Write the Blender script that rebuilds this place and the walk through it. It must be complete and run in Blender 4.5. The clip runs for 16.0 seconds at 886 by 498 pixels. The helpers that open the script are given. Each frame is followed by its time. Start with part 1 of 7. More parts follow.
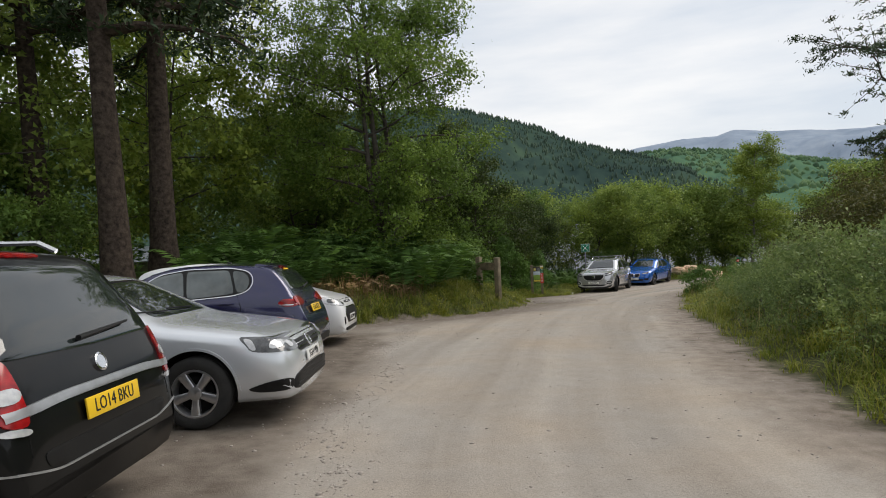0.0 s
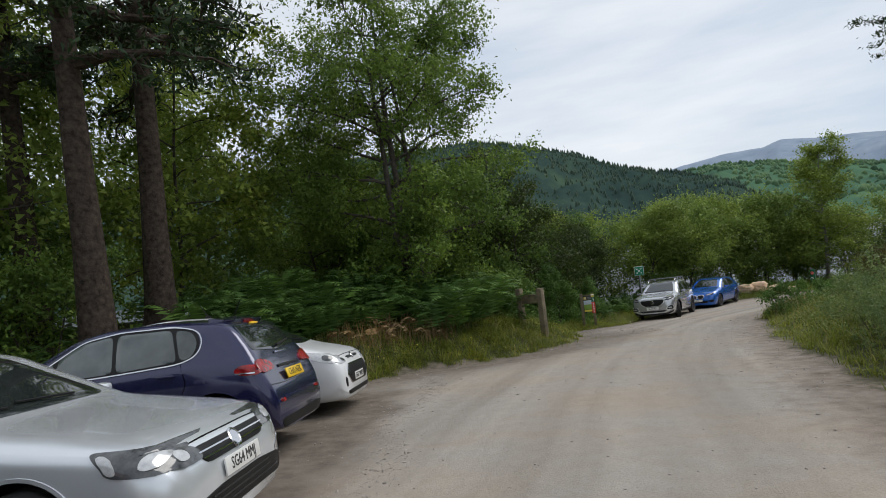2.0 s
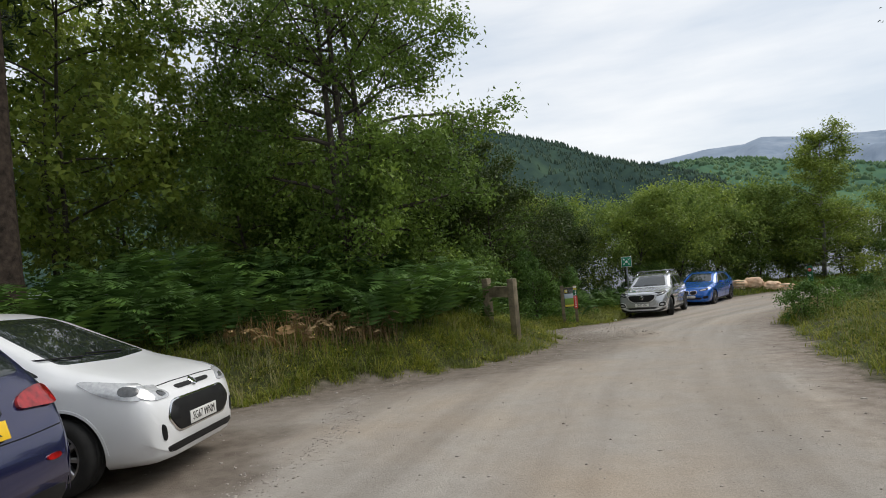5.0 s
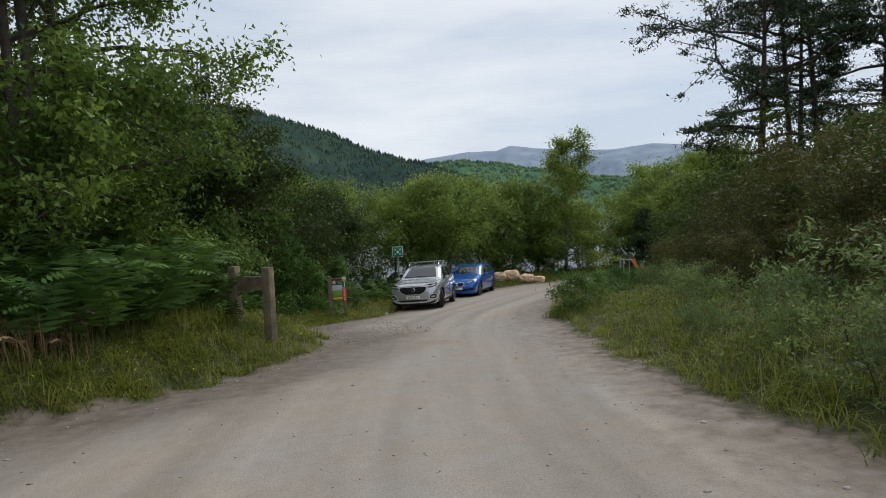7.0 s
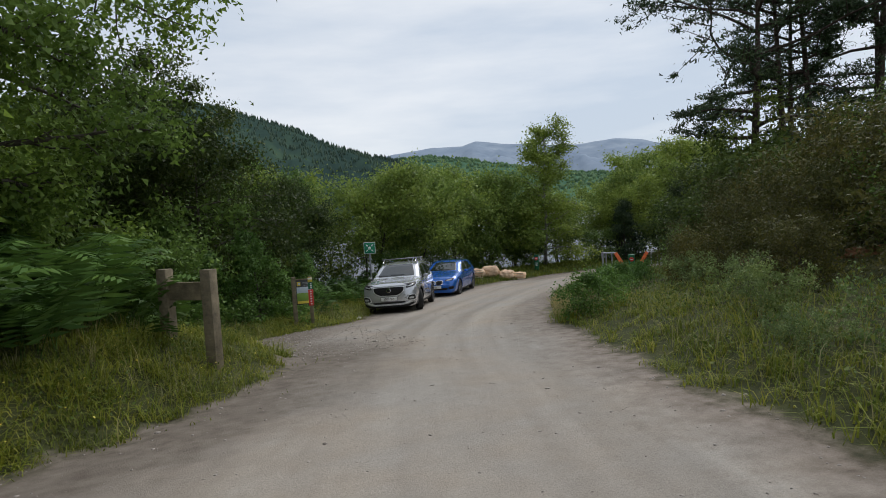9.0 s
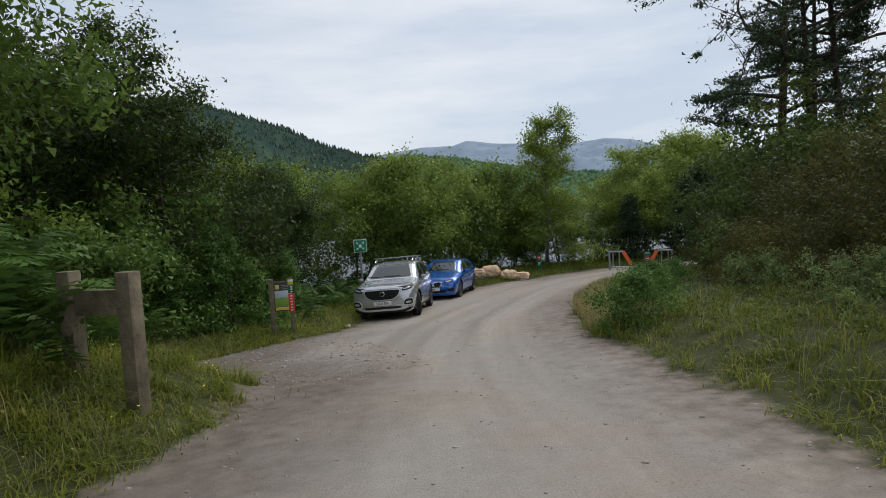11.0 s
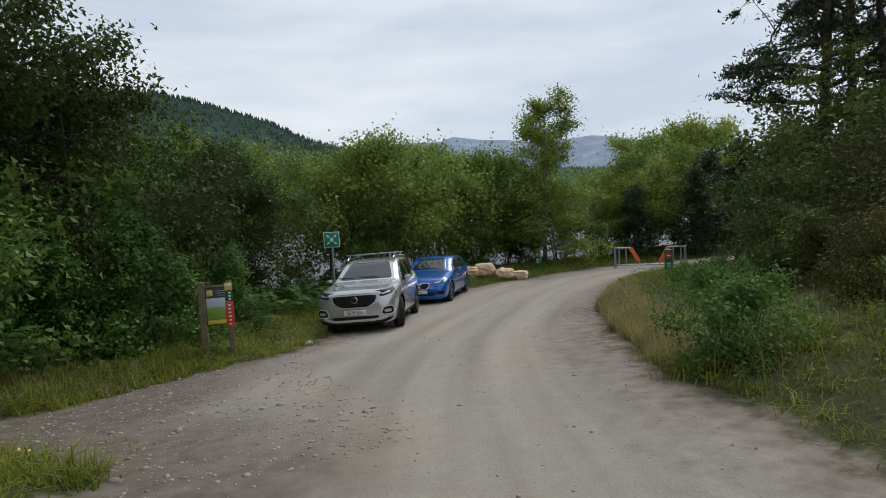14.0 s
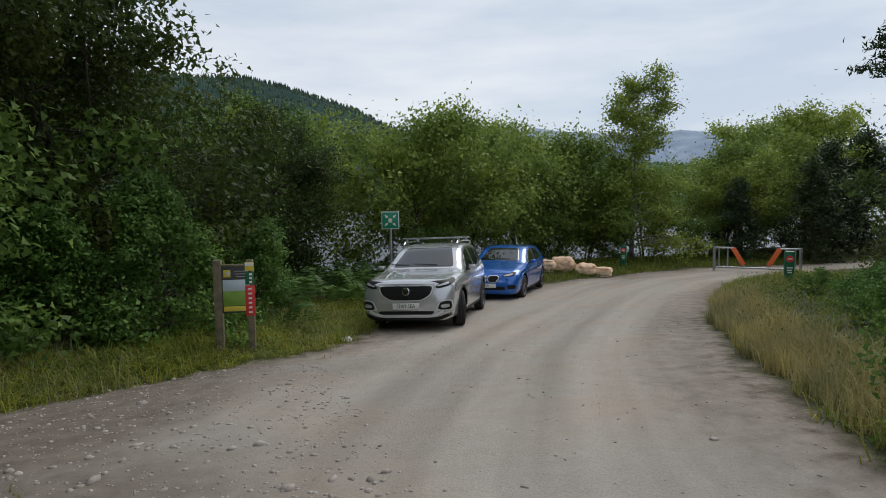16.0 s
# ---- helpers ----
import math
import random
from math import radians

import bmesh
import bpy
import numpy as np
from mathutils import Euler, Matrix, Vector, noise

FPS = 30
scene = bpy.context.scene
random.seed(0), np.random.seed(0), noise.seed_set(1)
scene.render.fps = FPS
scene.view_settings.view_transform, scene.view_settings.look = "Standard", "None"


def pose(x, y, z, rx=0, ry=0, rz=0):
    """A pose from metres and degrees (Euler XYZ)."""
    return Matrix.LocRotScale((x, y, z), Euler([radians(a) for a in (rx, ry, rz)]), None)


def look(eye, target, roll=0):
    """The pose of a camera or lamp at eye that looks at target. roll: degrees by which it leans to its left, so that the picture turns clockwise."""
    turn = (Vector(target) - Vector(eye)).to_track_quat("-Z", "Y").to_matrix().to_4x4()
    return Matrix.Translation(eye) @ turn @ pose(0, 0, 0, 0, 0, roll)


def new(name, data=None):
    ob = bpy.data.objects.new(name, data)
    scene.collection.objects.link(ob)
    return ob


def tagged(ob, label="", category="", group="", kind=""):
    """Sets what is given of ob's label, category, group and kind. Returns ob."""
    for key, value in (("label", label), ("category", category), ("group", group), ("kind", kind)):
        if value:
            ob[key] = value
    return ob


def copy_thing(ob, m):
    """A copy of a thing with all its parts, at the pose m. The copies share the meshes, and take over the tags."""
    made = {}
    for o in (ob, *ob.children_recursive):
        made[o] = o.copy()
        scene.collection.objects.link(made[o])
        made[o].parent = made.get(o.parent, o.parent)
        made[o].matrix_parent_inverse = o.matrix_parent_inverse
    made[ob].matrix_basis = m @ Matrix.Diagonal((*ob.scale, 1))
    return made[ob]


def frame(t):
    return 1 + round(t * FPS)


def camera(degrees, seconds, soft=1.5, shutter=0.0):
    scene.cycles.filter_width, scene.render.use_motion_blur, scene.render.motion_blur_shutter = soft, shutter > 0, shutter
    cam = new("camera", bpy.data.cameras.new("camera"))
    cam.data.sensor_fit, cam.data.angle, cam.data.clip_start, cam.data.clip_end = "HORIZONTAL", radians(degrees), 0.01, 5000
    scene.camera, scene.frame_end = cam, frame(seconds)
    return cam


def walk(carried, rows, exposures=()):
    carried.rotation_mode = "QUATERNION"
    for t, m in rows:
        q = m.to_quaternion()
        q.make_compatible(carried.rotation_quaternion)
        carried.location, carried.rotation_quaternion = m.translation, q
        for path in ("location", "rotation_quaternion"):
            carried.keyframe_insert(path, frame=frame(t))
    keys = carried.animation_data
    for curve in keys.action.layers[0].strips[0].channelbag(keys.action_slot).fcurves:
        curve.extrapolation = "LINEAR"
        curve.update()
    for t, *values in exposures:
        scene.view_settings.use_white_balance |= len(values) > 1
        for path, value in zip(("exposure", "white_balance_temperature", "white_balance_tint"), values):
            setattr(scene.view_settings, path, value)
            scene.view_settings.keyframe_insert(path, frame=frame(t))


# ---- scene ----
cam = camera(73.9, 16.0, soft=0.95)
METRES, EYE, TILT, LEAN, TURN = 19.0, 1.5, 0.0, 0.0, 0.0
ROWS = [
    (0.0, 0.0, 0.0, 0.0, -0.12, -2.42, 2.85),
    (0.5, 0.0058, 0.031, -0.0025, -5.45, -3.79, 2.36),
    (1.0, 0.0109, 0.0593, -0.0038, -5.84, -2.92, 3.0),
    (1.5, 0.0121, 0.0891, -0.0051, -1.89, -0.56, 5.22),
    (2.0, 0.019, 0.1193, -0.0075, 4.29, 1.4, 6.96),
    (2.5, 0.0211, 0.147, -0.0074, 9.86, 2.77, 6.89),
    (3.0, 0.0261, 0.1776, -0.0087, 13.14, 3.24, 6.27),
    (3.5, 0.0319, 0.2063, -0.0111, 13.78, 3.26, 6.01),
    (4.0, 0.0357, 0.2368, -0.0122, 13.09, 2.84, 6.0),
    (4.5, 0.0402, 0.2677, -0.0141, 10.29, 1.91, 5.84),
    (5.0, 0.0435, 0.3031, -0.0171, 2.45, -0.16, 5.19),
    (7.5, 0.0658, 0.4602, -0.0282, -21.61, -2.9, 2.65),
    (8.0, 0.0698, 0.4919, -0.0297, -22.19, -2.97, 2.8),
    (8.5, 0.0747, 0.5213, -0.0313, -22.62, -3.12, 3.09),
    (9.0, 0.0833, 0.5512, -0.0329, -23.05, -3.27, 3.36),
    (11.5, 0.1269, 0.7017, -0.045, -23.99, -3.33, 3.32),
    (12.0, 0.1378, 0.7299, -0.0475, -24.02, -3.31, 3.34),
    (12.5, 0.1519, 0.7601, -0.0501, -24.26, -3.48, 3.36),
    (13.0, 0.1646, 0.7884, -0.0515, -24.78, -3.69, 3.24),
    (13.5, 0.1774, 0.8138, -0.0526, -25.16, -3.66, 3.12),
    (14.0, 0.1896, 0.8459, -0.0555, -25.28, -3.8, 3.08),
    (14.5, 0.2035, 0.8703, -0.0583, -25.16, -3.72, 3.05),
    (15.0, 0.2178, 0.9027, -0.0622, -24.18, -3.84, 2.78),
    (15.5, 0.2286, 0.9263, -0.0652, -21.6, -3.86, 1.96),
    (16.0, 0.2444, 0.9574, -0.0694, -17.82, -4.5, 0.72),
]
walk(cam, [(t, pose(0, 0, EYE, TILT, LEAN, TURN) @ pose(METRES * x, METRES * y, METRES * z, 90 + pitch, roll, yaw)) for t, x, y, z, yaw, pitch, roll in ROWS],
     exposures=[(0.0, 0.24, 6800, 11), (0.8, 0.24, 6750, 11), (2.0, 0.1, 6380, 10), (4.0, 0.15, 6430, 10), (5.0, 0.24, 6600, 10), (7.5, 0.03, 6330, 10), (16.0, 0.03, 6330, 10)])

# ---- light and sky: a bright, evenly overcast day ----
SUN_ELEV, SUN_AZ = 50.0, 60.0
world = bpy.data.worlds.new("overcast_sky")
scene.world = world
world.use_nodes = True
wn, wl = world.node_tree.nodes, world.node_tree.links
wn.clear()
w_out = wn.new("ShaderNodeOutputWorld")
w_bg = wn.new("ShaderNodeBackground")
w_sky = wn.new("ShaderNodeTexSky")
w_sky.sky_type = "NISHITA"
w_sky.sun_disc = False
w_sky.sun_elevation, w_sky.sun_rotation = radians(SUN_ELEV), radians(SUN_AZ)
w_dim = wn.new("ShaderNodeVectorMath")
w_dim.operation = "SCALE"
w_dim.inputs["Scale"].default_value = 0.1
w_tc = wn.new("ShaderNodeTexCoord")
w_map = wn.new("ShaderNodeMapping")
w_map.inputs["Scale"].default_value = (1.3, 1.3, 6.5)
w_noise = wn.new("ShaderNodeTexNoise")
w_noise.inputs["Scale"].default_value = 1.7
w_noise.inputs["Detail"].default_value = 6
w_noise.inputs["Roughness"].default_value = 0.52
w_ramp = wn.new("ShaderNodeValToRGB")
w_ramp.color_ramp.elements[0].position, w_ramp.color_ramp.elements[0].color = 0.34, (0.58, 0.65, 0.74, 1)
w_ramp.color_ramp.elements[1].position, w_ramp.color_ramp.elements[1].color = 0.68, (0.87, 0.885, 0.9, 1)
w_mix = wn.new("ShaderNodeMix")
w_mix.data_type = "RGBA"
w_mix.inputs["Factor"].default_value = 0.9
wl.new(w_sky.outputs["Color"], w_dim.inputs[0])
wl.new(w_tc.outputs["Generated"], w_map.inputs["Vector"])
wl.new(w_map.outputs["Vector"], w_noise.inputs["Vector"])
wl.new(w_noise.outputs["Fac"], w_ramp.inputs["Fac"])
wl.new(w_dim.outputs["Vector"], w_mix.inputs["A"])
wl.new(w_ramp.outputs["Color"], w_mix.inputs["B"])
wl.new(w_mix.outputs["Result"], w_bg.inputs["Color"])
w_bg.inputs["Strength"].default_value = 1.0
wl.new(w_bg.outputs["Background"], w_out.inputs["Surface"])

sun_data = bpy.data.lights.new("sun", "SUN")
sun_data.energy, sun_data.angle, sun_data.color = 1.95, radians(40), (1.0, 0.96, 0.9)
sun = new("sun", sun_data)
_a, _e = radians(SUN_AZ), radians(SUN_ELEV)
sun.matrix_world = look((60 * math.sin(_a) * math.cos(_e), 60 * math.cos(_a) * math.cos(_e), 60 * math.sin(_e)), (0, 0, 0))


# ---- materials ----
def material(name):
    m = bpy.data.materials.new(name)
    m.use_nodes = True
    return m, m.node_tree.nodes, m.node_tree.links, m.node_tree.nodes["Principled BSDF"]


def noise_node(n, l, scale, detail=4, rough=0.55, coord="Object"):
    tc = n.new("ShaderNodeTexCoord")
    t = n.new("ShaderNodeTexNoise")
    t.inputs["Scale"].default_value, t.inputs["Detail"].default_value, t.inputs["Roughness"].default_value = scale, detail, rough
    l.new(tc.outputs[coord], t.inputs["Vector"])
    return t


def ramp_node(n, l, fac, stops):
    r = n.new("ShaderNodeValToRGB")
    els = r.color_ramp.elements
    while len(els) < len(stops):
        els.new(0.5)
    for e, (p, c) in zip(els, stops):
        e.position, e.color = p, (*c, 1)
    l.new(fac, r.inputs["Fac"])
    return r


def mixc(n, l, fac, a, b, how="MIX"):
    x = n.new("ShaderNodeMix")
    x.data_type, x.blend_type = "RGBA", how
    for sock, v in ((x.inputs["Factor"], fac), (x.inputs["A"], a), (x.inputs["B"], b)):
        if isinstance(v, (int, float)):
            sock.default_value = v
        elif isinstance(v, tuple):
            sock.default_value = (*v, 1)
        else:
            l.new(v, sock)
    return x.outputs["Result"]


def bump(n, l, b, height, strength, dist):
    x = n.new("ShaderNodeBump")
    x.inputs["Strength"].default_value, x.inputs["Distance"].default_value = strength, dist
    l.new(height, x.inputs["Height"])
    l.new(x.outputs["Normal"], b.inputs["Normal"])


def surface(name, c1, c2, scale=6, rough=0.7, metal=0.0, bump_s=0.0, bump_scale=40, spec=0.5, coat=0.0):
    m, n, l, b = material(name)
    t = noise_node(n, l, scale)
    r = ramp_node(n, l, t.outputs["Fac"], [(0.3, c1), (0.7, c2)])
    l.new(r.outputs["Color"], b.inputs["Base Color"])
    b.inputs["Roughness"].default_value, b.inputs["Metallic"].default_value = rough, metal
    b.inputs["Specular IOR Level"].default_value = spec
    b.inputs["Coat Weight"].default_value = coat
    b.inputs["Coat Roughness"].default_value = 0.04
    if bump_s:
        t2 = noise_node(n, l, bump_scale, 5)
        bump(n, l, b, t2.outputs["Fac"], bump_s, 0.02)
    return m


def paint(name, c, metal=0.0, rough=0.35, flake=0.0, coat=0.8, spec=0.5):
    m, n, l, b = material(name)
    t = noise_node(n, l, 2.2, 5)
    dust = ramp_node(n, l, t.outputs["Fac"], [(0.35, c), (0.8, tuple(v * 0.9 + 0.005 for v in c))])
    if flake:
        f = noise_node(n, l, 900, 1)
        l.new(mixc(n, l, flake, dust.outputs["Color"], f.outputs["Color"], "OVERLAY"), b.inputs["Base Color"])
    else:
        l.new(dust.outputs["Color"], b.inputs["Base Color"])
    b.inputs["Metallic"].default_value, b.inputs["Roughness"].default_value = metal, rough
    b.inputs["Coat Weight"].default_value, b.inputs["Coat Roughness"].default_value = coat, 0.05
    b.inputs["Specular IOR Level"].default_value = spec
    return m


def leaf_material(name, dark, mid, light, trans=0.4, rough=0.5, patch=0.5):
    m, n, l, b = material(name)
    g = n.new("ShaderNodeNewGeometry")
    oi = n.new("ShaderNodeObjectInfo")
    near_mid = lambda c: tuple(0.62 * p + 0.38 * q for p, q in zip(c, mid))
    r = ramp_node(n, l, g.outputs["Random Per Island"], [(0.0, near_mid(dark)), (0.55, mid), (1.0, near_mid(light))])
    t = noise_node(n, l, patch, 4)
    tint = ramp_node(n, l, t.outputs["Fac"], [(0.3, (0.55, 0.62, 0.6)), (0.5, (0.95, 0.98, 0.9)), (0.7, (1.28, 1.22, 0.92))])
    col = mixc(n, l, 1.0, r.outputs["Color"], tint.outputs["Color"], "MULTIPLY")
    per = ramp_node(n, l, oi.outputs["Random"], [(0.0, (0.82, 0.88, 0.86)), (0.5, (1.0, 1.0, 1.0)), (1.0, (1.15, 1.08, 0.88))])
    col = mixc(n, l, 1.0, col, per.outputs["Color"], "MULTIPLY")
    l.new(col, b.inputs["Base Color"])
    b.inputs["Roughness"].default_value = rough
    b.inputs["Specular IOR Level"].default_value = 0.16
    tr = n.new("ShaderNodeBsdfTranslucent")
    l.new(col, tr.inputs["Color"])
    mx = n.new("ShaderNodeMixShader")
    mx.inputs["Fac"].default_value = trans
    out = n["Material Output"]
    l.new(b.outputs["BSDF"], mx.inputs[1])
    l.new(tr.outputs["BSDF"], mx.inputs[2])
    l.new(mx.outputs["Shader"], out.inputs["Surface"])
    return m


def ground_material():
    """Gravel track, brown rim and mossy grass, mixed by the sheet's own 'gravel' value."""
    m, n, l, b = material("track_and_verge")
    at = n.new("ShaderNodeAttribute")
    at.attribute_name = "gravel"
    big = noise_node(n, l, 0.55, 5)
    mid = noise_node(n, l, 4.5, 6, 0.6)
    fine = noise_node(n, l, 55, 5, 0.7)
    lane, along = n.new("ShaderNodeAttribute"), n.new("ShaderNodeAttribute")
    lane.attribute_name, along.attribute_name = "lane", "along"
    streaks = []
    for across_k, along_k in ((1.25, 0.055), (4.5, 0.16)):
        xyz = n.new("ShaderNodeCombineXYZ")
        for source, k, slot in ((lane, across_k, "X"), (along, along_k, "Y")):
            mul = n.new("ShaderNodeMath")
            mul.operation = "MULTIPLY"
            mul.inputs[1].default_value = k
            l.new(source.outputs["Fac"], mul.inputs[0])
            l.new(mul.outputs["Value"], xyz.inputs[slot])
        t = n.new("ShaderNodeTexNoise")
        t.inputs["Scale"].default_value, t.inputs["Detail"].default_value = 1.0, 4
        l.new(xyz.outputs["Vector"], t.inputs["Vector"])
        streaks.append(t)
    streak, fine_streak = streaks
    grey = ramp_node(n, l, mid.outputs["Fac"], [(0.3, (0.27, 0.249, 0.224)), (0.55, (0.29, 0.269, 0.243)), (0.8, (0.31, 0.289, 0.262))])
    warm = ramp_node(n, l, big.outputs["Fac"], [(0.4, (1.0, 1.0, 1.0)), (0.72, (1.06, 0.97, 0.87))])
    col = mixc(n, l, 1.0, grey.outputs["Color"], warm.outputs["Color"], "MULTIPLY")
    st = ramp_node(n, l, streak.outputs["Fac"], [(0.34, (0.84, 0.825, 0.805)), (0.5, (1.02, 1.01, 1.0)), (0.66, (1.16, 1.155, 1.14))])
    col = mixc(n, l, 1.0, col, st.outputs["Color"], "MULTIPLY")
    st2 = ramp_node(n, l, fine_streak.outputs["Fac"], [(0.34, (0.88, 0.87, 0.86)), (0.62, (1.05, 1.05, 1.05))])
    col = mixc(n, l, 0.3, col, st2.outputs["Color"], "MULTIPLY")
    grit = ramp_node(n, l, fine.outputs["Fac"], [(0.32, (0.6, 0.58, 0.56)), (0.5, (1, 1, 1)), (0.72, (1.3, 1.28, 1.25))])
    col = mixc(n, l, 0.45, col, grit.outputs["Color"], "MULTIPLY")
    rim = ramp_node(n, l, mid.outputs["Fac"], [(0.3, (0.125, 0.098, 0.078)), (0.7, (0.235, 0.195, 0.163))])
    soil = ramp_node(n, l, mid.outputs["Fac"], [(0.3, (0.032, 0.038, 0.014)), (0.6, (0.06, 0.066, 0.022)), (0.8, (0.11, 0.092, 0.042))])
    add = n.new("ShaderNodeMath")
    add.operation = "MULTIPLY_ADD"
    add.inputs[1].default_value, add.inputs[2].default_value = 0.36, -0.18
    l.new(mid.outputs["Fac"], add.inputs[0])
    s = n.new("ShaderNodeMath")
    s.operation = "ADD"
    l.new(at.outputs["Fac"], s.inputs[0])
    l.new(add.outputs["Value"], s.inputs[1])
    f1 = ramp_node(n, l, s.outputs["Value"], [(0.42, (0, 0, 0)), (0.58, (1, 1, 1))])
    f2 = ramp_node(n, l, s.outputs["Value"], [(0.52, (0, 0, 0)), (0.62, (0.25, 0.25, 0.25)), (0.9, (1, 1, 1))])
    col = mixc(n, l, f2.outputs["Color"], rim.outputs["Color"], col)
    col = mixc(n, l, f1.outputs["Color"], soil.outputs["Color"], col)
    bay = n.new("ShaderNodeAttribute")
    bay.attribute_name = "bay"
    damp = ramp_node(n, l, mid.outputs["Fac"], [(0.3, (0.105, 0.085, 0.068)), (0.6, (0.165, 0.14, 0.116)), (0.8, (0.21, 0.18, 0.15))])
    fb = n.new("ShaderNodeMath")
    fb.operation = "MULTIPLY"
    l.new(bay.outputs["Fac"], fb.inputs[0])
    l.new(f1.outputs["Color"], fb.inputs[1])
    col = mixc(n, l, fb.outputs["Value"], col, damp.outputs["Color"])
    l.new(col, b.inputs["Base Color"])
    b.inputs["Roughness"].default_value = 0.92
    b.inputs["Specular IOR Level"].default_value = 0.2
    sm = n.new("ShaderNodeMath")
    sm.operation = "MULTIPLY_ADD"
    sm.inputs[1].default_value = 0.45
    l.new(mid.outputs["Fac"], sm.inputs[0])
    l.new(fine.outputs["Fac"], sm.inputs[2])
    bump(n, l, b, sm.outputs["Value"], 0.45, 0.02)
    return m


MAT_GROUND = ground_material()
MAT_BARK = surface("dark_bark", (0.035, 0.028, 0.022), (0.095, 0.08, 0.065), 5, 0.9, bump_s=0.9, bump_scale=14)
MAT_PINEBARK = surface("pine_bark", (0.022, 0.017, 0.014), (0.088, 0.067, 0.052), 9, 0.95, bump_s=1.0, bump_scale=16, spec=0.15)
MAT_BIRCHBARK = surface("birch_bark", (0.12, 0.11, 0.1), (0.3, 0.29, 0.27), 3, 0.8, bump_s=0.5, bump_scale=16)
MAT_LEAF = leaf_material("birch_leaf", (0.066, 0.111, 0.026), (0.133, 0.211, 0.048), (0.231, 0.332, 0.078))
MAT_LEAF_DARK = leaf_material("alder_leaf", (0.026, 0.044, 0.013), (0.048, 0.076, 0.021), (0.1, 0.128, 0.036))
MAT_LEAF_LIGHT = leaf_material("sallow_leaf", (0.111, 0.166, 0.035), (0.211, 0.287, 0.066), (0.354, 0.42, 0.111))
MAT_BEECH = leaf_material("beech_leaf", (0.055, 0.11, 0.027), (0.11, 0.205, 0.048), (0.21, 0.34, 0.08))
MAT_HAWTHORN = leaf_material("hawthorn_leaf", (0.042, 0.068, 0.02), (0.08, 0.12, 0.033), (0.155, 0.195, 0.052))
MAT_NEEDLE = leaf_material("pine_needle", (0.024, 0.041, 0.022), (0.044, 0.071, 0.034), (0.085, 0.116, 0.051), 0.1, 0.55)
MAT_WILLOW = leaf_material("willow_leaf", (0.095, 0.14, 0.05), (0.175, 0.24, 0.09), (0.31, 0.37, 0.17))
MAT_BROWNSHRUB = leaf_material("broom_leaf", (0.045, 0.05, 0.016), (0.09, 0.092, 0.028), (0.19, 0.16, 0.054))
MAT_FERN = leaf_material("bracken_frond", (0.043, 0.085, 0.022), (0.082, 0.153, 0.037), (0.14, 0.235, 0.06), 0.3, 0.5, 0.9)
MAT_DEADFERN = leaf_material("dead_bracken", (0.16, 0.09, 0.05), (0.34, 0.21, 0.12), (0.5, 0.35, 0.22), 0.15, 0.8)
MAT_HERB = leaf_material("herb_leaf", (0.05, 0.085, 0.015), (0.1, 0.145, 0.03), (0.19, 0.22, 0.06), 0.3, 0.5, 0.9)
MAT_GRASS = leaf_material("grass_blade", (0.09, 0.135, 0.017), (0.195, 0.225, 0.035), (0.37, 0.33, 0.09), 0.35, 0.55, 1.3)
MAT_STRAW = leaf_material("straw_grass", (0.2, 0.185, 0.085), (0.34, 0.3, 0.16), (0.5, 0.44, 0.27), 0.3, 0.7, 0.8)
MAT_STONE = surface("road_stone", (0.2, 0.17, 0.145), (0.4, 0.36, 0.32), 9, 0.9, bump_s=0.4)
MAT_WOODPOST = surface("weathered_timber", (0.1, 0.083, 0.054), (0.235, 0.192, 0.122), 7, 0.85, bump_s=0.6, bump_scale=30)
MAT_GALV = surface("galvanised_steel", (0.3, 0.31, 0.32), (0.45, 0.46, 0.47), 8, 0.45, 0.7)
MAT_ORANGE = surface("orange_sheet", (0.75, 0.13, 0.03), (0.85, 0.18, 0.05), 6, 0.5)
MAT_GREENSIGN = surface("green_sign_face", (0.005, 0.21, 0.1), (0.01, 0.26, 0.13), 5, 0.4)
MAT_GREENBIN = surface("green_plastic", (0.004, 0.11, 0.045), (0.008, 0.15, 0.065), 5, 0.45)
MAT_WHITE = surface("white_plastic", (0.72, 0.72, 0.7), (0.8, 0.8, 0.78), 5, 0.5)
MAT_RED = surface("red_face", (0.6, 0.035, 0.03), (0.7, 0.06, 0.045), 5, 0.5)
MAT_YELLOW = surface("yellow_face", (0.62, 0.5, 0.05), (0.7, 0.57, 0.08), 5, 0.5)
MAT_SACK = surface("woven_sack", (0.74, 0.47, 0.3), (0.9, 0.68, 0.48), 5, 0.85, bump_s=0.5, bump_scale=60)
MAT_SACKLIGHT = surface("pale_timber", (0.6, 0.48, 0.33), (0.75, 0.65, 0.5), 9, 0.8, bump_s=0.4)
MAT_TYRE = surface("tyre_rubber", (0.012, 0.012, 0.012), (0.03, 0.029, 0.027), 7, 0.85, bump_s=0.3, bump_scale=60)
MAT_PLASTIC = surface("black_trim", (0.005, 0.005, 0.006), (0.012, 0.012, 0.012), 8, 0.5, spec=0.25)
MAT_WELL = surface("wheel_well", (0.006, 0.006, 0.006), (0.012, 0.012, 0.012), 8, 0.95, spec=0.1)
MAT_ALLOY = surface("alloy_rim", (0.42, 0.42, 0.43), (0.55, 0.55, 0.56), 9, 0.3, 0.85)
MAT_DARKALLOY = surface("dark_alloy_rim", (0.05, 0.05, 0.055), (0.1, 0.1, 0.105), 9, 0.35, 0.8)
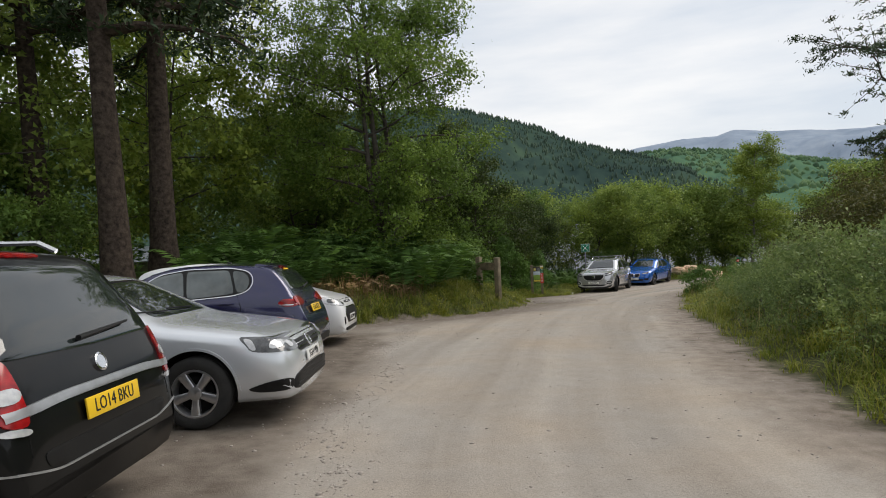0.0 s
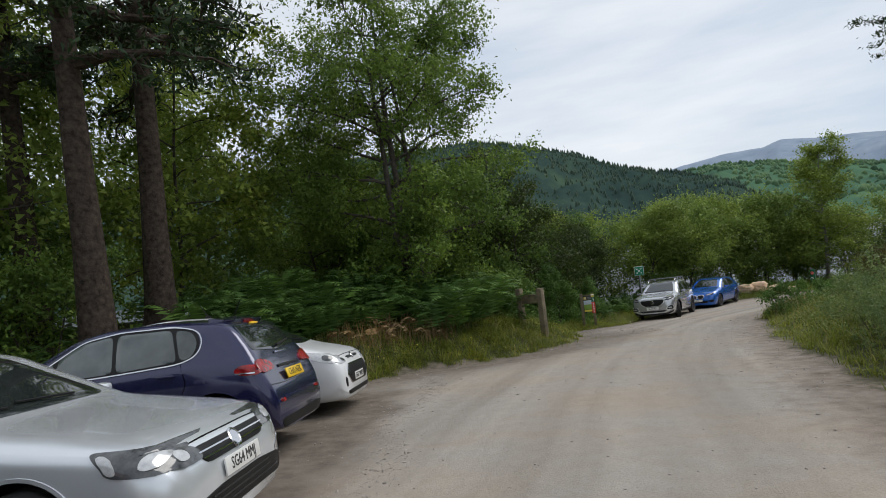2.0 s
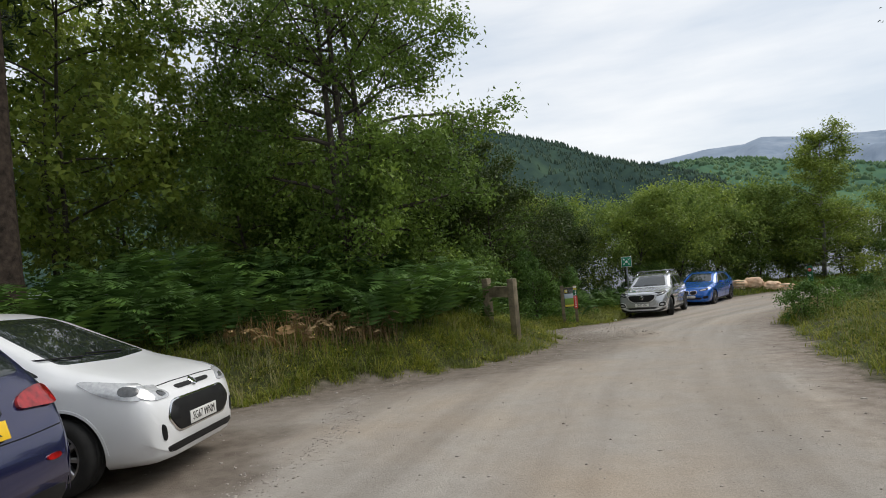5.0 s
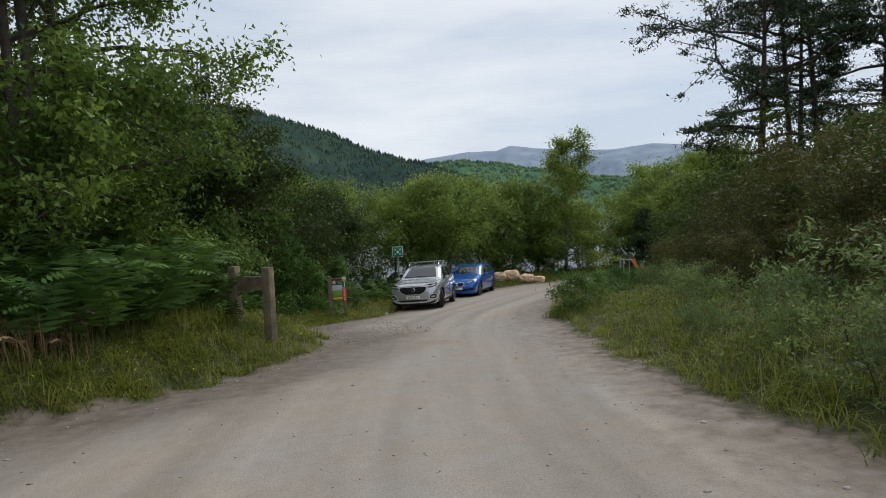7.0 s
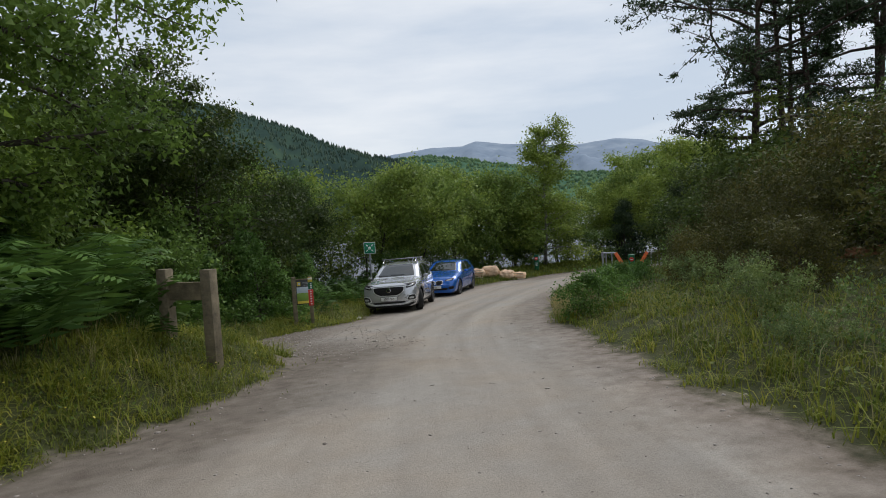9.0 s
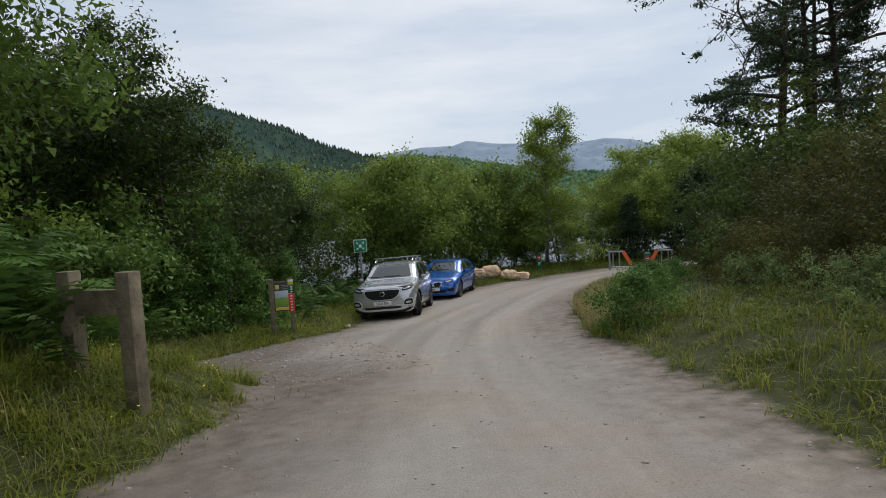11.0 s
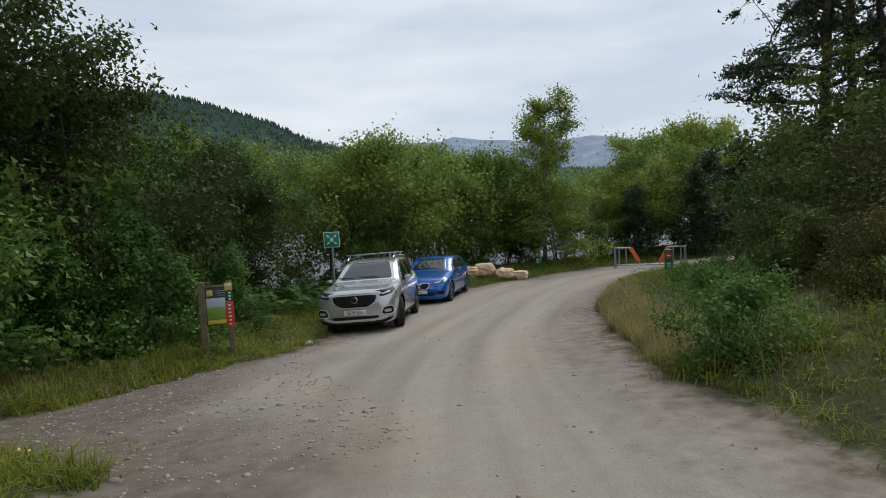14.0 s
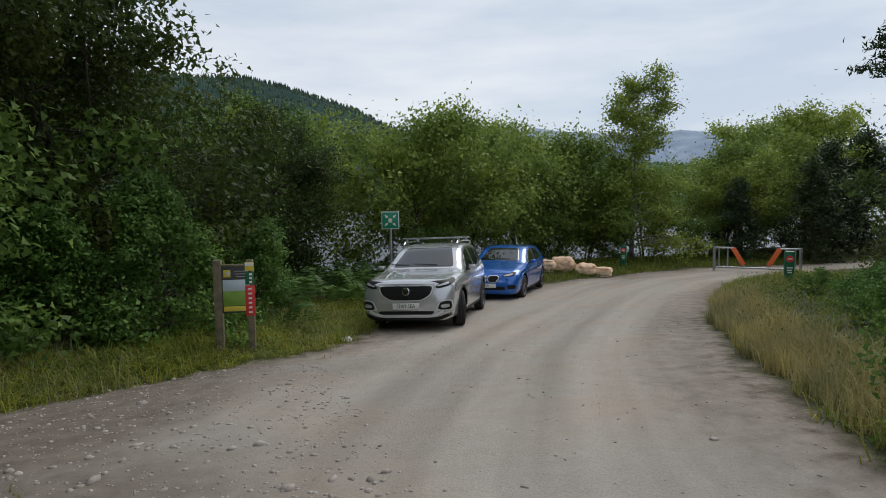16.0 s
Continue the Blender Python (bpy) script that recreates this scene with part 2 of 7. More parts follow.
MAT_CHROME = surface("chrome", (0.62, 0.62, 0.63), (0.72, 0.72, 0.73), 9, 0.12, 1.0)
MAT_SATIN = surface("satin_silver", (0.5, 0.5, 0.5), (0.6, 0.6, 0.6), 9, 0.38, 0.25)
MAT_GLASS = surface("tinted_car_glass", (0.012, 0.016, 0.016), (0.02, 0.025, 0.025), 3, 0.03, spec=0.55, coat=0.6)
# opaque panes; light seen through and off them is painted as pale patches
MAT_GLASSPALE = surface("pale_opaque_car_glass", (0.03, 0.04, 0.04), (0.11, 0.13, 0.13), 1.8, 0.03, spec=0.6, coat=0.7)
MAT_LAMP = surface("lamp_glass", (0.42, 0.43, 0.44), (0.6, 0.61, 0.62), 30, 0.15, 0.3, coat=0.3)
MAT_LAMPDARK = surface("smoked_lamp", (0.035, 0.037, 0.04), (0.1, 0.104, 0.108), 16, 0.08, coat=0.6)
MAT_TAIL = surface("tail_lamp", (0.11, 0.002, 0.003), (0.4, 0.01, 0.011), 16, 0.15, spec=0.4, coat=0.5)
MAT_PLATE_Y = surface("yellow_plate", (0.72, 0.46, 0.015), (0.8, 0.52, 0.025), 4, 0.35)
MAT_PLATE_W = surface("white_plate", (0.66, 0.66, 0.64), (0.74, 0.74, 0.72), 4, 0.35)
MAT_INK = surface("black_ink", (0.01, 0.01, 0.01), (0.016, 0.016, 0.016), 4, 0.5)
PAINT_SILVER = paint("silver_paint", (0.69, 0.72, 0.755), 0.5, 0.26, 0.06, 1.0)
PAINT_BLACK = paint("black_paint", (0.003, 0.0033, 0.0036), 0.0, 0.3, 0.0, 0.35, 0.1)
PAINT_NAVY = paint("deep_blue_paint", (0.011, 0.012, 0.062), 0.35, 0.22, 0.03, 1.0, 0.5)
PAINT_WHITE = paint("white_paint", (0.76, 0.77, 0.78), 0.0, 0.3)
PAINT_GREY = paint("silver_grey_paint", (0.56, 0.575, 0.6), 0.6, 0.25, 0.06, 1.0)
PAINT_BLUE = paint("bright_blue_paint", (0.008, 0.12, 0.5), 0.35, 0.25, 0.05, 1.0)


def water_material():
    m, n, l, b = material("lake_water")
    b.inputs["Base Color"].default_value = (0.02, 0.03, 0.035, 1)
    b.inputs["Roughness"].default_value = 0.3
    t = noise_node(n, l, 0.6, 5, 0.6)
    bump(n, l, b, t.outputs["Fac"], 0.7, 0.3)
    return m


def hill_material(name, stops, scale, rough=0.95):
    m, n, l, b = material(name)
    t = noise_node(n, l, scale, 8, 0.62)
    r = ramp_node(n, l, t.outputs["Fac"], stops)
    l.new(r.outputs["Color"], b.inputs["Base Color"])
    b.inputs["Roughness"].default_value = rough
    b.inputs["Specular IOR Level"].default_value = 0.0
    return m


MAT_WATER = water_material()
# both far hills carry a blue-green tint: distance haze put into the base colour
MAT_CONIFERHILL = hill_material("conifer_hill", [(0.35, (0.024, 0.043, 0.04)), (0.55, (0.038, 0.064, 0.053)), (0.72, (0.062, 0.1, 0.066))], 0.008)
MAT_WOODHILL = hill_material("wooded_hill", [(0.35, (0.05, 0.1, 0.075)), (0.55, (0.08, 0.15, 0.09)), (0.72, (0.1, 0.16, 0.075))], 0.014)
# aerial haze is mixed into this base colour: pale blue-grey instead of moor tones
MAT_MOOR_HAZED = hill_material("hazed_moor_mountain", [(0.35, (0.19, 0.24, 0.31)), (0.55, (0.25, 0.3, 0.37)), (0.75, (0.31, 0.36, 0.42))], 0.006)
# far trees share the hills' haze tint in their colour
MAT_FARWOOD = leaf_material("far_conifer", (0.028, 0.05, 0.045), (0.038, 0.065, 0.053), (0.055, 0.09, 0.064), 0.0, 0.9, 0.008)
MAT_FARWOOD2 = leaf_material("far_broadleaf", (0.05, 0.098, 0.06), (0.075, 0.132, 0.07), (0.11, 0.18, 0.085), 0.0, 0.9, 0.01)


# ---- mesh helpers ----
def part(name, bm, mat, parent, label="", smooth=True):
    """One mesh object from a bmesh (or a ready mesh) under a thing or a part."""
    if isinstance(bm, bmesh.types.BMesh):
        me = bpy.data.meshes.new(name)
        bm.to_mesh(me)
        bm.free()
    else:
        me = bm
    if mat is not None:
        me.materials.append(mat)
    if smooth:
        me.shade_smooth()
        me.set_sharp_from_angle(angle=radians(38))
    ob = new(name, me)
    if parent is not None:
        ob.parent = parent
    return tagged(ob, label)


def mesh_from(name, verts, faces):
    """A mesh from numpy arrays: verts (n, 3) and faces (m, k), all with k corners."""
    verts, faces = np.asarray(verts, dtype=np.float32), np.asarray(faces, dtype=np.int32)
    k = faces.shape[1]
    me = bpy.data.meshes.new(name)
    me.vertices.add(len(verts))
    me.vertices.foreach_set("co", verts.ravel())
    me.loops.add(faces.size)
    me.loops.foreach_set("vertex_index", faces.ravel())
    me.polygons.add(len(faces))
    me.polygons.foreach_set("loop_start", np.arange(0, faces.size, k, dtype=np.int32))
    me.polygons.foreach_set("loop_total", np.full(len(faces), k, dtype=np.int32))
    me.update(calc_edges=True)
    return me


def box(bm, cx, cy, cz, sx, sy, sz, bevel=0.0, m=None):
    r = bmesh.ops.create_cube(bm, size=1.0)
    vs = r["verts"]
    bmesh.ops.scale(bm, vec=(sx, sy, sz), verts=vs)
    if bevel:
        es = list({e for v in vs for e in v.link_edges})
        r2 = bmesh.ops.bevel(bm, geom=es, offset=bevel, segments=2, affect="EDGES", profile=0.5)
        vs = list({v for f in r2["faces"] for v in f.verts} | {v for v in vs if v.is_valid})
    bmesh.ops.translate(bm, vec=(cx, cy, cz), verts=vs)
    if m is not None:
        bmesh.ops.transform(bm, matrix=m, verts=vs)
    return vs


def lathe(profile, n=40, axis="y"):
    """A bmesh turned from (radius, along) pairs about the y axis (or z)."""
    bm = bmesh.new()
    rings = []
    for r, a in profile:
        ring = []
        for i in range(n):
            c, s = math.cos(2 * math.pi * i / n), math.sin(2 * math.pi * i / n)
            ring.append(bm.verts.new((r * c, a, r * s) if axis == "y" else (r * c, r * s, a)))
        rings.append(ring)
    for a, b in zip(rings, rings[1:]):
        for i in range(n):
            bm.faces.new((a[i], a[(i + 1) % n], b[(i + 1) % n], b[i]))
    bmesh.ops.recalc_face_normals(bm, faces=bm.faces)
    return bm


def tube_arrays(pts, radii, sides=6):
    """Verts and quads of a tapered tube along a polyline."""
    pts = np.asarray(pts, float)
    d = np.gradient(pts, axis=0)
    d /= np.linalg.norm(d, axis=1)[:, None] + 1e-9
    ref = np.where(np.abs(d[:, 2:3]) > 0.9, np.array([[1.0, 0, 0]]), np.array([[0, 0, 1.0]]))
    u = np.cross(d, ref)
    u /= np.linalg.norm(u, axis=1)[:, None] + 1e-9
    v = np.cross(d, u)
    a = np.arange(sides) * 2 * np.pi / sides
    ring = u[:, None] * np.cos(a)[None, :, None] + v[:, None] * np.sin(a)[None, :, None]
    verts = (pts[:, None] + ring * np.asarray(radii)[:, None, None]).reshape(-1, 3)
    k = np.arange(len(pts) - 1)[:, None] * sides
    i = np.arange(sides)[None]
    j = (i + 1) % sides
    faces = np.stack([k + i, k + j, k + sides + j, k + sides + i], -1).reshape(-1, 4)
    return verts, faces


def tubes_mesh(name, limbs, sides=7):
    vs, fs, o = [], [], 0
    for pts, radii in limbs:
        v, f = tube_arrays(pts, radii, 12 if radii[0] > 0.16 else sides if radii[0] > 0.06 else 4 if radii[0] > 0.018 else 3)
        vs.append(v)
        fs.append(f + o)
        o += len(v)
    return mesh_from(name, np.concatenate(vs), np.concatenate(fs))


def leaf_quads(rng, centres, length, width, up=0.35, along=None, tri=False, out=None):
    """Rhombic leaves at centres, turned at random; up draws the faces towards the sky, out away from their twig."""
    n = len(centres)
    a = rng.normal(size=(n, 3)) if along is None else along + 0.35 * rng.normal(size=(n, 3))
    a /= np.linalg.norm(a, axis=1)[:, None]
    nrm = rng.normal(size=(n, 3)) * (1 - up) + np.array([0, 0, 1.0]) * up * 2
    if out is not None:
        nrm = nrm * 0.6 + out
    b = np.cross(a, nrm)
    b /= np.linalg.norm(b, axis=1)[:, None] + 1e-9
    s = rng.uniform(0.65, 1.25, (n, 1))
    fold = np.cross(a, b) * width * 0.12 * s
    if tri:
        v = np.stack([centres - a * length * 0.55 * s + b * width * 0.45 * s, centres + a * length * 0.55 * s, centres - a * length * 0.2 * s - b * width * 0.75 * s], 1)
        return v.reshape(-1, 3), np.arange(3 * n).reshape(n, 3)
    v = np.stack([centres - a * length * 0.5 * s, centres + b * width * 0.5 * s + fold, centres + a * length * 0.5 * s, centres - b * width * 0.5 * s + fold], 1)
    return v.reshape(-1, 3), np.arange(4 * n).reshape(n, 4)


# ---- the lie of the land ----
RIGHT_EDGE = np.array([(3.2, -14), (3.3, 0), (3.45, 4.5), (4.05, 6.9), (4.4, 8.8), (5.5, 12.9), (6.0, 14.3), (6.7, 16.3), (7.5, 18.6), (8.5, 20.8), (9.4, 22.4),
                       (10.4, 24.1), (12, 26.2), (14.5, 29), (17.5, 32), (20.5, 34.5), (24.5, 36.4), (30, 37.5), (44, 37.5)])
LEFT_EDGE = np.array([(44, 41.0), (30, 41.2), (24, 41), (19.5, 39), (14, 36.6), (10.5, 34.5), (8.2, 32.3), (6.9, 30), (6.2, 28.6), (5.3, 27.1), (4.2, 26.7),
                      (3.0, 26), (2.1, 25.2), (1.6, 24.3), (2.0, 22.8), (2.9, 21.6), (3.1, 20.7), (2.5, 19.2), (1.8, 17.9), (0.8, 17.1), (-0.46, 16),
                      (-1.5, 15.3), (-2.75, 14.3), (-4.5, 13.2), (-7.2, 12.6), (-7.6, 4), (-7.6, -14)])


def line_distance(x, y, line):
    best = np.full(np.shape(x), 1e9)
    for (ax, ay), (bx, by) in zip(line, line[1:]):
        dx, dy = bx - ax, by - ay
        t = np.clip(((x - ax) * dx + (y - ay) * dy) / (dx * dx + dy * dy), 0, 1)
        best = np.minimum(best, np.hypot(x - ax - t * dx, y - ay - t * dy))
    return best


def inside(x, y, poly):
    hit = np.zeros(np.shape(x), bool)
    for (ax, ay), (bx, by) in zip(poly, np.roll(poly, -1, axis=0)):
        cross = (ay > y) != (by > y)
        hit ^= cross & (x < (bx - ax) * (y - ay) / (by - ay + 1e-12) + ax)
    return hit


def smooth01(v):
    v = np.clip(v, 0, 1)
    return v * v * (3 - 2 * v)


def outside_of_track(x, y):
    """Distance out from the track (negative on it), and whether the right-hand bank is the nearer."""
    x, y = np.asarray(x, float), np.asarray(y, float)
    dl, dr = line_distance(x, y, LEFT_EDGE), line_distance(x, y, RIGHT_EDGE)
    on = inside(x, y, np.concatenate([RIGHT_EDGE, LEFT_EDGE]))
    return np.where(on, -np.minimum(dl, dr), np.minimum(dl, dr)), dr < dl


def ground_z(x, y):
    x, y = np.asarray(x, float), np.asarray(y, float)
    yc = np.clip(y, -40, 200)
    z = np.where(yc < 26, -0.05 * yc - 0.001 * np.maximum(yc, 0) ** 2, -1.976 - 0.102 * 12 * (1 - np.exp(-(np.maximum(yc, 26) - 26) / 12)))
    z = z - 0.022 * np.clip(x - 14, 0, 16) + 0.06 * smooth01((-1.0 - x) / 1.5)
    d, right = outside_of_track(x, y)
    o = np.maximum(d, 0)
    left_rise = 0.34 * smooth01(o / 1.4) + np.where(y < 12, 0.12, 0.12 + 0.12 * smooth01((y - 12) / 3)) * np.minimum(o, 7)
    left_rise = left_rise * (1 - 0.75 * smooth01((y - 23) / 5))
    right_rise = 0.22 * smooth01(o / 1.0) + 0.17 * np.clip(o - 0.6, 0, 12) * (1 - 0.8 * smooth01((y - 17) / 7))
    z = z + np.where(right, right_rise, left_rise)
    shore = y - 0.25 * np.clip(x - 10, 0, 40) + 0.1 * np.clip(-x, 0, 60)
    z = np.where(right, z, z - (z + 8.5) * smooth01((shore - 40) / 16))
    z = np.where(right & (y > 41), z - (z + 8.5) * smooth01((y - 44) / 16), z)
    bumpy = 0.5 * np.sin(1.9 * x + 0.7 * y) + 0.5 * np.sin(2.7 * y - 1.1 * x) + 0.4 * np.sin(5.3 * x + 3.1 * y)
    return z + np.where(d > 0, 0.035 * np.minimum(o, 1), 0.006) * bumpy


def edge_wander(x, y, right):
    """How far the grass line wanders in and out along the track's edge."""
    return (0.22 * np.sin(1.3 * x + 0.4 * y) + 0.16 * np.sin(2.9 * y - 1.7 * x) + 0.1 * np.sin(6.1 * x + 4.3 * y)) * np.where(right, 0.45, 0.8)


def gz(x, y):
    return float(ground_z(np.array([x]), np.array([y]))[0])


def build_ground():
    grow = np.cumsum(np.geomspace(0.4, 420, 26))
    xs = np.concatenate([-12 - grow[::-1], np.arange(-12, 30.01, 0.24), 30 + grow])
    ys = np.concatenate([-8 - grow[::-1], np.arange(-8, 46.01, 0.24), 46 + grow])
    gx, gy = np.meshgrid(xs, ys)
    gzv = ground_z(gx, gy)
    d, right = outside_of_track(gx, gy)
    lane, along = line_distance(gx, gy, RIGHT_EDGE), 0.88 * gy + 0.47 * gx
    wob = edge_wander(gx, gy, right)
    e = d + wob
    gravel = np.clip(0.5 - e / np.where(e < 0, 2.9, 1.2), 0, 1)
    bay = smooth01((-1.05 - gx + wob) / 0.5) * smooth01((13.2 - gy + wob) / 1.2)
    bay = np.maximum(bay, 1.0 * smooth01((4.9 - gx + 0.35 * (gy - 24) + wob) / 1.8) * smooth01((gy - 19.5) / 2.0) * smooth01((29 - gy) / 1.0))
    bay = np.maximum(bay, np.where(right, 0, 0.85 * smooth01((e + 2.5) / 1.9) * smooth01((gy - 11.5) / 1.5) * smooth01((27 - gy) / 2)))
    ny, nx = gx.shape
    idx = np.arange(ny * nx).reshape(ny, nx)
    quads = np.stack([idx[:-1, :-1], idx[:-1, 1:], idx[1:, 1:], idx[1:, :-1]], -1)
    on = (d[:-1, :-1] < 0) & (d[1:, 1:] < 0)
    verts = np.stack([gx.ravel(), gy.ravel(), gzv.ravel()], 1)
    for name, pick, label in (("road", on, "pale grey gravel track with worn wheel lines and a brown rim"), ("ground", ~on, "rough grassy ground of verges and wooded banks")):
        f = quads[pick]
        used, inv = np.unique(f, return_inverse=True)
        me = mesh_from(name, verts[used], inv.reshape(f.shape))
        at = me.attributes.new("gravel", "FLOAT", "POINT")
        at.data.foreach_set("value", gravel.ravel()[used].astype(np.float32))
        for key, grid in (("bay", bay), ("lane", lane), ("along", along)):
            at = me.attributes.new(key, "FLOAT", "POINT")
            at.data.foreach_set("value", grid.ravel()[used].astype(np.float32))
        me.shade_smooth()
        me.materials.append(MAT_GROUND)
        tagged(new(name, me), label, name, kind="structure")


build_ground()
LAKE_Z = -6.3
bm = bmesh.new()
for ax, ay in ((-2500, 44), (2500, 44), (2500, 3500), (-2500, 3500)):
    bm.verts.new((ax, ay, LAKE_Z))
bm.faces.new(bm.verts)
tagged(part("water", bm, MAT_WATER, None, smooth=False), "pale grey lake water with fine ripples", "lake", kind="structure")


# ---- far hills ----
def hill(name, label, ridge, near, far, mat, seed, rough, trees=0, tree_mat=None, tree_h=14, pointed=True):
    """A ridge seen all round from the track: (azimuth, elevation) of its skyline, rising from near to far metres off."""
    rng = np.random.default_rng(seed)
    az = np.arange(ridge[0][0], ridge[-1][0], 0.25)
    el = np.interp(az, [r[0] for r in ridge], [r[1] for r in ridge])
    rows = np.linspace(0, 1, 26)
    a, r = np.meshgrid(np.radians(az), rows)
    dist = near + (far - near) * r
    top = np.tan(np.radians(el))[None] * far
    wave = np.array([[noise.fractal((p * 14, q * 5, seed), 1.0, 2.0, 5) for p in a[0]] for q in rows])
    z = LAKE_Z - 2 + (top - LAKE_Z + 2) * (r ** 0.85) + rough * wave * np.sin(np.pi * np.clip(r, 0, 1)) + rough * 0.12 * wave
    back = dist[-1:] * 1.25
    dist = np.concatenate([dist, back])
    z = np.concatenate([z, np.full_like(back, LAKE_Z - 5)])
    a = np.concatenate([a, a[-1:]])
    x, y = dist * np.sin(a), dist * np.cos(a)
    ny, nx = x.shape
    idx = np.arange(ny * nx).reshape(ny, nx)
    quads = np.stack([idx[:-1, :-1], idx[:-1, 1:], idx[1:, 1:], idx[1:, :-1]], -1).reshape(-1, 4)
    ob = tagged(part(name, mesh_from(name, np.stack([x.ravel(), y.ravel(), z.ravel()], 1), quads), mat, None), label, "hill", kind="structure")
    if trees:
        ri = np.sqrt(rng.uniform(0.02, 1, trees)) * (len(rows) - 1.001)
        ri[: trees // 6] = len(rows) - 1.02
        ci = rng.uniform(0, nx - 1.01, trees)
        i0, j0 = ri.astype(int), ci.astype(int)
        fi, fj = ri - i0, ci - j0
        mixup = lambda g: (g[i0, j0] * (1 - fi) * (1 - fj) + g[i0 + 1, j0] * fi * (1 - fj) + g[i0, j0 + 1] * (1 - fi) * fj + g[i0 + 1, j0 + 1] * fi * fj)
        base = np.stack([mixup(x), mixup(y), mixup(z) - 2], 1)
        h = tree_h * rng.uniform(0.55, 1.25, trees)
        k = 5
        ang = np.arange(k) * 2 * np.pi / k
        w = h * (0.26 if pointed else 0.55)
        ringv = np.stack([np.cos(ang), np.sin(ang), np.zeros(k)], 1)
        lo = base[:, None] + ringv[None] * w[:, None, None]
        mid = base[:, None] + ringv[None] * (w * (0.55 if pointed else 0.85))[:, None, None] + np.array([0, 0, 1.0]) * (h * 0.5)[:, None, None]
        tip = base + np.array([0, 0, 1.0]) * h[:, None]
        v = np.concatenate([lo, mid, tip[:, None]], 1)
        tri = []
        for q in range(k):
            p = (q + 1) % k
            tri += [(q, p, k + p), (q, k + p, k + q), (k + q, k + p, 2 * k)]
        f = (np.array(tri)[None] + (np.arange(trees) * (2 * k + 1))[:, None, None]).reshape(-1, 3)
        tagged(part(name + "_wood", mesh_from(name + "_wood", v.reshape(-1, 3), f), tree_mat, None, smooth=False), "dense far woodland covering the hillside", "woodland", kind="stuff")
    return ob


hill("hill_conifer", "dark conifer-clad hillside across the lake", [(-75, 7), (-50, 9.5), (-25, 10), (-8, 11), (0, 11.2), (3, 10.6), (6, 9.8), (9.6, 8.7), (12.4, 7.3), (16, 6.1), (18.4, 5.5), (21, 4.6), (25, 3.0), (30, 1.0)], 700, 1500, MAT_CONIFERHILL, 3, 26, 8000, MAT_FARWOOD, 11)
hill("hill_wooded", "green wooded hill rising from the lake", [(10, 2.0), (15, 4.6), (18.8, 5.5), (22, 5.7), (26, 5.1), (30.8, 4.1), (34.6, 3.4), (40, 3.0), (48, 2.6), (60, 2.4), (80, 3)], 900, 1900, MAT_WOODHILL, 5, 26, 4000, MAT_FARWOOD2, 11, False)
# the mountains' paleness is haze put into their colour
hill("mountain", "bare mountains coloured pale blue-grey for haze, under low cloud", [(5, 3), (14, 5.0), (18.7, 6.1), (22.5, 6.5), (25.2, 6.5), (26.6, 6.9), (29, 6.5), (32, 6.2), (36, 5.9), (39.5, 6.1), (41.8, 5.9), (45.2, 4.8), (52, 4.0), (65, 4.5), (90, 5)], 2400, 4000, MAT_MOOR_HAZED, 9, 60)


# ---- plants ----
def branch_line(rng, start, direction, length, n, wander, droop):
    p, d = np.array(start, float), np.array(direction, float)
    d /= np.linalg.norm(d)
    pts = [p.copy()]
    for i in range(n):
        d = d + rng.normal(size=3) * wander + np.array([0, 0, -droop])
        d /= np.linalg.norm(d)
        p = p + d * length / n
        pts.append(p.copy())
    return np.array(pts)


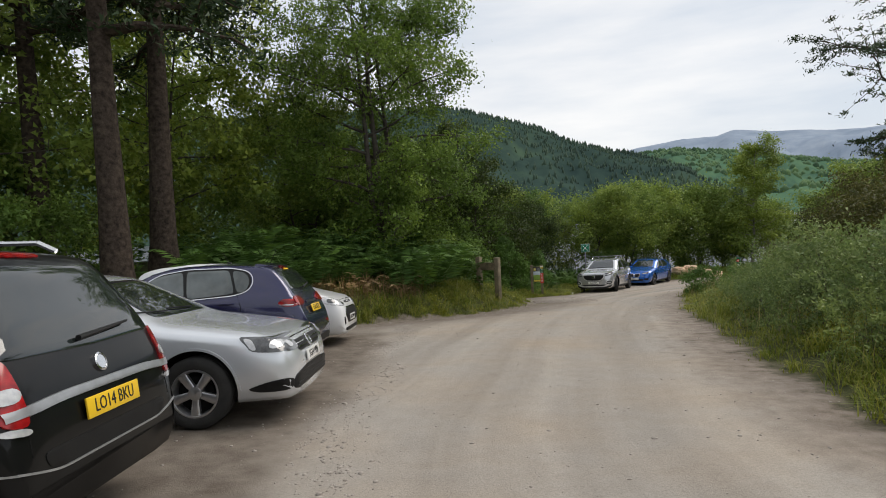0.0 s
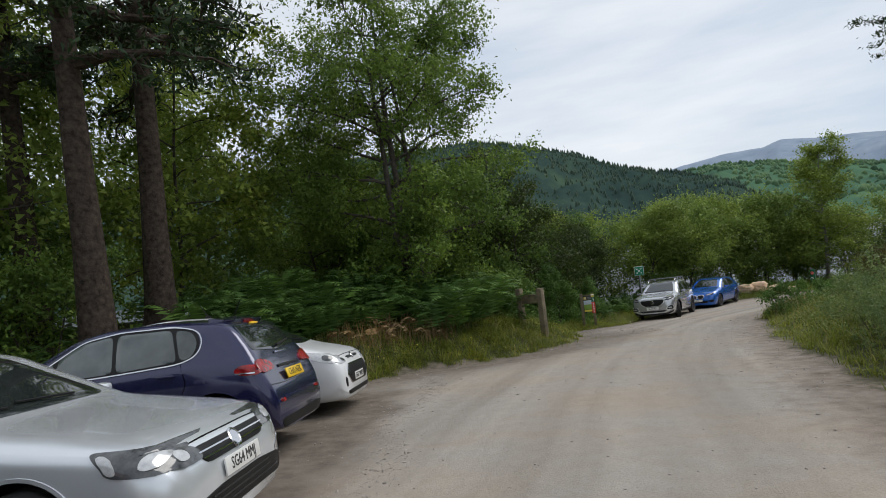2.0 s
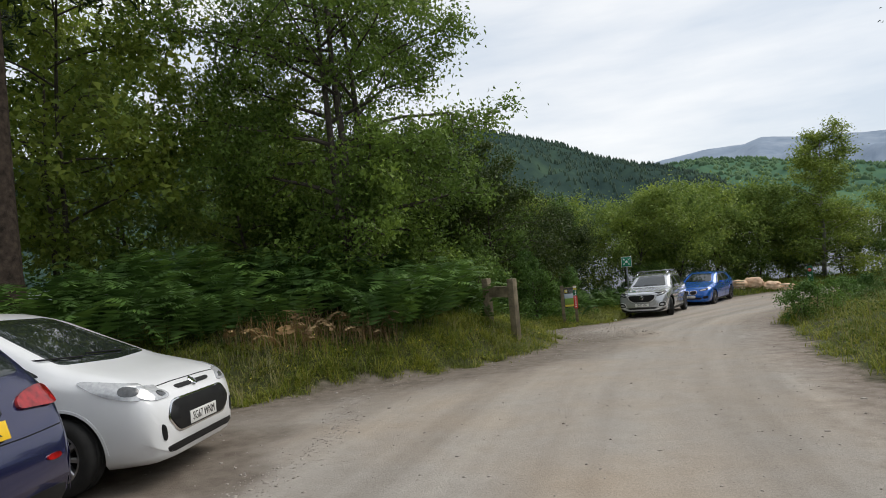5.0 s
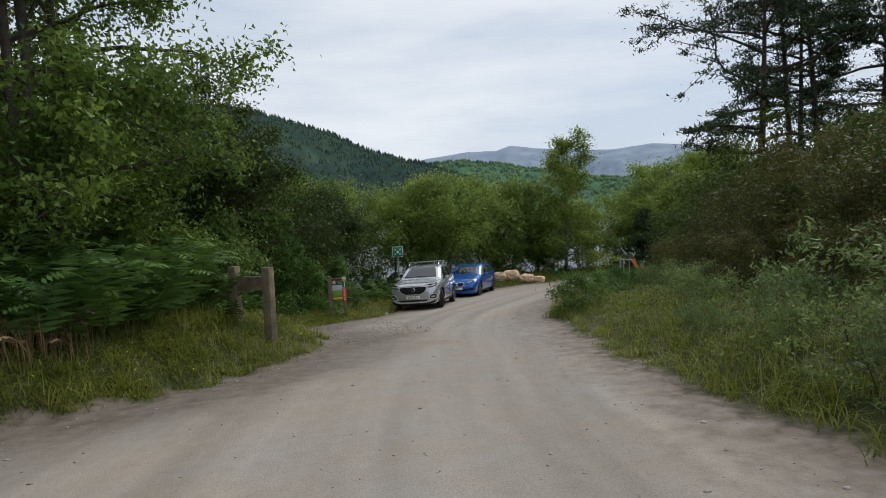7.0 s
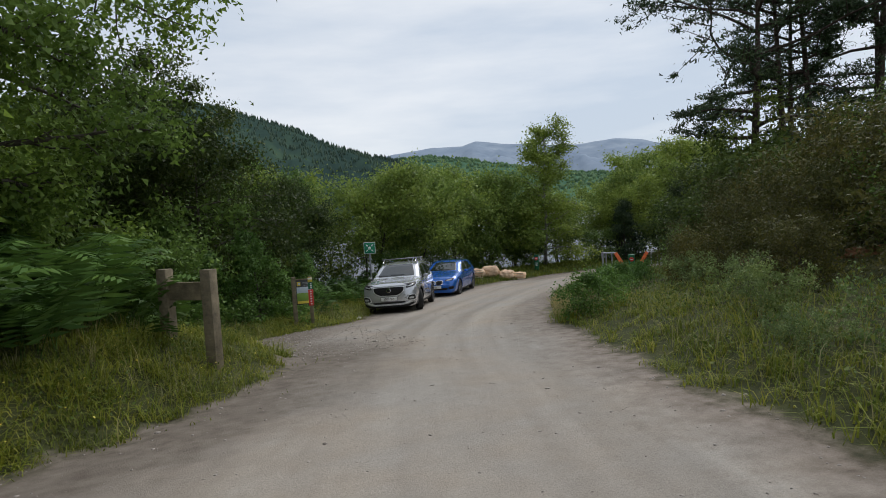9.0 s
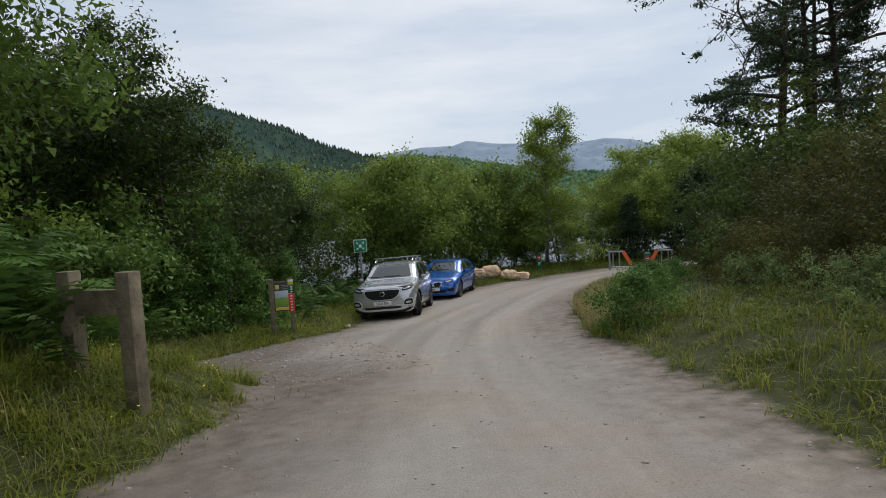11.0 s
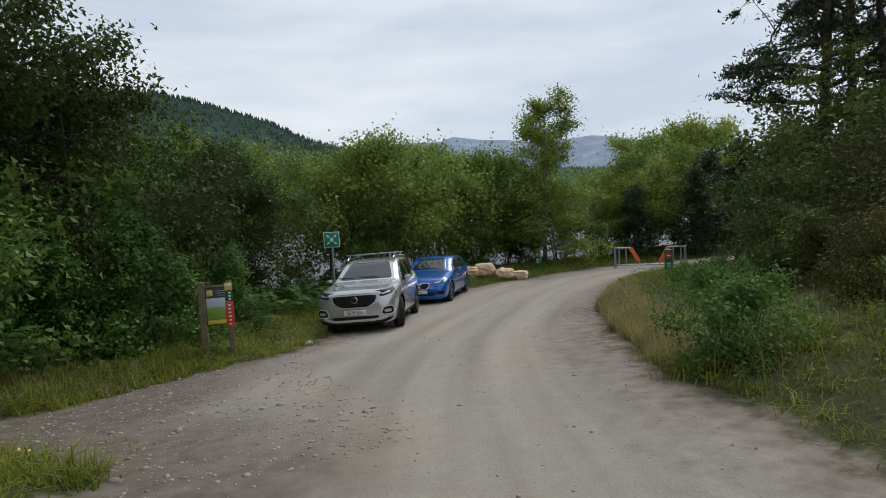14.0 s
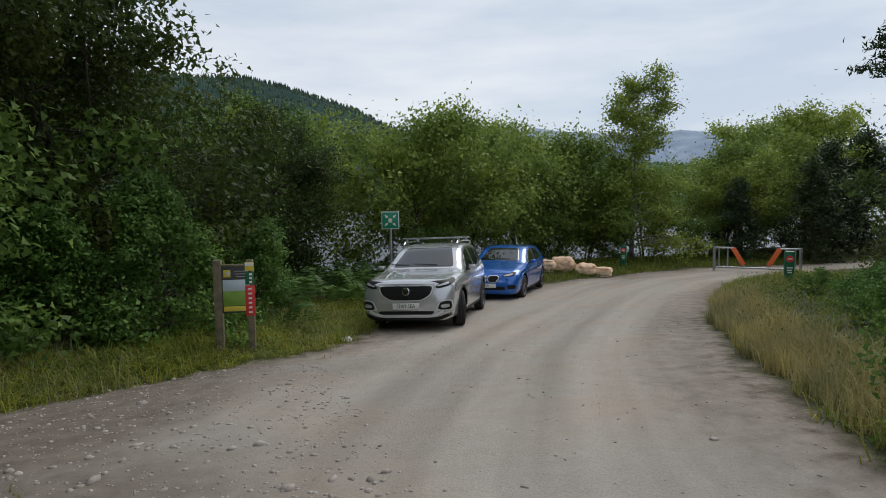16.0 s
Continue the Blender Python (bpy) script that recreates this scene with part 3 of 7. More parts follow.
def make_tree(name, label, category, seed, height, spread, lo, leaves, leaf, bark, leafmat, trunk_r=0.16, stems=1, rise=0.5, droop=0.05, limbs=18, clump=0.3,
              splay=0.28, shape="round", group="", ratio=0.55, up=0.35, twigs=6, lean=0.03, tri=True):
    """A broadleaf or pine: trunk and limbs as tapered tubes, and a crown of single leaves in clumps. Stands at the origin."""
    rng = np.random.default_rng(seed)
    wood, tips = [], []
    for s in range(stems):
        a0 = rng.uniform(0, 6.28)
        tilt = (0.0 if stems == 1 else splay) * np.array([math.cos(a0 + 6.28 * s / stems), math.sin(a0 + 6.28 * s / stems), 0])
        h = height * (0.94 if stems == 1 else rng.uniform(0.7, 0.95))
        trunk = branch_line(rng, (tilt[0], tilt[1], -0.4), (tilt[0], tilt[1], 1), h + 0.4, 10, lean, 0)
        rad = trunk_r * (1 - 0.86 * np.linspace(0, 1, 11) ** 0.9) * (1 if stems == 1 else 0.6)
        rad[0] *= 1.5
        rad[1] *= 1.08
        wood.append((trunk, rad))
        m = max(4, limbs // stems)
        for i in range(m):
            t = lo + (0.98 - lo) * (i + rng.uniform(0, 0.8)) / m
            p = np.array([np.interp(t, np.linspace(0, 1, 11), trunk[:, c]) for c in range(3)])
            q = (t - lo) / (1 - lo)
            if shape == "round":
                reach = spread * (0.45 + 0.75 * math.sin(math.pi * (0.16 + 0.8 * q)))
            elif shape == "column":
                reach = spread * (0.5 + 0.6 * min(1.0, 2.2 * q)) * (1.0 - 0.25 * q)
            elif shape == "cone":
                reach = spread * (1.15 - q)
            elif shape == "flat":
                reach = spread * (0.75 + 0.5 * math.sin(math.pi * q)) * rng.uniform(0.5, 1.1)
            else:
                reach = spread * (1.1 - 0.5 * q)
            reach *= rng.uniform(0.72, 1.1)
            az = 2.4 * i + rng.uniform(-0.5, 0.5) + s
            up_i = rise * (0.4 + 0.9 * q) + rng.uniform(-0.12, 0.2)
            line = branch_line(rng, p, (math.cos(az), math.sin(az), up_i), reach, 6, 0.13, droop)
            r0 = trunk_r * (0.42 - 0.25 * q) * (1 if stems == 1 else 0.7)
            wood.append((line, r0 * (1 - 0.85 * np.linspace(0, 1, 7))))
            for k in range(twigs):
                u = 0.28 + 0.72 * (k + rng.uniform(0, 1)) / twigs
                bp = np.array([np.interp(u, np.linspace(0, 1, 7), line[:, c]) for c in range(3)])
                dirn = (line[-1] - line[0]) / (np.linalg.norm(line[-1] - line[0]) + 1e-6)
                side = rng.normal(size=3) * (1.0, 1.0, 0.45 if shape == "flat" else 0.9)
                tw = branch_line(rng, bp, dirn * 0.7 + side * 0.75, reach * rng.uniform(0.22, 0.42), 3, 0.2, droop * 1.6)
                wood.append((tw, r0 * 0.3 * np.array([1, 0.75, 0.5, 0.15])))
                tips += [tw[1], tw[2], tw[3], tw[3]]
            tips += [line[-1], line[-2], line[-1]]
        tips += [trunk[-1], trunk[-1], trunk[-2]]
    tips = np.array(tips)
    pick = rng.integers(0, len(tips), leaves)
    sq = (1, 1, 0.28) if shape == "flat" else (1, 1, 0.8)
    at = tips[pick] + rng.normal(size=(leaves, 3)) * clump * np.array(sq) * rng.uniform(0.4, 1.3, (leaves, 1))
    away = at - tips[pick] + np.array([0, 0, 0.35 * clump])
    away /= np.linalg.norm(away, axis=1)[:, None] + 1e-9
    v, f = leaf_quads(rng, at, leaf, leaf * ratio, up, tri=tri, out=away)
    ob = new(name)
    part("trunk", tubes_mesh("trunk", wood), bark, ob)
    part("crown", mesh_from("crown", v, f), leafmat, ob, smooth=False)
    return tagged(ob, label, category, group)


def stand(ob, x, y, s=1.0, turn=0.0, sink=0.05, sz=None):
    m = Matrix.Translation((x, y, gz(x, y) - sink)) @ Matrix.Rotation(radians(turn), 4, "Z") @ Matrix.Diagonal((s, s, sz or s, 1))
    return m


def plant(ob, spots, sink=0.05):
    """Stands ob at the first spot and copies at the others: (x, y, scale, turn)."""
    for x, y, s, turn in spots[1:]:
        copy_thing(ob, stand(ob, x, y, s, turn, sink))
    x, y, s, turn = spots[0]
    ob.matrix_basis = stand(ob, x, y, s, turn, sink)


big = make_tree("birch_tree", "tall birch with an airy green crown above the bracken", "tree", 12, 12.8, 4.5, 0.14, 80000, 0.108, MAT_BARK, MAT_LEAF, 0.26, stems=3, rise=0.5, droop=0.05, limbs=54, clump=0.27, splay=0.14, ratio=0.65, twigs=9, shape="column")
big.matrix_basis = stand(big, -1.95, 20.6, 1.0, 20)

pine_trunk = make_tree("pine_tree", "tall old pine with a bare brown trunk and high thin crown", "tree", 21, 17.0, 4.2, 0.42, 11000, 0.2, MAT_PINEBARK, MAT_NEEDLE, 0.36, rise=0.15, droop=0.05, limbs=22, clump=0.3, shape="flat", group="pines beside the car park", ratio=0.3, lean=0.012)
plant(pine_trunk, [(-7.5, 13.5, 1.0, 0), (-7.5, 15.8, 1.02, 130), (-10.8, 16.0, 0.95, 220)])

leafy = make_tree("birch_tree", "slender birch with small green leaves in the dark wood", "tree", 31, 11.0, 2.8, 0.2, 18000, 0.155, MAT_BARK, MAT_LEAF_LIGHT, 0.13, stems=2, rise=0.6, droop=0.08, limbs=34, clump=0.28, splay=0.16, group="birches of the wood", ratio=0.65, twigs=8)
plant(leafy, [(-5.4, 23.2, 0.78, 40), (-7.0, 27.5, 1.0, 120), (-9.6, 20.2, 1.1, 160), (-12.5, 14.0, 1.15, 250), (-4.2, 30.5, 0.85, 300), (-15, 19.5, 1.2, 80), (-11, 25.8, 1.1, 330), (-15.5, 9.5, 1.1, 20)])
near = make_tree("alder_tree", "dense green alder with fine leaves beside the path", "tree", 43, 7.4, 2.7, 0.04, 46000, 0.1, MAT_BARK, MAT_LEAF_DARK, 0.13, stems=3, rise=0.5, droop=0.05, limbs=42, clump=0.24, group="alders by the path", ratio=0.65, twigs=10)
plant(near, [(2.0, 32.3, 1.12, 0), (-1.3, 31.4, 1.32, 200), (4.2, 35.2, 0.7, 90)])
woody = make_tree("alder_tree", "dense dark green alder at the wood edge", "tree", 41, 7.0, 2.7, 0.05, 25000, 0.145, MAT_BARK, MAT_LEAF, 0.13, stems=3, rise=0.5, droop=0.05, limbs=36, clump=0.28, group="alders of the wood", ratio=0.65, twigs=8)
plant(woody, [(-2.4, 26.8, 0.9, 200), (-1.6, 33.5, 1.15, 140), (-9.5, 29.5, 1.0, 30), (3.4, 38.5, 1.0, 60)])
row = make_tree("sallow_bush", "rounded green sallow bush by the lake shore", "bush", 51, 6.4, 2.5, 0.36, 22000, 0.14, MAT_BARK, MAT_LEAF_LIGHT, 0.1, stems=4, rise=0.6, droop=0.04, limbs=32, clump=0.36, group="bushes along the shore", ratio=0.65)
plant(row, [(9.3, 38.6, 0.95, 0), (12.2, 40.2, 0.95, 70), (14.5, 43.2, 1.05, 160), (17.0, 44.5, 1.12, 250), (19.6, 46.5, 1.15, 310), (22.0, 47.0, 0.95, 40), (26.5, 47.2, 0.9, 110), (6.6, 40.5, 1.0, 190), (30.5, 46.0, 0.95, 20), (33.5, 48.5, 1.1, 280)])
low = make_tree("alder_bush", "low dark alder bush with lake glinting through", "bush", 55, 3.6, 2.0, 0.03, 8000, 0.15, MAT_BARK, MAT_LEAF, 0.07, stems=4, rise=0.6, droop=0.05, limbs=24, clump=0.3, group="alder bushes behind the cars", ratio=0.65)
plant(low, [(9.9, 37.2, 0.5, 0), (13.6, 40.6, 0.5, 80), (18.4, 43.2, 0.55, 30), (22.5, 44.6, 0.5, 120), (27.5, 44.6, 0.6, 200), (-4.2, 24.2, 0.85, 10), (0.6, 26.6, 0.7, 150), (0.6, 29.6, 1.0, 40), (-9.5, 14.5, 0.7, 60), (-10, 11, 0.7, 0), (-10.4, 7.5, 0.7, 220), (-12.5, 16.5, 0.9, 130), (-13.2, 13.0, 0.9, 290)])
tallb = make_tree("birch_tree", "tall slim birch above the shore bushes", "tree", 61, 10.2, 2.5, 0.1, 24000, 0.14, MAT_BIRCHBARK, MAT_LEAF_LIGHT, 0.13, stems=1, rise=0.8, droop=0.08, limbs=40, clump=0.28, shape="slim", ratio=0.65, twigs=8)
tallb.matrix_basis = stand(tallb, 23.2, 44.2, 1.05, 0, 0.05, 0.93)
oak = make_tree("oak_tree", "spreading oak with pale green leaves by the gate", "tree", 71, 8.2, 3.8, 0.2, 16000, 0.21, MAT_BARK, MAT_LEAF_LIGHT, 0.2, rise=0.5, droop=0.02, limbs=22, clump=0.42, group="trees beyond the gate", ratio=0.65)
plant(oak, [(34.5, 48.5, 0.9, 0), (40.5, 49.0, 1.0, 120), (46, 53, 1.15, 220)])
dark = make_tree("spruce_tree", "dark evergreen beyond the barrier", "tree", 81, 7.5, 2.4, 0.04, 10000, 0.24, MAT_BARK, MAT_NEEDLE, 0.14, rise=0.1, droop=0.04, limbs=34, clump=0.32, shape="cone", ratio=0.4, group="evergreens beyond the gate")
plant(dark, [(33.0, 42.2, 0.75, 0), (36.5, 43.5, 0.9, 90), (29.5, 43.6, 0.6, 200), (40, 44.5, 1.0, 20), (44, 41.5, 1.1, 70), (34.0, 35.0, 0.8, 140), (38.5, 34.0, 0.95, 260)])
pines = make_tree("pine_tree", "tall scots pine with dark layered boughs", "tree", 91, 15.0, 5.6, 0.36, 17000, 0.2, MAT_PINEBARK, MAT_NEEDLE, 0.24, rise=0.2, droop=0.0, limbs=24, clump=0.26, shape="flat", ratio=0.3, group="pines on the bank", lean=0.015, twigs=9)
plant(pines, [(24.6, 29.3, 1.06, 0), (33.5, 29.5, 1.15, 30)])
thin = make_tree("pine_tree", "slim pine with a long bare trunk on the bank", "tree", 95, 17.0, 2.6, 0.5, 9000, 0.2, MAT_PINEBARK, MAT_NEEDLE, 0.22, rise=0.25, droop=0.0, limbs=18, clump=0.26, shape="flat", ratio=0.3, group="pines on the bank", lean=0.012, twigs=8)
plant(thin, [(27.2, 29.6, 1.0, 100), (28.6, 29.0, 1.05, 40), (30.2, 27.6, 1.15, 210), (29.5, 31.0, 1.0, 300)])
sapling = make_tree("beech_sapling", "young beech with layered bright leaves behind the notice board", "tree", 101, 2.9, 1.5, 0.03, 15000, 0.085, MAT_BARK, MAT_BEECH, 0.05, rise=0.2, droop=0.03, limbs=34, clump=0.13, shape="cone", up=0.75, ratio=0.6, group="young beeches", tri=False)
plant(sapling, [(3.3, 28.6, 1.0, 0), (1.9, 28.3, 0.8, 110), (4.6, 30.2, 0.75, 200), (0.9, 27.2, 0.6, 300)])
bank = make_tree("broom_shrub", "brownish broom shrub on the bank", "shrub", 111, 2.3, 1.5, 0.02, 7000, 0.105, MAT_BARK, MAT_BROWNSHRUB, 0.05, stems=5, rise=0.9, droop=0.03, limbs=34, clump=0.18, group="shrubs on the bank", ratio=0.45)
plant(bank, [(14.9, 19.4, 1.0, 0), (16.2, 21.6, 1.0, 60), (13.9, 17.6, 1.0, 130), (12.9, 15.4, 1.0, 200), (11.9, 13.0, 1.0, 300), (14.2, 21.0, 0.85, 250), (13.2, 19.9, 0.62, 40), (12.1, 17.3, 0.7, 100), (11.2, 15.2, 0.75, 160), (10.3, 12.8, 0.75, 220), (15.4, 23.2, 0.8, 280), (9.6, 10.4, 0.9, 20), (13.1, 18.6, 0.5, 70), (14.6, 22.6, 0.6, 140), (16.6, 24.4, 0.8, 190), (17.9, 26.3, 0.8, 330), (11.4, 10.6, 1.2, 240), (9.4, 7.6, 0.9, 10), (10.7, 18.1, 0.42, 15), (11.5, 19.5, 0.42, 75), (9.9, 16.3, 0.42, 135), (9.2, 14.3, 0.42, 195), (12.5, 21.2, 0.45, 255), (10.4, 17.1, 0.34, 315), (12.0, 20.4, 0.4, 45), (8.6, 12.3, 0.4, 105)])
bank2 = make_tree("hawthorn_bush", "dense dark green bush on the bank", "bush", 121, 4.4, 2.3, 0.03, 13000, 0.15, MAT_BARK, MAT_HAWTHORN, 0.08, stems=4, rise=0.6, droop=0.05, limbs=34, clump=0.28, group="bushes on the bank", ratio=0.6)
plant(bank2, [(18.4, 22.4, 0.88, 0), (20.8, 25.4, 1.05, 80), (25.2, 29.0, 1.1, 150), (28.4, 31.6, 0.9, 230), (16.6, 17.2, 0.75, 310), (20.6, 19.0, 0.95, 40), (31.5, 33.2, 1.0, 20), (24.5, 25.5, 1.3, 100), (15.0, 12.8, 0.85, 200), (34.0, 35.0, 0.95, 70), (16.3, 23.5, 0.62, 120), (12.2, 8.6, 0.9, 260)])
spray = make_tree("hazel_bush", "leafy hazel hanging out over the earth bank", "bush", 151, 2.6, 1.6, 0.08, 8000, 0.09, MAT_BARK, MAT_LEAF, 0.035, stems=4, rise=0.6, droop=0.06, limbs=26, clump=0.16, up=0.55, ratio=0.7, group="hazels on the bank", tri=False)
plant(spray, [(15.6, 22.6, 0.8, 0), (12.4, 16.0, 0.8, 120), (18.2, 24.8, 0.75, 220), (13.4, 13.6, 0.9, 300)])
willow = make_tree("willow_shrub", "grey-green willow shrub at the track edge", "shrub", 131, 1.3, 0.95, 0.02, 3800, 0.082, MAT_BARK, MAT_WILLOW, 0.02, stems=6, rise=1.1, droop=0.02, limbs=34, clump=0.085, group="willow shrubs by the track", ratio=0.4)
plant(willow, [(8.2, 15.6, 0.5, 0), (7.5, 13.6, 0.56, 60), (6.9, 11.9, 0.87, 140), (6.3, 10, 0.87, 220), (5.9, 8.2, 0.95, 300), (5.6, 6.3, 0.95, 30), (9.5, 17.4, 0.53, 110), (10.4, 19.2, 0.5, 180), (7.6, 9.4, 1.06, 80), (7.1, 6.6, 1.1, 10), (6.5, 4.6, 1, 150), (5.4, 4.2, 0.85, 90), (11.9, 20.4, 0.46, 270), (4.6, 4.6, 0.62, 20), (4.7, 6.3, 0.6, 100), (5.1, 8, 0.62, 190), (5.5, 9.6, 0.55, 280), (6, 11.2, 0.57, 50), (6.5, 12.8, 0.37, 130), (7, 14.3, 0.34, 240), (6, 7, 0.8, 330)])
edgebush = make_tree("hazel_bush", "bright leafy hazel bush at the bend", "bush", 141, 1.15, 0.7, 0.02, 6000, 0.068, MAT_BARK, MAT_BEECH, 0.025, stems=4, rise=0.8, droop=0.03, limbs=22, clump=0.13, up=0.5, ratio=0.7, group="leafy bushes at the bend", tri=False)
plant(edgebush, [(9.0, 20.5, 0.78, 0), (12.1, 23.4, 0.5, 140), (13.6, 24.9, 0.5, 90), (16.2, 28.0, 0.5, 40), (11.2, 22.2, 0.6, 230), (12.9, 23.6, 0.65, 300), (14.9, 25.8, 0.6, 20)])


# ---- parked cars ----
from mathutils.bvhtree import BVHTree


def eased(xs, table, passes=2):
    v = np.interp(xs, [t[0] for t in table], [t[1] for t in table])
    for _ in range(passes):
        v[1:-1] = (v[:-2] + 2 * v[1:-1] + v[2:]) / 4
    return v


def car_body(spec):
    """A closed shell lofted along the car: x runs back from the nose, y across, z up."""
    L, W = spec["L"], spec["W"]
    xs = np.unique(np.concatenate([[0, 0.015, 0.04, 0.08, 0.14, 0.22, 0.32], np.arange(0.4, L - 0.35, 0.075), [L - v for v in (0.32, 0.22, 0.14, 0.08, 0.04, 0.015, 0)]]))
    top, belt = eased(xs, spec["top"]), eased(xs, spec["belt"])
    plan = eased(xs, [(0, 0.66), (0.02, 0.79), (0.05, 0.87), (0.1, 0.92), (0.22, 0.955), (0.5, 0.98), (1.0, 1.0), (L - 1.2, 1.0), (L - 0.6, 0.98), (L - 0.25, 0.945), (L - 0.1, 0.905), (L - 0.03, 0.86), (L, 0.8)], 1) * W / 2
    bot = eased(xs, [(0, spec["clear"] + spec.get("nose", 0.11)), (0.05, spec["clear"] + spec.get("nose", 0.11) * 0.55), (0.3, spec["clear"] + 0.02), (0.9, spec["clear"]), (L - 0.8, spec["clear"]), (L - 0.3, spec["clear"] + 0.05), (L, spec["clear"] + spec.get("tail", 0.12))], 1)
    belt = np.minimum(belt, top - 0.012)
    bm = bmesh.new()
    rings = []
    lean = spec.get("lean", 0.3)
    for x, t, b, w, z0 in zip(xs, top, belt, plan, bot):
        h = t - b
        wr = 0.945 * w - lean * h - 0.05 * min(h / 0.3, 1)
        cr = min(0.055, 0.65 * h)
        mid = z0 + 0.52 * (b - z0)
        half = [(0.0, z0), (0.6 * w, z0), (0.86 * w, z0 + 0.015), (0.945 * w, z0 + 0.07), (0.972 * w, z0 + 0.16), (0.992 * w, mid - 0.08), (1.0 * w, mid + 0.03), (0.995 * w, mid + 0.12),
                (0.982 * w, b - 0.07), (0.966 * w, b - 0.025), (0.945 * w, b)]
        for k in (0.2, 0.4, 0.6, 0.8):
            half.append((0.945 * w + (wr - 0.945 * w) * (k ** 1.12), b + (t - cr - b) * k))
        half += [(wr, t - cr), (wr * 0.95, t - cr * 0.52), (wr * 0.84, t - cr * 0.28), (wr * 0.6, t - cr * 0.12), (wr * 0.3, t - cr * 0.03), (0.0, t)]
        ring = [bm.verts.new((x, y, z)) for y, z in half] + [bm.verts.new((x, -y, z)) for y, z in half[-2:0:-1]]
        rings.append(ring)
    n = len(rings[0])
    for a, c in zip(rings, rings[1:]):
        for i in range(n):
            bm.faces.new((a[i], a[(i + 1) % n], c[(i + 1) % n], c[i]))
    bm.faces.new(rings[0])
    bm.faces.new(rings[-1])
    bmesh.ops.recalc_face_normals(bm, faces=bm.faces)
    return bm


def cut_wheel_arches(bm, spec, mat):
    me = bpy.data.meshes.new("body")
    bm.to_mesh(me)
    me.materials.append(mat)
    bm.free()
    body = new("body", me)
    cut = bmesh.new()
    for x in (spec["fo"], spec["fo"] + spec["wb"]):
        for s in (1, -1):
            r = bmesh.ops.create_cone(cut, segments=40, radius1=spec["wr"] + 0.055, radius2=spec["wr"] + 0.055, depth=0.5, cap_ends=True)
            bmesh.ops.transform(cut, matrix=Matrix.Translation((x, s * (spec["W"] / 2), spec["wr"] + 0.01)) @ Matrix.Rotation(radians(90), 4, "X"), verts=r["verts"])
    cme = bpy.data.meshes.new("cutter")
    cut.to_mesh(cme)
    cut.free()
    cme.materials.append(MAT_WELL)
    cutter = new("cutter", cme)
    mod = body.modifiers.new("arches", "BOOLEAN")
    mod.operation, mod.object, mod.solver, mod.material_mode = "DIFFERENCE", cutter, "EXACT", "TRANSFER"
    done = bpy.data.meshes.new_from_object(body.evaluated_get(bpy.context.evaluated_depsgraph_get()))
    bpy.data.objects.remove(body)
    bpy.data.objects.remove(cutter)
    done.name = "body"
    return done


def rounded(poly, passes=2, step=0.06):
    p = np.array(poly, float)
    for _ in range(passes):
        q = np.roll(p, -1, axis=0)
        d = np.linalg.norm(q - p, axis=1)[:, None]
        c = np.minimum(0.25, 0.035 / (d + 1e-9))
        p = np.stack([p + (q - p) * c, q - (q - p) * c], 1).reshape(-1, 2)
    out = []
    for a, b in zip(p, np.roll(p, -1, axis=0)):
        k = max(1, int(np.linalg.norm(b - a) / step))
        out += [a + (b - a) * i / k for i in range(k)]
    return np.array(out)


def panel(name, tree, poly, view, mat, parent, off=0.005, label="", L=5.0, soft=True, depth=3):
    """A thin shell that lies on the car's skin: a 2D outline thrown on it from the side, the front, the rear or above."""
    pts = rounded(poly) if soft else rounded(poly, 0)
    c = pts.mean(axis=0)
    rings = [(1.0, -0.004), (1.0, off * 0.6), (0.985, off)] + [(1 - i / (depth + 1), off) for i in range(1, depth + 1)]
    bm = bmesh.new()

    def throw(u, w, o):
        if view == "left":
            org, way = Vector((u, -3, w)), Vector((0, 1, 0))
        elif view == "right":
            org, way = Vector((u, 3, w)), Vector((0, -1, 0))
        elif view == "front":
            org, way = Vector((-3, u, w)), Vector((1, 0, 0))
        elif view == "rear":
            org, way = Vector((L + 3, u, w)), Vector((-1, 0, 0))
        else:
            org, way = Vector((u, w, 4)), Vector((0, 0, -1))
        hit, nrm, _, _ = tree.ray_cast(org, way)
        if hit is None:
            return None
        return hit - way * 0.3 * o + nrm * o

    made, last = [], None
    for k, o in rings:
        ring = []
        for u, w in c + (pts - c) * k:
            h = throw(u, w, o)
            if h is None:
                h = last if last is not None else Vector((0, 0, 0.5))
            last = h
            ring.append(bm.verts.new(h))
        made.append(ring)
    mid = bm.verts.new(throw(c[0], c[1], off) or made[-1][0].co)
    n = len(pts)
    for a, b in zip(made, made[1:]):
        for i in range(n):
            bm.faces.new((a[i], a[(i + 1) % n], b[(i + 1) % n], b[i]))
    for i in range(n):
        bm.faces.new((made[-1][i], made[-1][(i + 1) % n], mid))
    bmesh.ops.recalc_face_normals(bm, faces=bm.faces)
    fix = {"left": (0, -1, 0), "right": (0, 1, 0), "front": (-1, 0, 0), "rear": (1, 0, 0), "top": (0, 0, 1)}[view]
    if sum((f.normal.dot(Vector(fix)) * f.calc_area() for f in bm.faces)) < 0:
        bmesh.ops.reverse_faces(bm, faces=bm.faces)
    return part(name, bm, mat, parent, label)


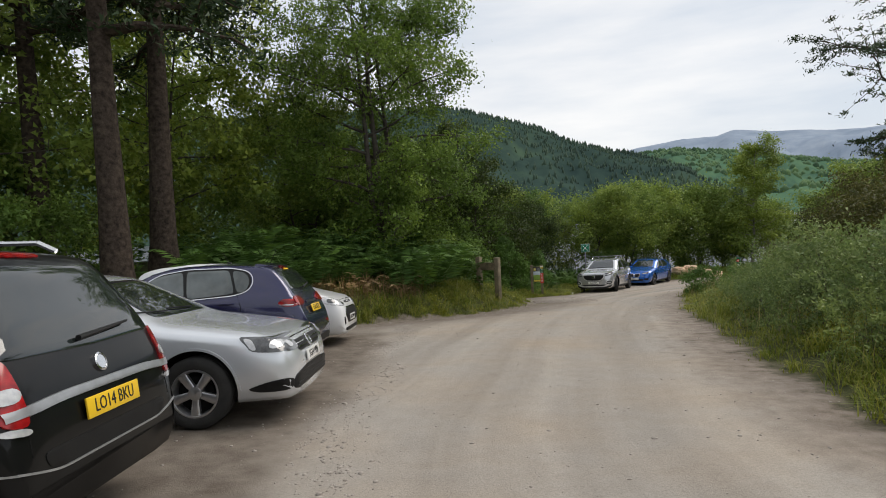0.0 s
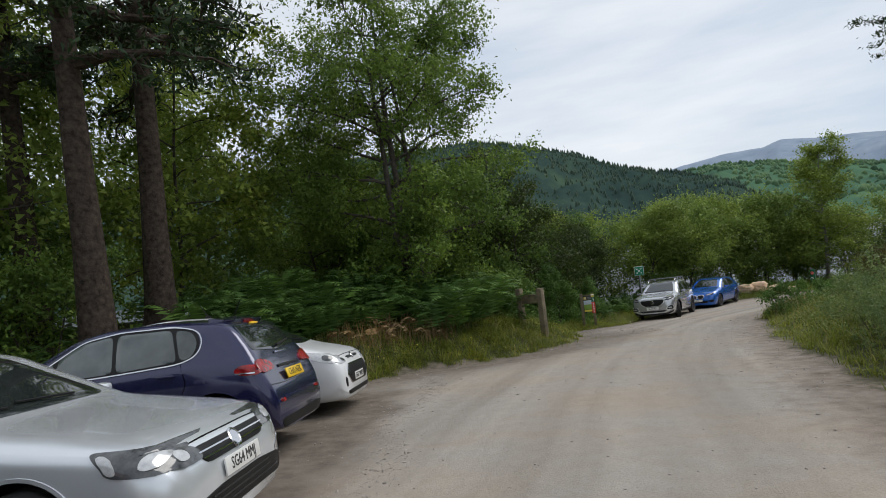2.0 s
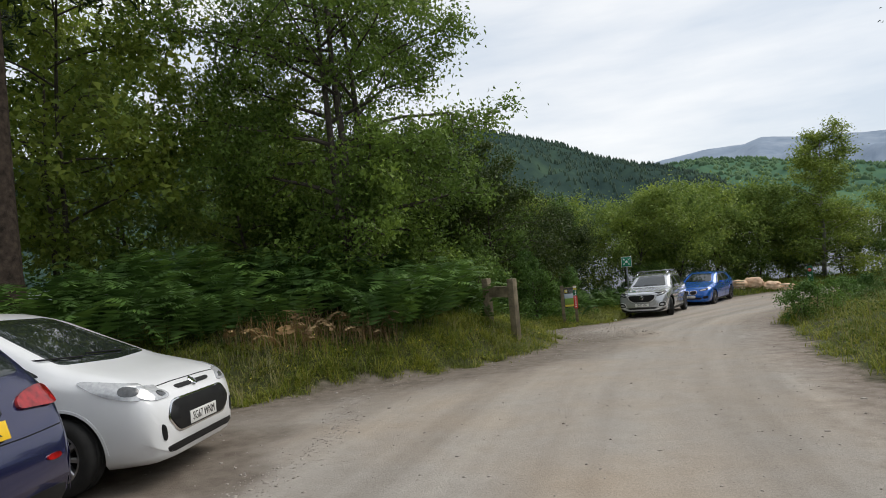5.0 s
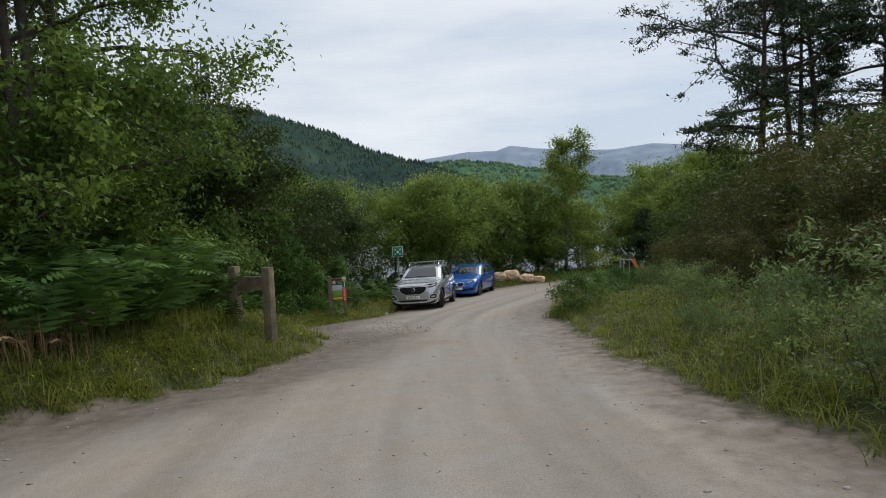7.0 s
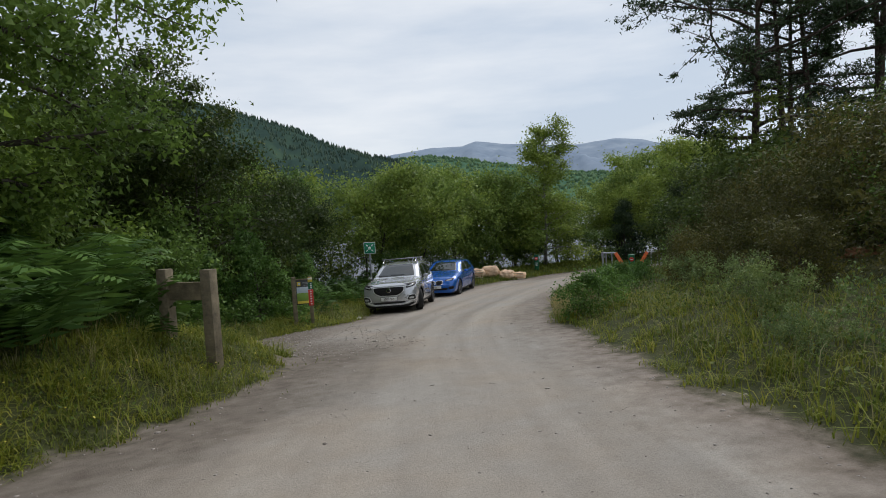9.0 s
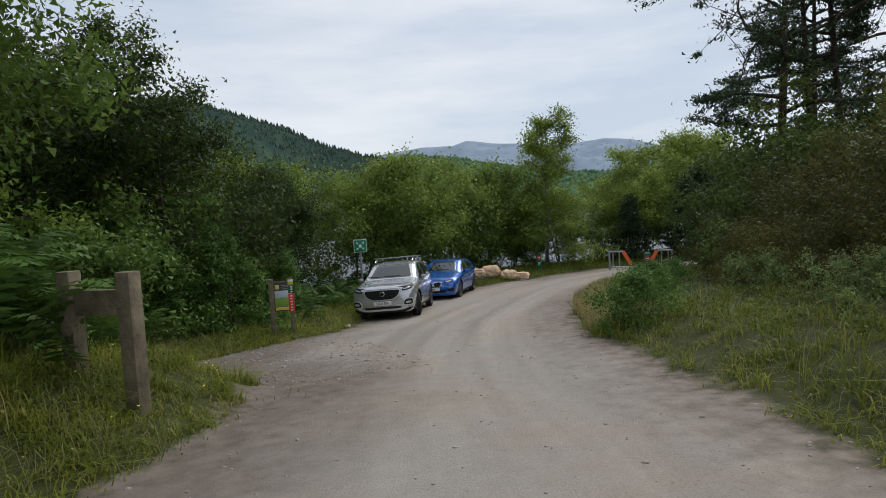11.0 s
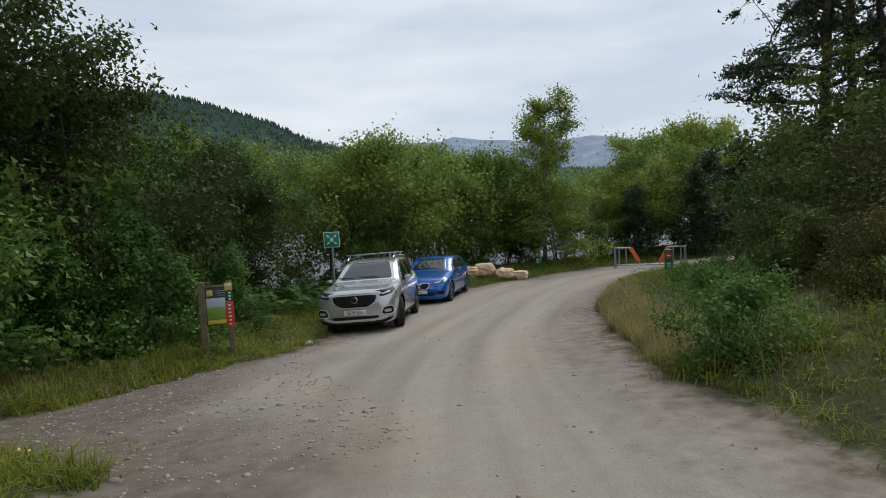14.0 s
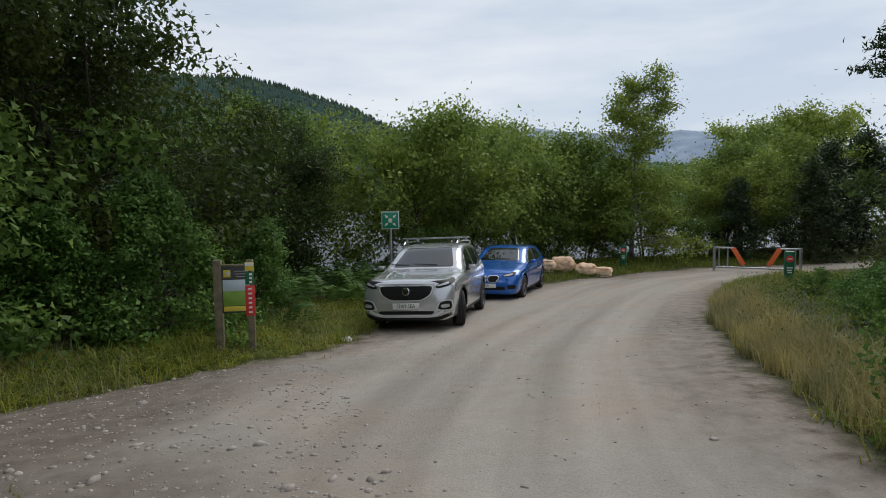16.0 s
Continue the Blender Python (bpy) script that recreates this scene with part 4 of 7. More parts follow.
def band(name, tree, points, width, view, mat, parent, off=0.004, L=5.0, label=""):
    """A narrow band on the skin along a 2D polyline (shut lines, chrome, trims)."""
    p = np.array(points, float)
    dense = [p[0]]
    for a, b in zip(p, p[1:]):
        k = max(2, int(np.linalg.norm(b - a) / 0.05))
        dense += [a + (b - a) * i / k for i in range(1, k + 1)]
    dense = np.array(dense)
    if len(p) > 2:
        for _ in range(3):
            dense[1:-1] = (dense[:-2] + 2 * dense[1:-1] + dense[2:]) / 4
    d = np.gradient(dense, axis=0)
    d /= np.linalg.norm(d, axis=1)[:, None] + 1e-9
    nrm = np.stack([-d[:, 1], d[:, 0]], 1) * width / 2
    bm = bmesh.new()
    ways = {"left": Vector((0, 1, 0)), "right": Vector((0, -1, 0)), "front": Vector((1, 0, 0)), "rear": Vector((-1, 0, 0)), "top": Vector((0, 0, -1))}
    way = ways[view]
    rows = []
    for q, nn in zip(dense, nrm):
        cut = []
        for k, o in (((-1, -0.003), (-0.8, off), (0.8, off), (1, -0.003)) if width < 0.03 else ((-1, -0.003), (-0.85, off), (-0.5, off), (-0.15, off), (0.15, off), (0.5, off), (0.85, off), (1, -0.003))):
            u, w = q + nn * k
            org = {"left": Vector((u, -3, w)), "right": Vector((u, 3, w)), "front": Vector((-3, u, w)), "rear": Vector((L + 3, u, w)), "top": Vector((u, w, 4))}[view]
            hit, no, _, _ = tree.ray_cast(org, way)
            if hit is None:
                cut = None
                break
            cut.append(bm.verts.new(hit + no * o))
        if cut:
            rows.append(cut)
    for a, b in zip(rows, rows[1:]):
        for i in range(len(a) - 1):
            bm.faces.new((a[i], a[i + 1], b[i + 1], b[i]))
    bmesh.ops.recalc_face_normals(bm, faces=bm.faces)
    if sum(f.normal.dot(way) * f.calc_area() for f in bm.faces) > 0:
        bmesh.ops.reverse_faces(bm, faces=bm.faces)
    return part(name, bm, mat, parent, label)


def lettering(text, size, mat, parent, m, name="lettering", squeeze=1.0, label=""):
    """Raised letters in the built-in font, upright in the local x-z plane of m, centred."""
    cu = bpy.data.curves.new("letters", "FONT")
    cu.body, cu.size, cu.align_x, cu.align_y, cu.extrude, cu.resolution_u = text, size, "CENTER", "CENTER", 0.0015, 2
    tmp = new("letters", cu)
    me = bpy.data.meshes.new_from_object(tmp.evaluated_get(bpy.context.evaluated_depsgraph_get()))
    bpy.data.objects.remove(tmp)
    me.transform(m @ Matrix.Rotation(radians(90), 4, "X") @ Matrix.Diagonal((squeeze, 1, 1, 1)))
    return part(name, me, mat, parent, label, smooth=False)


def number_plate(tree, spec, end, y, z, text, parent):
    """A UK plate on the nose (white) or tail (yellow), set to the slope of the skin."""
    L = spec["L"]
    way = Vector((1, 0, 0)) if end == "front" else Vector((-1, 0, 0))
    outs = []
    for dz in (-0.05, 0.05):
        hit, _, _, _ = tree.ray_cast(Vector((-3 if end == "front" else L + 3, y, z + dz)), way)
        outs.append(hit.x if hit else (0.02 if end == "front" else L - 0.02))
    x = (min(outs) if end == "front" else max(outs)) + (-0.012 if end == "front" else 0.012)
    tilt = math.atan2(outs[1] - outs[0], 0.1) * 0.7
    base = Matrix.Translation((x, y, z)) @ Matrix.Rotation(tilt, 4, "Y")
    bm = bmesh.new()
    box(bm, 0, 0, 0, 0.012, 0.52, 0.112, 0.003, base)
    pl = part("number_plate", bm, MAT_PLATE_W if end == "front" else MAT_PLATE_Y, parent, ("white" if end == "front" else "yellow") + " number plate with black letters")
    turn = Matrix.Rotation(radians(-90 if end == "front" else 90), 4, "Z")
    lettering(text, 0.105, MAT_INK, pl, base @ Matrix.Translation((-0.0072 if end == "front" else 0.0072, 0, 0)) @ turn, "lettering", 0.83)
    return pl


def build_wheels(spec, parent, rim_mat):
    wr, rim_r = spec["wr"], spec["rim"]
    tw = 0.105
    tyre_prof = [(rim_r, -tw * 0.9), (rim_r + 0.015, -tw), (wr - 0.05, -tw * 1.02), (wr - 0.015, -tw * 0.93), (wr, -tw * 0.7), (wr + 0.001, -0.03), (wr - 0.006, -0.026), (wr - 0.006, -0.018), (wr + 0.001, -0.014),
                 (wr + 0.001, 0.014), (wr - 0.006, 0.018), (wr - 0.006, 0.026), (wr + 0.001, 0.03), (wr, tw * 0.7), (wr - 0.015, tw * 0.93), (wr - 0.05, tw * 1.02), (rim_r + 0.015, tw), (rim_r, tw * 0.9)]
    tyre = bpy.data.meshes.new("tyre")
    b = lathe(tyre_prof, 44)
    b.to_mesh(tyre)
    b.free()
    tyre.materials.append(MAT_TYRE)
    tyre.shade_smooth()
    rb = lathe([(rim_r + 0.004, 0.085), (rim_r + 0.004, 0.096), (rim_r - 0.012, 0.098), (rim_r - 0.022, 0.08), (rim_r - 0.03, -0.06)], 44)
    n = spec["spokes"]
    for i in range(n):
        a = 2 * math.pi * i / n + 0.3
        turn = Matrix.Rotation(a, 4, "Y")
        w1, w0 = spec["spoke_w"]
        vs = []
        for x, w, y0, y1 in ((0.03, w0, 0.035, 0.082), (rim_r * 0.55, (w0 + w1) / 2, 0.04, 0.088), (rim_r - 0.012, w1, 0.05, 0.094)):
            vs.append([rb.verts.new(turn @ Vector((x, y, z))) for y, z in ((y0, -w / 2), (y1 - 0.008, -w / 2), (y1, -w * 0.3), (y1, w * 0.3), (y1 - 0.008, w / 2), (y0, w / 2))])
        for p, q in zip(vs, vs[1:]):
            for k in range(6):
                rb.faces.new((p[k], p[(k + 1) % 6], q[(k + 1) % 6], q[k]))
    hub = lathe([(0.0, 0.1), (0.03, 0.099), (0.06, 0.09), (0.07, 0.06), (0.07, 0.02)], 20)
    tmp = bpy.data.meshes.new("hub")
    hub.to_mesh(tmp)
    hub.free()
    rb.from_mesh(tmp)
    bmesh.ops.recalc_face_normals(rb, faces=rb.faces)
    rim = bpy.data.meshes.new("rim")
    rb.to_mesh(rim)
    rb.free()
    rim.materials.append(rim_mat)
    rim.shade_smooth()
    rim.set_sharp_from_angle(angle=radians(35))
    disc = bpy.data.meshes.new("brake_disc")
    db = lathe([(0.0, 0.02), (rim_r * 0.68, 0.02), (rim_r * 0.68, 0.0), (rim_r - 0.02, -0.01), (rim_r - 0.02, -0.03)], 30)
    db.to_mesh(disc)
    db.free()
    disc.materials.append(MAT_WELL)
    for x in (spec["fo"], spec["fo"] + spec["wb"]):
        for s in (1, -1):
            w = new("wheel", tyre)
            w.parent = parent
            steer = spec.get("steer", 0) if x == spec["fo"] else 0
            w.matrix_basis = Matrix.Translation((x, s * (spec["W"] / 2 - tw - 0.012), wr)) @ Matrix.Rotation(radians(steer + (0 if s > 0 else 180)), 4, "Z")
            tagged(w, "black rubber tyre on an alloy rim")
            for nm, me in (("rim", rim), ("brake_disc", disc)):
                o = new(nm, me)
                o.parent = w


def side_mirrors(spec, mat, parent):
    x, z = spec["mirror"]
    for s in (1, -1):
        bm = bmesh.new()
        box(bm, 0, 0, 0, 0.13, 0.2, 0.13, 0.045)
        for v in bm.verts:
            if v.co.x > 0.03:
                v.co.z *= 0.9
            else:
                v.co.yz = v.co.y * 0.8, v.co.z * 0.75
        bmesh.ops.translate(bm, vec=(x, s * (spec["W"] / 2 + 0.07), z), verts=bm.verts)
        mirror = part("side_mirror", bm, mat, parent)
        bm = bmesh.new()
        box(bm, x + 0.067, s * (spec["W"] / 2 + 0.07), z, 0.006, 0.15, 0.09, 0.002)
        part("mirror_glass", bm, MAT_GLASS, mirror)
        bm = bmesh.new()
        box(bm, x + 0.01, s * (spec["W"] / 2 - 0.05), z - 0.05, 0.07, 0.14, 0.03, 0.01)
        part("mirror_arm", bm, MAT_PLASTIC, mirror)


def rod(bm, a, b, r, n=8):
    a, b = Vector(a), Vector(b)
    c = bmesh.ops.create_cone(bm, segments=n, radius1=r, radius2=r, depth=(b - a).length, cap_ends=True)
    bmesh.ops.transform(bm, matrix=Matrix.Translation((a + b) / 2) @ (b - a).to_track_quat("Z", "Y").to_matrix().to_4x4(), verts=c["verts"])


def disc_badge(tree, spec, end, y, z, r, parent, mat=None):
    L = spec["L"]
    hit, nrm, _, _ = tree.ray_cast(Vector((-3 if end == "front" else L + 3, y, z)), Vector((1 if end == "front" else -1, 0, 0)))
    bm = lathe([(0.0, 0.012), (r * 0.72, 0.012), (r * 0.78, 0.006), (r * 0.82, 0.016), (r, 0.012), (r, -0.01)], 24, "z")
    bmesh.ops.transform(bm, matrix=Matrix.Translation(hit) @ nrm.to_track_quat("Z", "Y").to_matrix().to_4x4(), verts=bm.verts)
    return part("badge", bm, mat or MAT_CHROME, parent, "round chrome badge")


def make_car(name, label, spec, mat, place, group="parked cars"):
    car = new(name)
    L, W = spec["L"], spec["W"]
    bm = car_body(spec)
    tree = BVHTree.FromBMesh(bm)
    body = part("body", cut_wheel_arches(bm, spec, mat), None, car)
    body.data.set_sharp_from_angle(angle=radians(62))
    build_wheels(spec, car, spec.get("rim_mat", MAT_ALLOY))
    for s, view in ((1, "right"), (-1, "left")):
        if "surround" in spec:
            panel("window_surround", tree, spec["surround"], view, MAT_PLASTIC, car, 0.0025, depth=6)
        for win in spec["windows"]:
            panel("side_window", tree, win, view, spec.get("glass", MAT_GLASS), car, 0.005)
        for line in spec.get("chrome", ()):
            band("chrome_strip", tree, line, spec.get("strip_w", 0.02), view, spec.get("strip_mat", MAT_CHROME), car, 0.009)
        for line in spec["shuts"]:
            band("shut_line", tree, line, 0.009, view, MAT_WELL, car, 0.0012)
        for hx, hz in spec["handles"]:
            bm2 = bmesh.new()
            hit, nrm, _, _ = tree.ray_cast(Vector((hx, 3 * s, hz)), Vector((0, -s, 0)))
            box(bm2, 0, 0, 0, 0.2, 0.03, 0.028, 0.011)
            bmesh.ops.translate(bm2, vec=(hx, hit.y + s * 0.014, hz), verts=bm2.verts)
            part("door_handle", bm2, spec.get("handle_mat", mat), car)
        band("sill_trim", tree, [(spec["fo"] + spec["wr"] + 0.09, spec["clear"] + 0.09), (spec["fo"] + spec["wb"] - spec["wr"] - 0.09, spec["clear"] + 0.09)], spec.get("sill", 0.07), view, MAT_PLASTIC, car, 0.006)
        for x in (spec["fo"], spec["fo"] + spec["wb"]):
            r = spec["wr"] + 0.075
            arc = [(x + r * math.cos(a), spec["wr"] + r * math.sin(a)) for a in np.linspace(0.0, math.pi, 16)]
            if not spec.get("cladding"):
                band("arch_lip", tree, arc, 0.026, view, mat, car, 0.007)
        if spec.get("cladding"):
            for x in (spec["fo"], spec["fo"] + spec["wb"]):
                r = spec["wr"] + 0.085
                arc = [(x + r * math.cos(a), spec["wr"] + r * math.sin(a)) for a in np.linspace(0.05, math.pi - 0.05, 16)]
                band("arch_trim", tree, arc, 0.06, view, MAT_PLASTIC, car, 0.01)
    panel("windscreen", tree, spec["screen"], "front", spec.get("screen_mat", MAT_GLASS), car, 0.004, L=L)
    panel("rear_window", tree, spec["back"], "rear", MAT_GLASS, car, 0.004, L=L)
    for nm, poly, view, pm, off in spec["panels"]:
        if view.startswith("both_"):
            panel(nm, tree, poly, view[5:], pm, car, off, L=L)
            panel(nm, tree, [(-u, w) for u, w in poly][::-1], view[5:], pm, car, off, L=L)
        elif view == "sides":
            panel(nm, tree, poly, "left", pm, car, off, L=L)
            panel(nm, tree, poly, "right", pm, car, off, L=L)
        else:
            panel(nm, tree, poly, view, pm, car, off, L=L)
    for nm, line, width, view, pm, off in spec.get("bands", ()):
        band(nm, tree, line, width, view, pm, car, off, L=L)
    side_mirrors(spec, spec.get("mirror_mat", mat), car)
    end, py, pz, text = spec["plate"]
    number_plate(tree, spec, end, py, pz, text, car)
    if "badge" in spec:
        disc_badge(tree, spec, *spec["badge"], car)
    if spec.get("rails"):
        for s in (1, -1):
            x0, x1, y, z = spec["rails"]
            bm2 = bmesh.new()
            for p, q in (((x0, s * y, z - 0.05), (x0 + 0.12, s * y, z)), ((x0 + 0.12, s * y, z), ((x0 + x1) / 2, s * y, z + 0.02)), (((x0 + x1) / 2, s * y, z + 0.02), (x1 - 0.12, s * y, z)), ((x1 - 0.12, s * y, z), (x1, s * y, z - 0.06))):
                rod(bm2, p, q, 0.018)
            part("roof_rail", bm2, spec.get("rail_mat", MAT_CHROME), car)
    if spec.get("aerial"):
        ax, az, lean = spec["aerial"]
        bm2 = bmesh.new()
        box(bm2, ax, 0, az, 0.09, 0.04, 0.03, 0.012)
        if lean:
            rod(bm2, (ax, 0, az), (ax + lean, 0, az + 0.2), 0.005)
        else:
            rod(bm2, (ax - 0.04, 0, az), (ax + 0.03, 0, az + 0.06), 0.014)
        part("aerial", bm2, MAT_PLASTIC, car)
    if spec.get("wiper"):
        bm2 = bmesh.new()
        (y0, z0), (y1, z1) = spec["wiper"]
        pts = []
        for k in np.linspace(0, 1, 8):
            yy, zz = y0 + (y1 - y0) * k, z0 + (z1 - z0) * k
            hit, nrm, _, _ = tree.ray_cast(Vector((L + 3, yy, zz)), Vector((-1, 0, 0)))
            pts.append(hit + nrm * 0.03)
        for i, (p, q) in enumerate(zip(pts, pts[1:])):
            rod(bm2, p, q, 0.017 - 0.0014 * i)
        part("wiper", bm2, MAT_PLASTIC, car)
    for k in (0.45, -0.15):
        bm2 = bmesh.new()
        pts = []
        z0 = spec["screen"][0][1]
        for q in np.linspace(0, 1, 6):
            hit, nrm, _, _ = tree.ray_cast(Vector((-3, k + 0.5 * q - 0.15, z0 + 0.03 + 0.02 * q)), Vector((1, 0, 0)))
            if hit:
                pts.append(hit + nrm * 0.018)
        for p, q in zip(pts, pts[1:]):
            rod(bm2, p, q, 0.008, 6)
        part("wiper", bm2, MAT_PLASTIC, car)
    x, y, turn = place
    ca, sa = math.cos(radians(turn)), math.sin(radians(turn))
    hs = {}
    for kx in (spec["fo"], spec["fo"] + spec["wb"]):
        for ky in (-0.75, 0.75):
            hs[kx, ky] = gz(x + ca * kx - sa * ky, y + sa * kx + ca * ky)
    f, r = spec["fo"], spec["fo"] + spec["wb"]
    along = (hs[r, -0.75] + hs[r, 0.75] - hs[f, -0.75] - hs[f, 0.75]) / 2 / spec["wb"]
    across = (hs[r, 0.75] + hs[f, 0.75] - hs[r, -0.75] - hs[f, -0.75]) / 2 / 1.5
    zc = sum(hs.values()) / 4 - along * (f + r) / 2
    ax = Vector((ca, sa, along)).normalized()
    ay = Vector((-sa, ca, across)).normalized()
    an = ax.cross(ay).normalized()
    ay = an.cross(ax)
    rot = Matrix((ax, ay, an)).transposed().to_4x4()
    car.matrix_basis = Matrix.Translation((x, y, zc + spec.get("lift", 0.0))) @ rot
    return tagged(car, label, "car", group)


saloon = dict(L=4.64, W=1.78, clear=0.17, nose=0.05, fo=0.87, wb=2.65, wr=0.325, rim=0.215, spokes=5, spoke_w=(0.085, 0.055), lean=0.33,
              top=[(0, 0.5), (0.03, 0.66), (0.1, 0.76), (0.3, 0.83), (0.8, 0.91), (1.2, 0.965), (1.3, 0.99), (2.05, 1.38), (2.35, 1.44), (2.9, 1.45), (3.4, 1.4), (4.05, 1.1), (4.45, 1.07), (4.58, 0.98), (4.62, 0.8), (4.64, 0.55)],
              belt=[(0, 0.46), (0.1, 0.7), (0.3, 0.77), (1.0, 0.86), (1.4, 0.92), (3.2, 0.98), (4.0, 1.0), (4.5, 0.98), (4.64, 0.5)],
              windows=[[(1.55, 0.96), (2.05, 1.3), (2.45, 1.36), (2.5, 0.97)], [(2.56, 0.97), (2.51, 1.36), (2.95, 1.36), (3.35, 1.29), (3.62, 1.04), (3.5, 1.01)]],
              chrome=[[(1.5, 0.945), (2.5, 0.955), (3.6, 1.0)]],
              shuts=[[(1.28, 0.84), (1.3, 0.3)], [(2.53, 0.94), (2.53, 0.28)], [(3.45, 0.98), (3.5, 0.75), (3.3, 0.45)]],
              handles=[(2.35, 0.86), (3.3, 0.88)], screen=[(-0.6, 1.0), (-0.42, 1.36), (0.42, 1.36), (0.6, 1.0)], back=[(-0.52, 1.12), (-0.4, 1.37), (0.4, 1.37), (0.52, 1.12)],
              screen_mat=MAT_GLASS, mirror=(1.62, 0.99), plate=("front", 0.0, 0.535, "SG64 MMJ"), badge=("front", 0.0, 0.665, 0.07),
              panels=[("grille", [(-0.42, 0.605), (-0.5, 0.715), (0.5, 0.715), (0.42, 0.605)], "front", MAT_PLASTIC, 0.006),
                      ("headlight", [(0.42, 0.645), (0.45, 0.725), (0.62, 0.752), (0.8, 0.77), (0.805, 0.67), (0.62, 0.64)], "both_front", MAT_LAMPDARK, 0.008),
                      ("headlight_side", [(0.03, 0.655), (0.05, 0.757), (0.22, 0.787), (0.46, 0.806), (0.47, 0.79), (0.4, 0.73), (0.36, 0.672), (0.18, 0.655)], "sides", MAT_LAMPDARK, 0.008),
                      ("headlight_lens", [(0.55, 0.672), (0.56, 0.728), (0.66, 0.738), (0.66, 0.675)], "both_front", MAT_LAMP, 0.013),
                      ("headlight_reflector", [(0.1, 0.685), (0.11, 0.745), (0.2, 0.762), (0.21, 0.69)], "sides", MAT_LAMP, 0.013),
                      ("indicator", [(0.3, 0.685), (0.35, 0.775), (0.44, 0.79), (0.39, 0.735), (0.35, 0.685)], "sides", MAT_LAMP, 0.013),
                      ("lower_grille_end", [(0.015, 0.3), (0.015, 0.42), (0.2, 0.4), (0.42, 0.335), (0.3, 0.3)], "sides", MAT_PLASTIC, 0.006),
                      ("lower_grille", [(-0.62, 0.285), (-0.7, 0.31), (-0.66, 0.42), (-0.3, 0.45), (0.3, 0.45), (0.66, 0.42), (0.7, 0.31), (0.62, 0.285)], "front", MAT_PLASTIC, 0.006),
                      ("tail_lamp", [(0.5, 0.86), (0.5, 0.98), (0.78, 1.0), (0.78, 0.88)], "both_rear", MAT_TAIL, 0.006)],
              bands=[("grille_slat", [(-0.44, 0.64), (0.44, 0.64)], 0.011, "front", MAT_CHROME, 0.012), ("grille_slat", [(-0.46, 0.675), (0.46, 0.675)], 0.011, "front", MAT_CHROME, 0.012),
                     ("lower_slat", [(-0.6, 0.33), (0.6, 0.33)], 0.012, "front", MAT_TYRE, 0.012), ("lower_slat", [(-0.42, 0.37), (0.42, 0.37)], 0.012, "front", MAT_TYRE, 0.012), ("lower_slat", [(-0.43, 0.41), (0.43, 0.41)], 0.012, "front", MAT_TYRE, 0.012),
                     ("bonnet_line", [(-0.62, 0.735), (-0.3, 0.745), (0.3, 0.745), (0.62, 0.735)], 0.008, "front", MAT_WELL, 0.0015)])
saloon["surround"] = [(1.5, 0.94), (2.03, 1.33), (2.5, 1.385), (2.97, 1.385), (3.4, 1.31), (3.66, 1.05), (3.5, 0.995), (2.5, 0.95)]
make_car("car", "silver saloon car with a long bonnet", saloon, PAINT_SILVER, (-1.42, 6.07, 180))

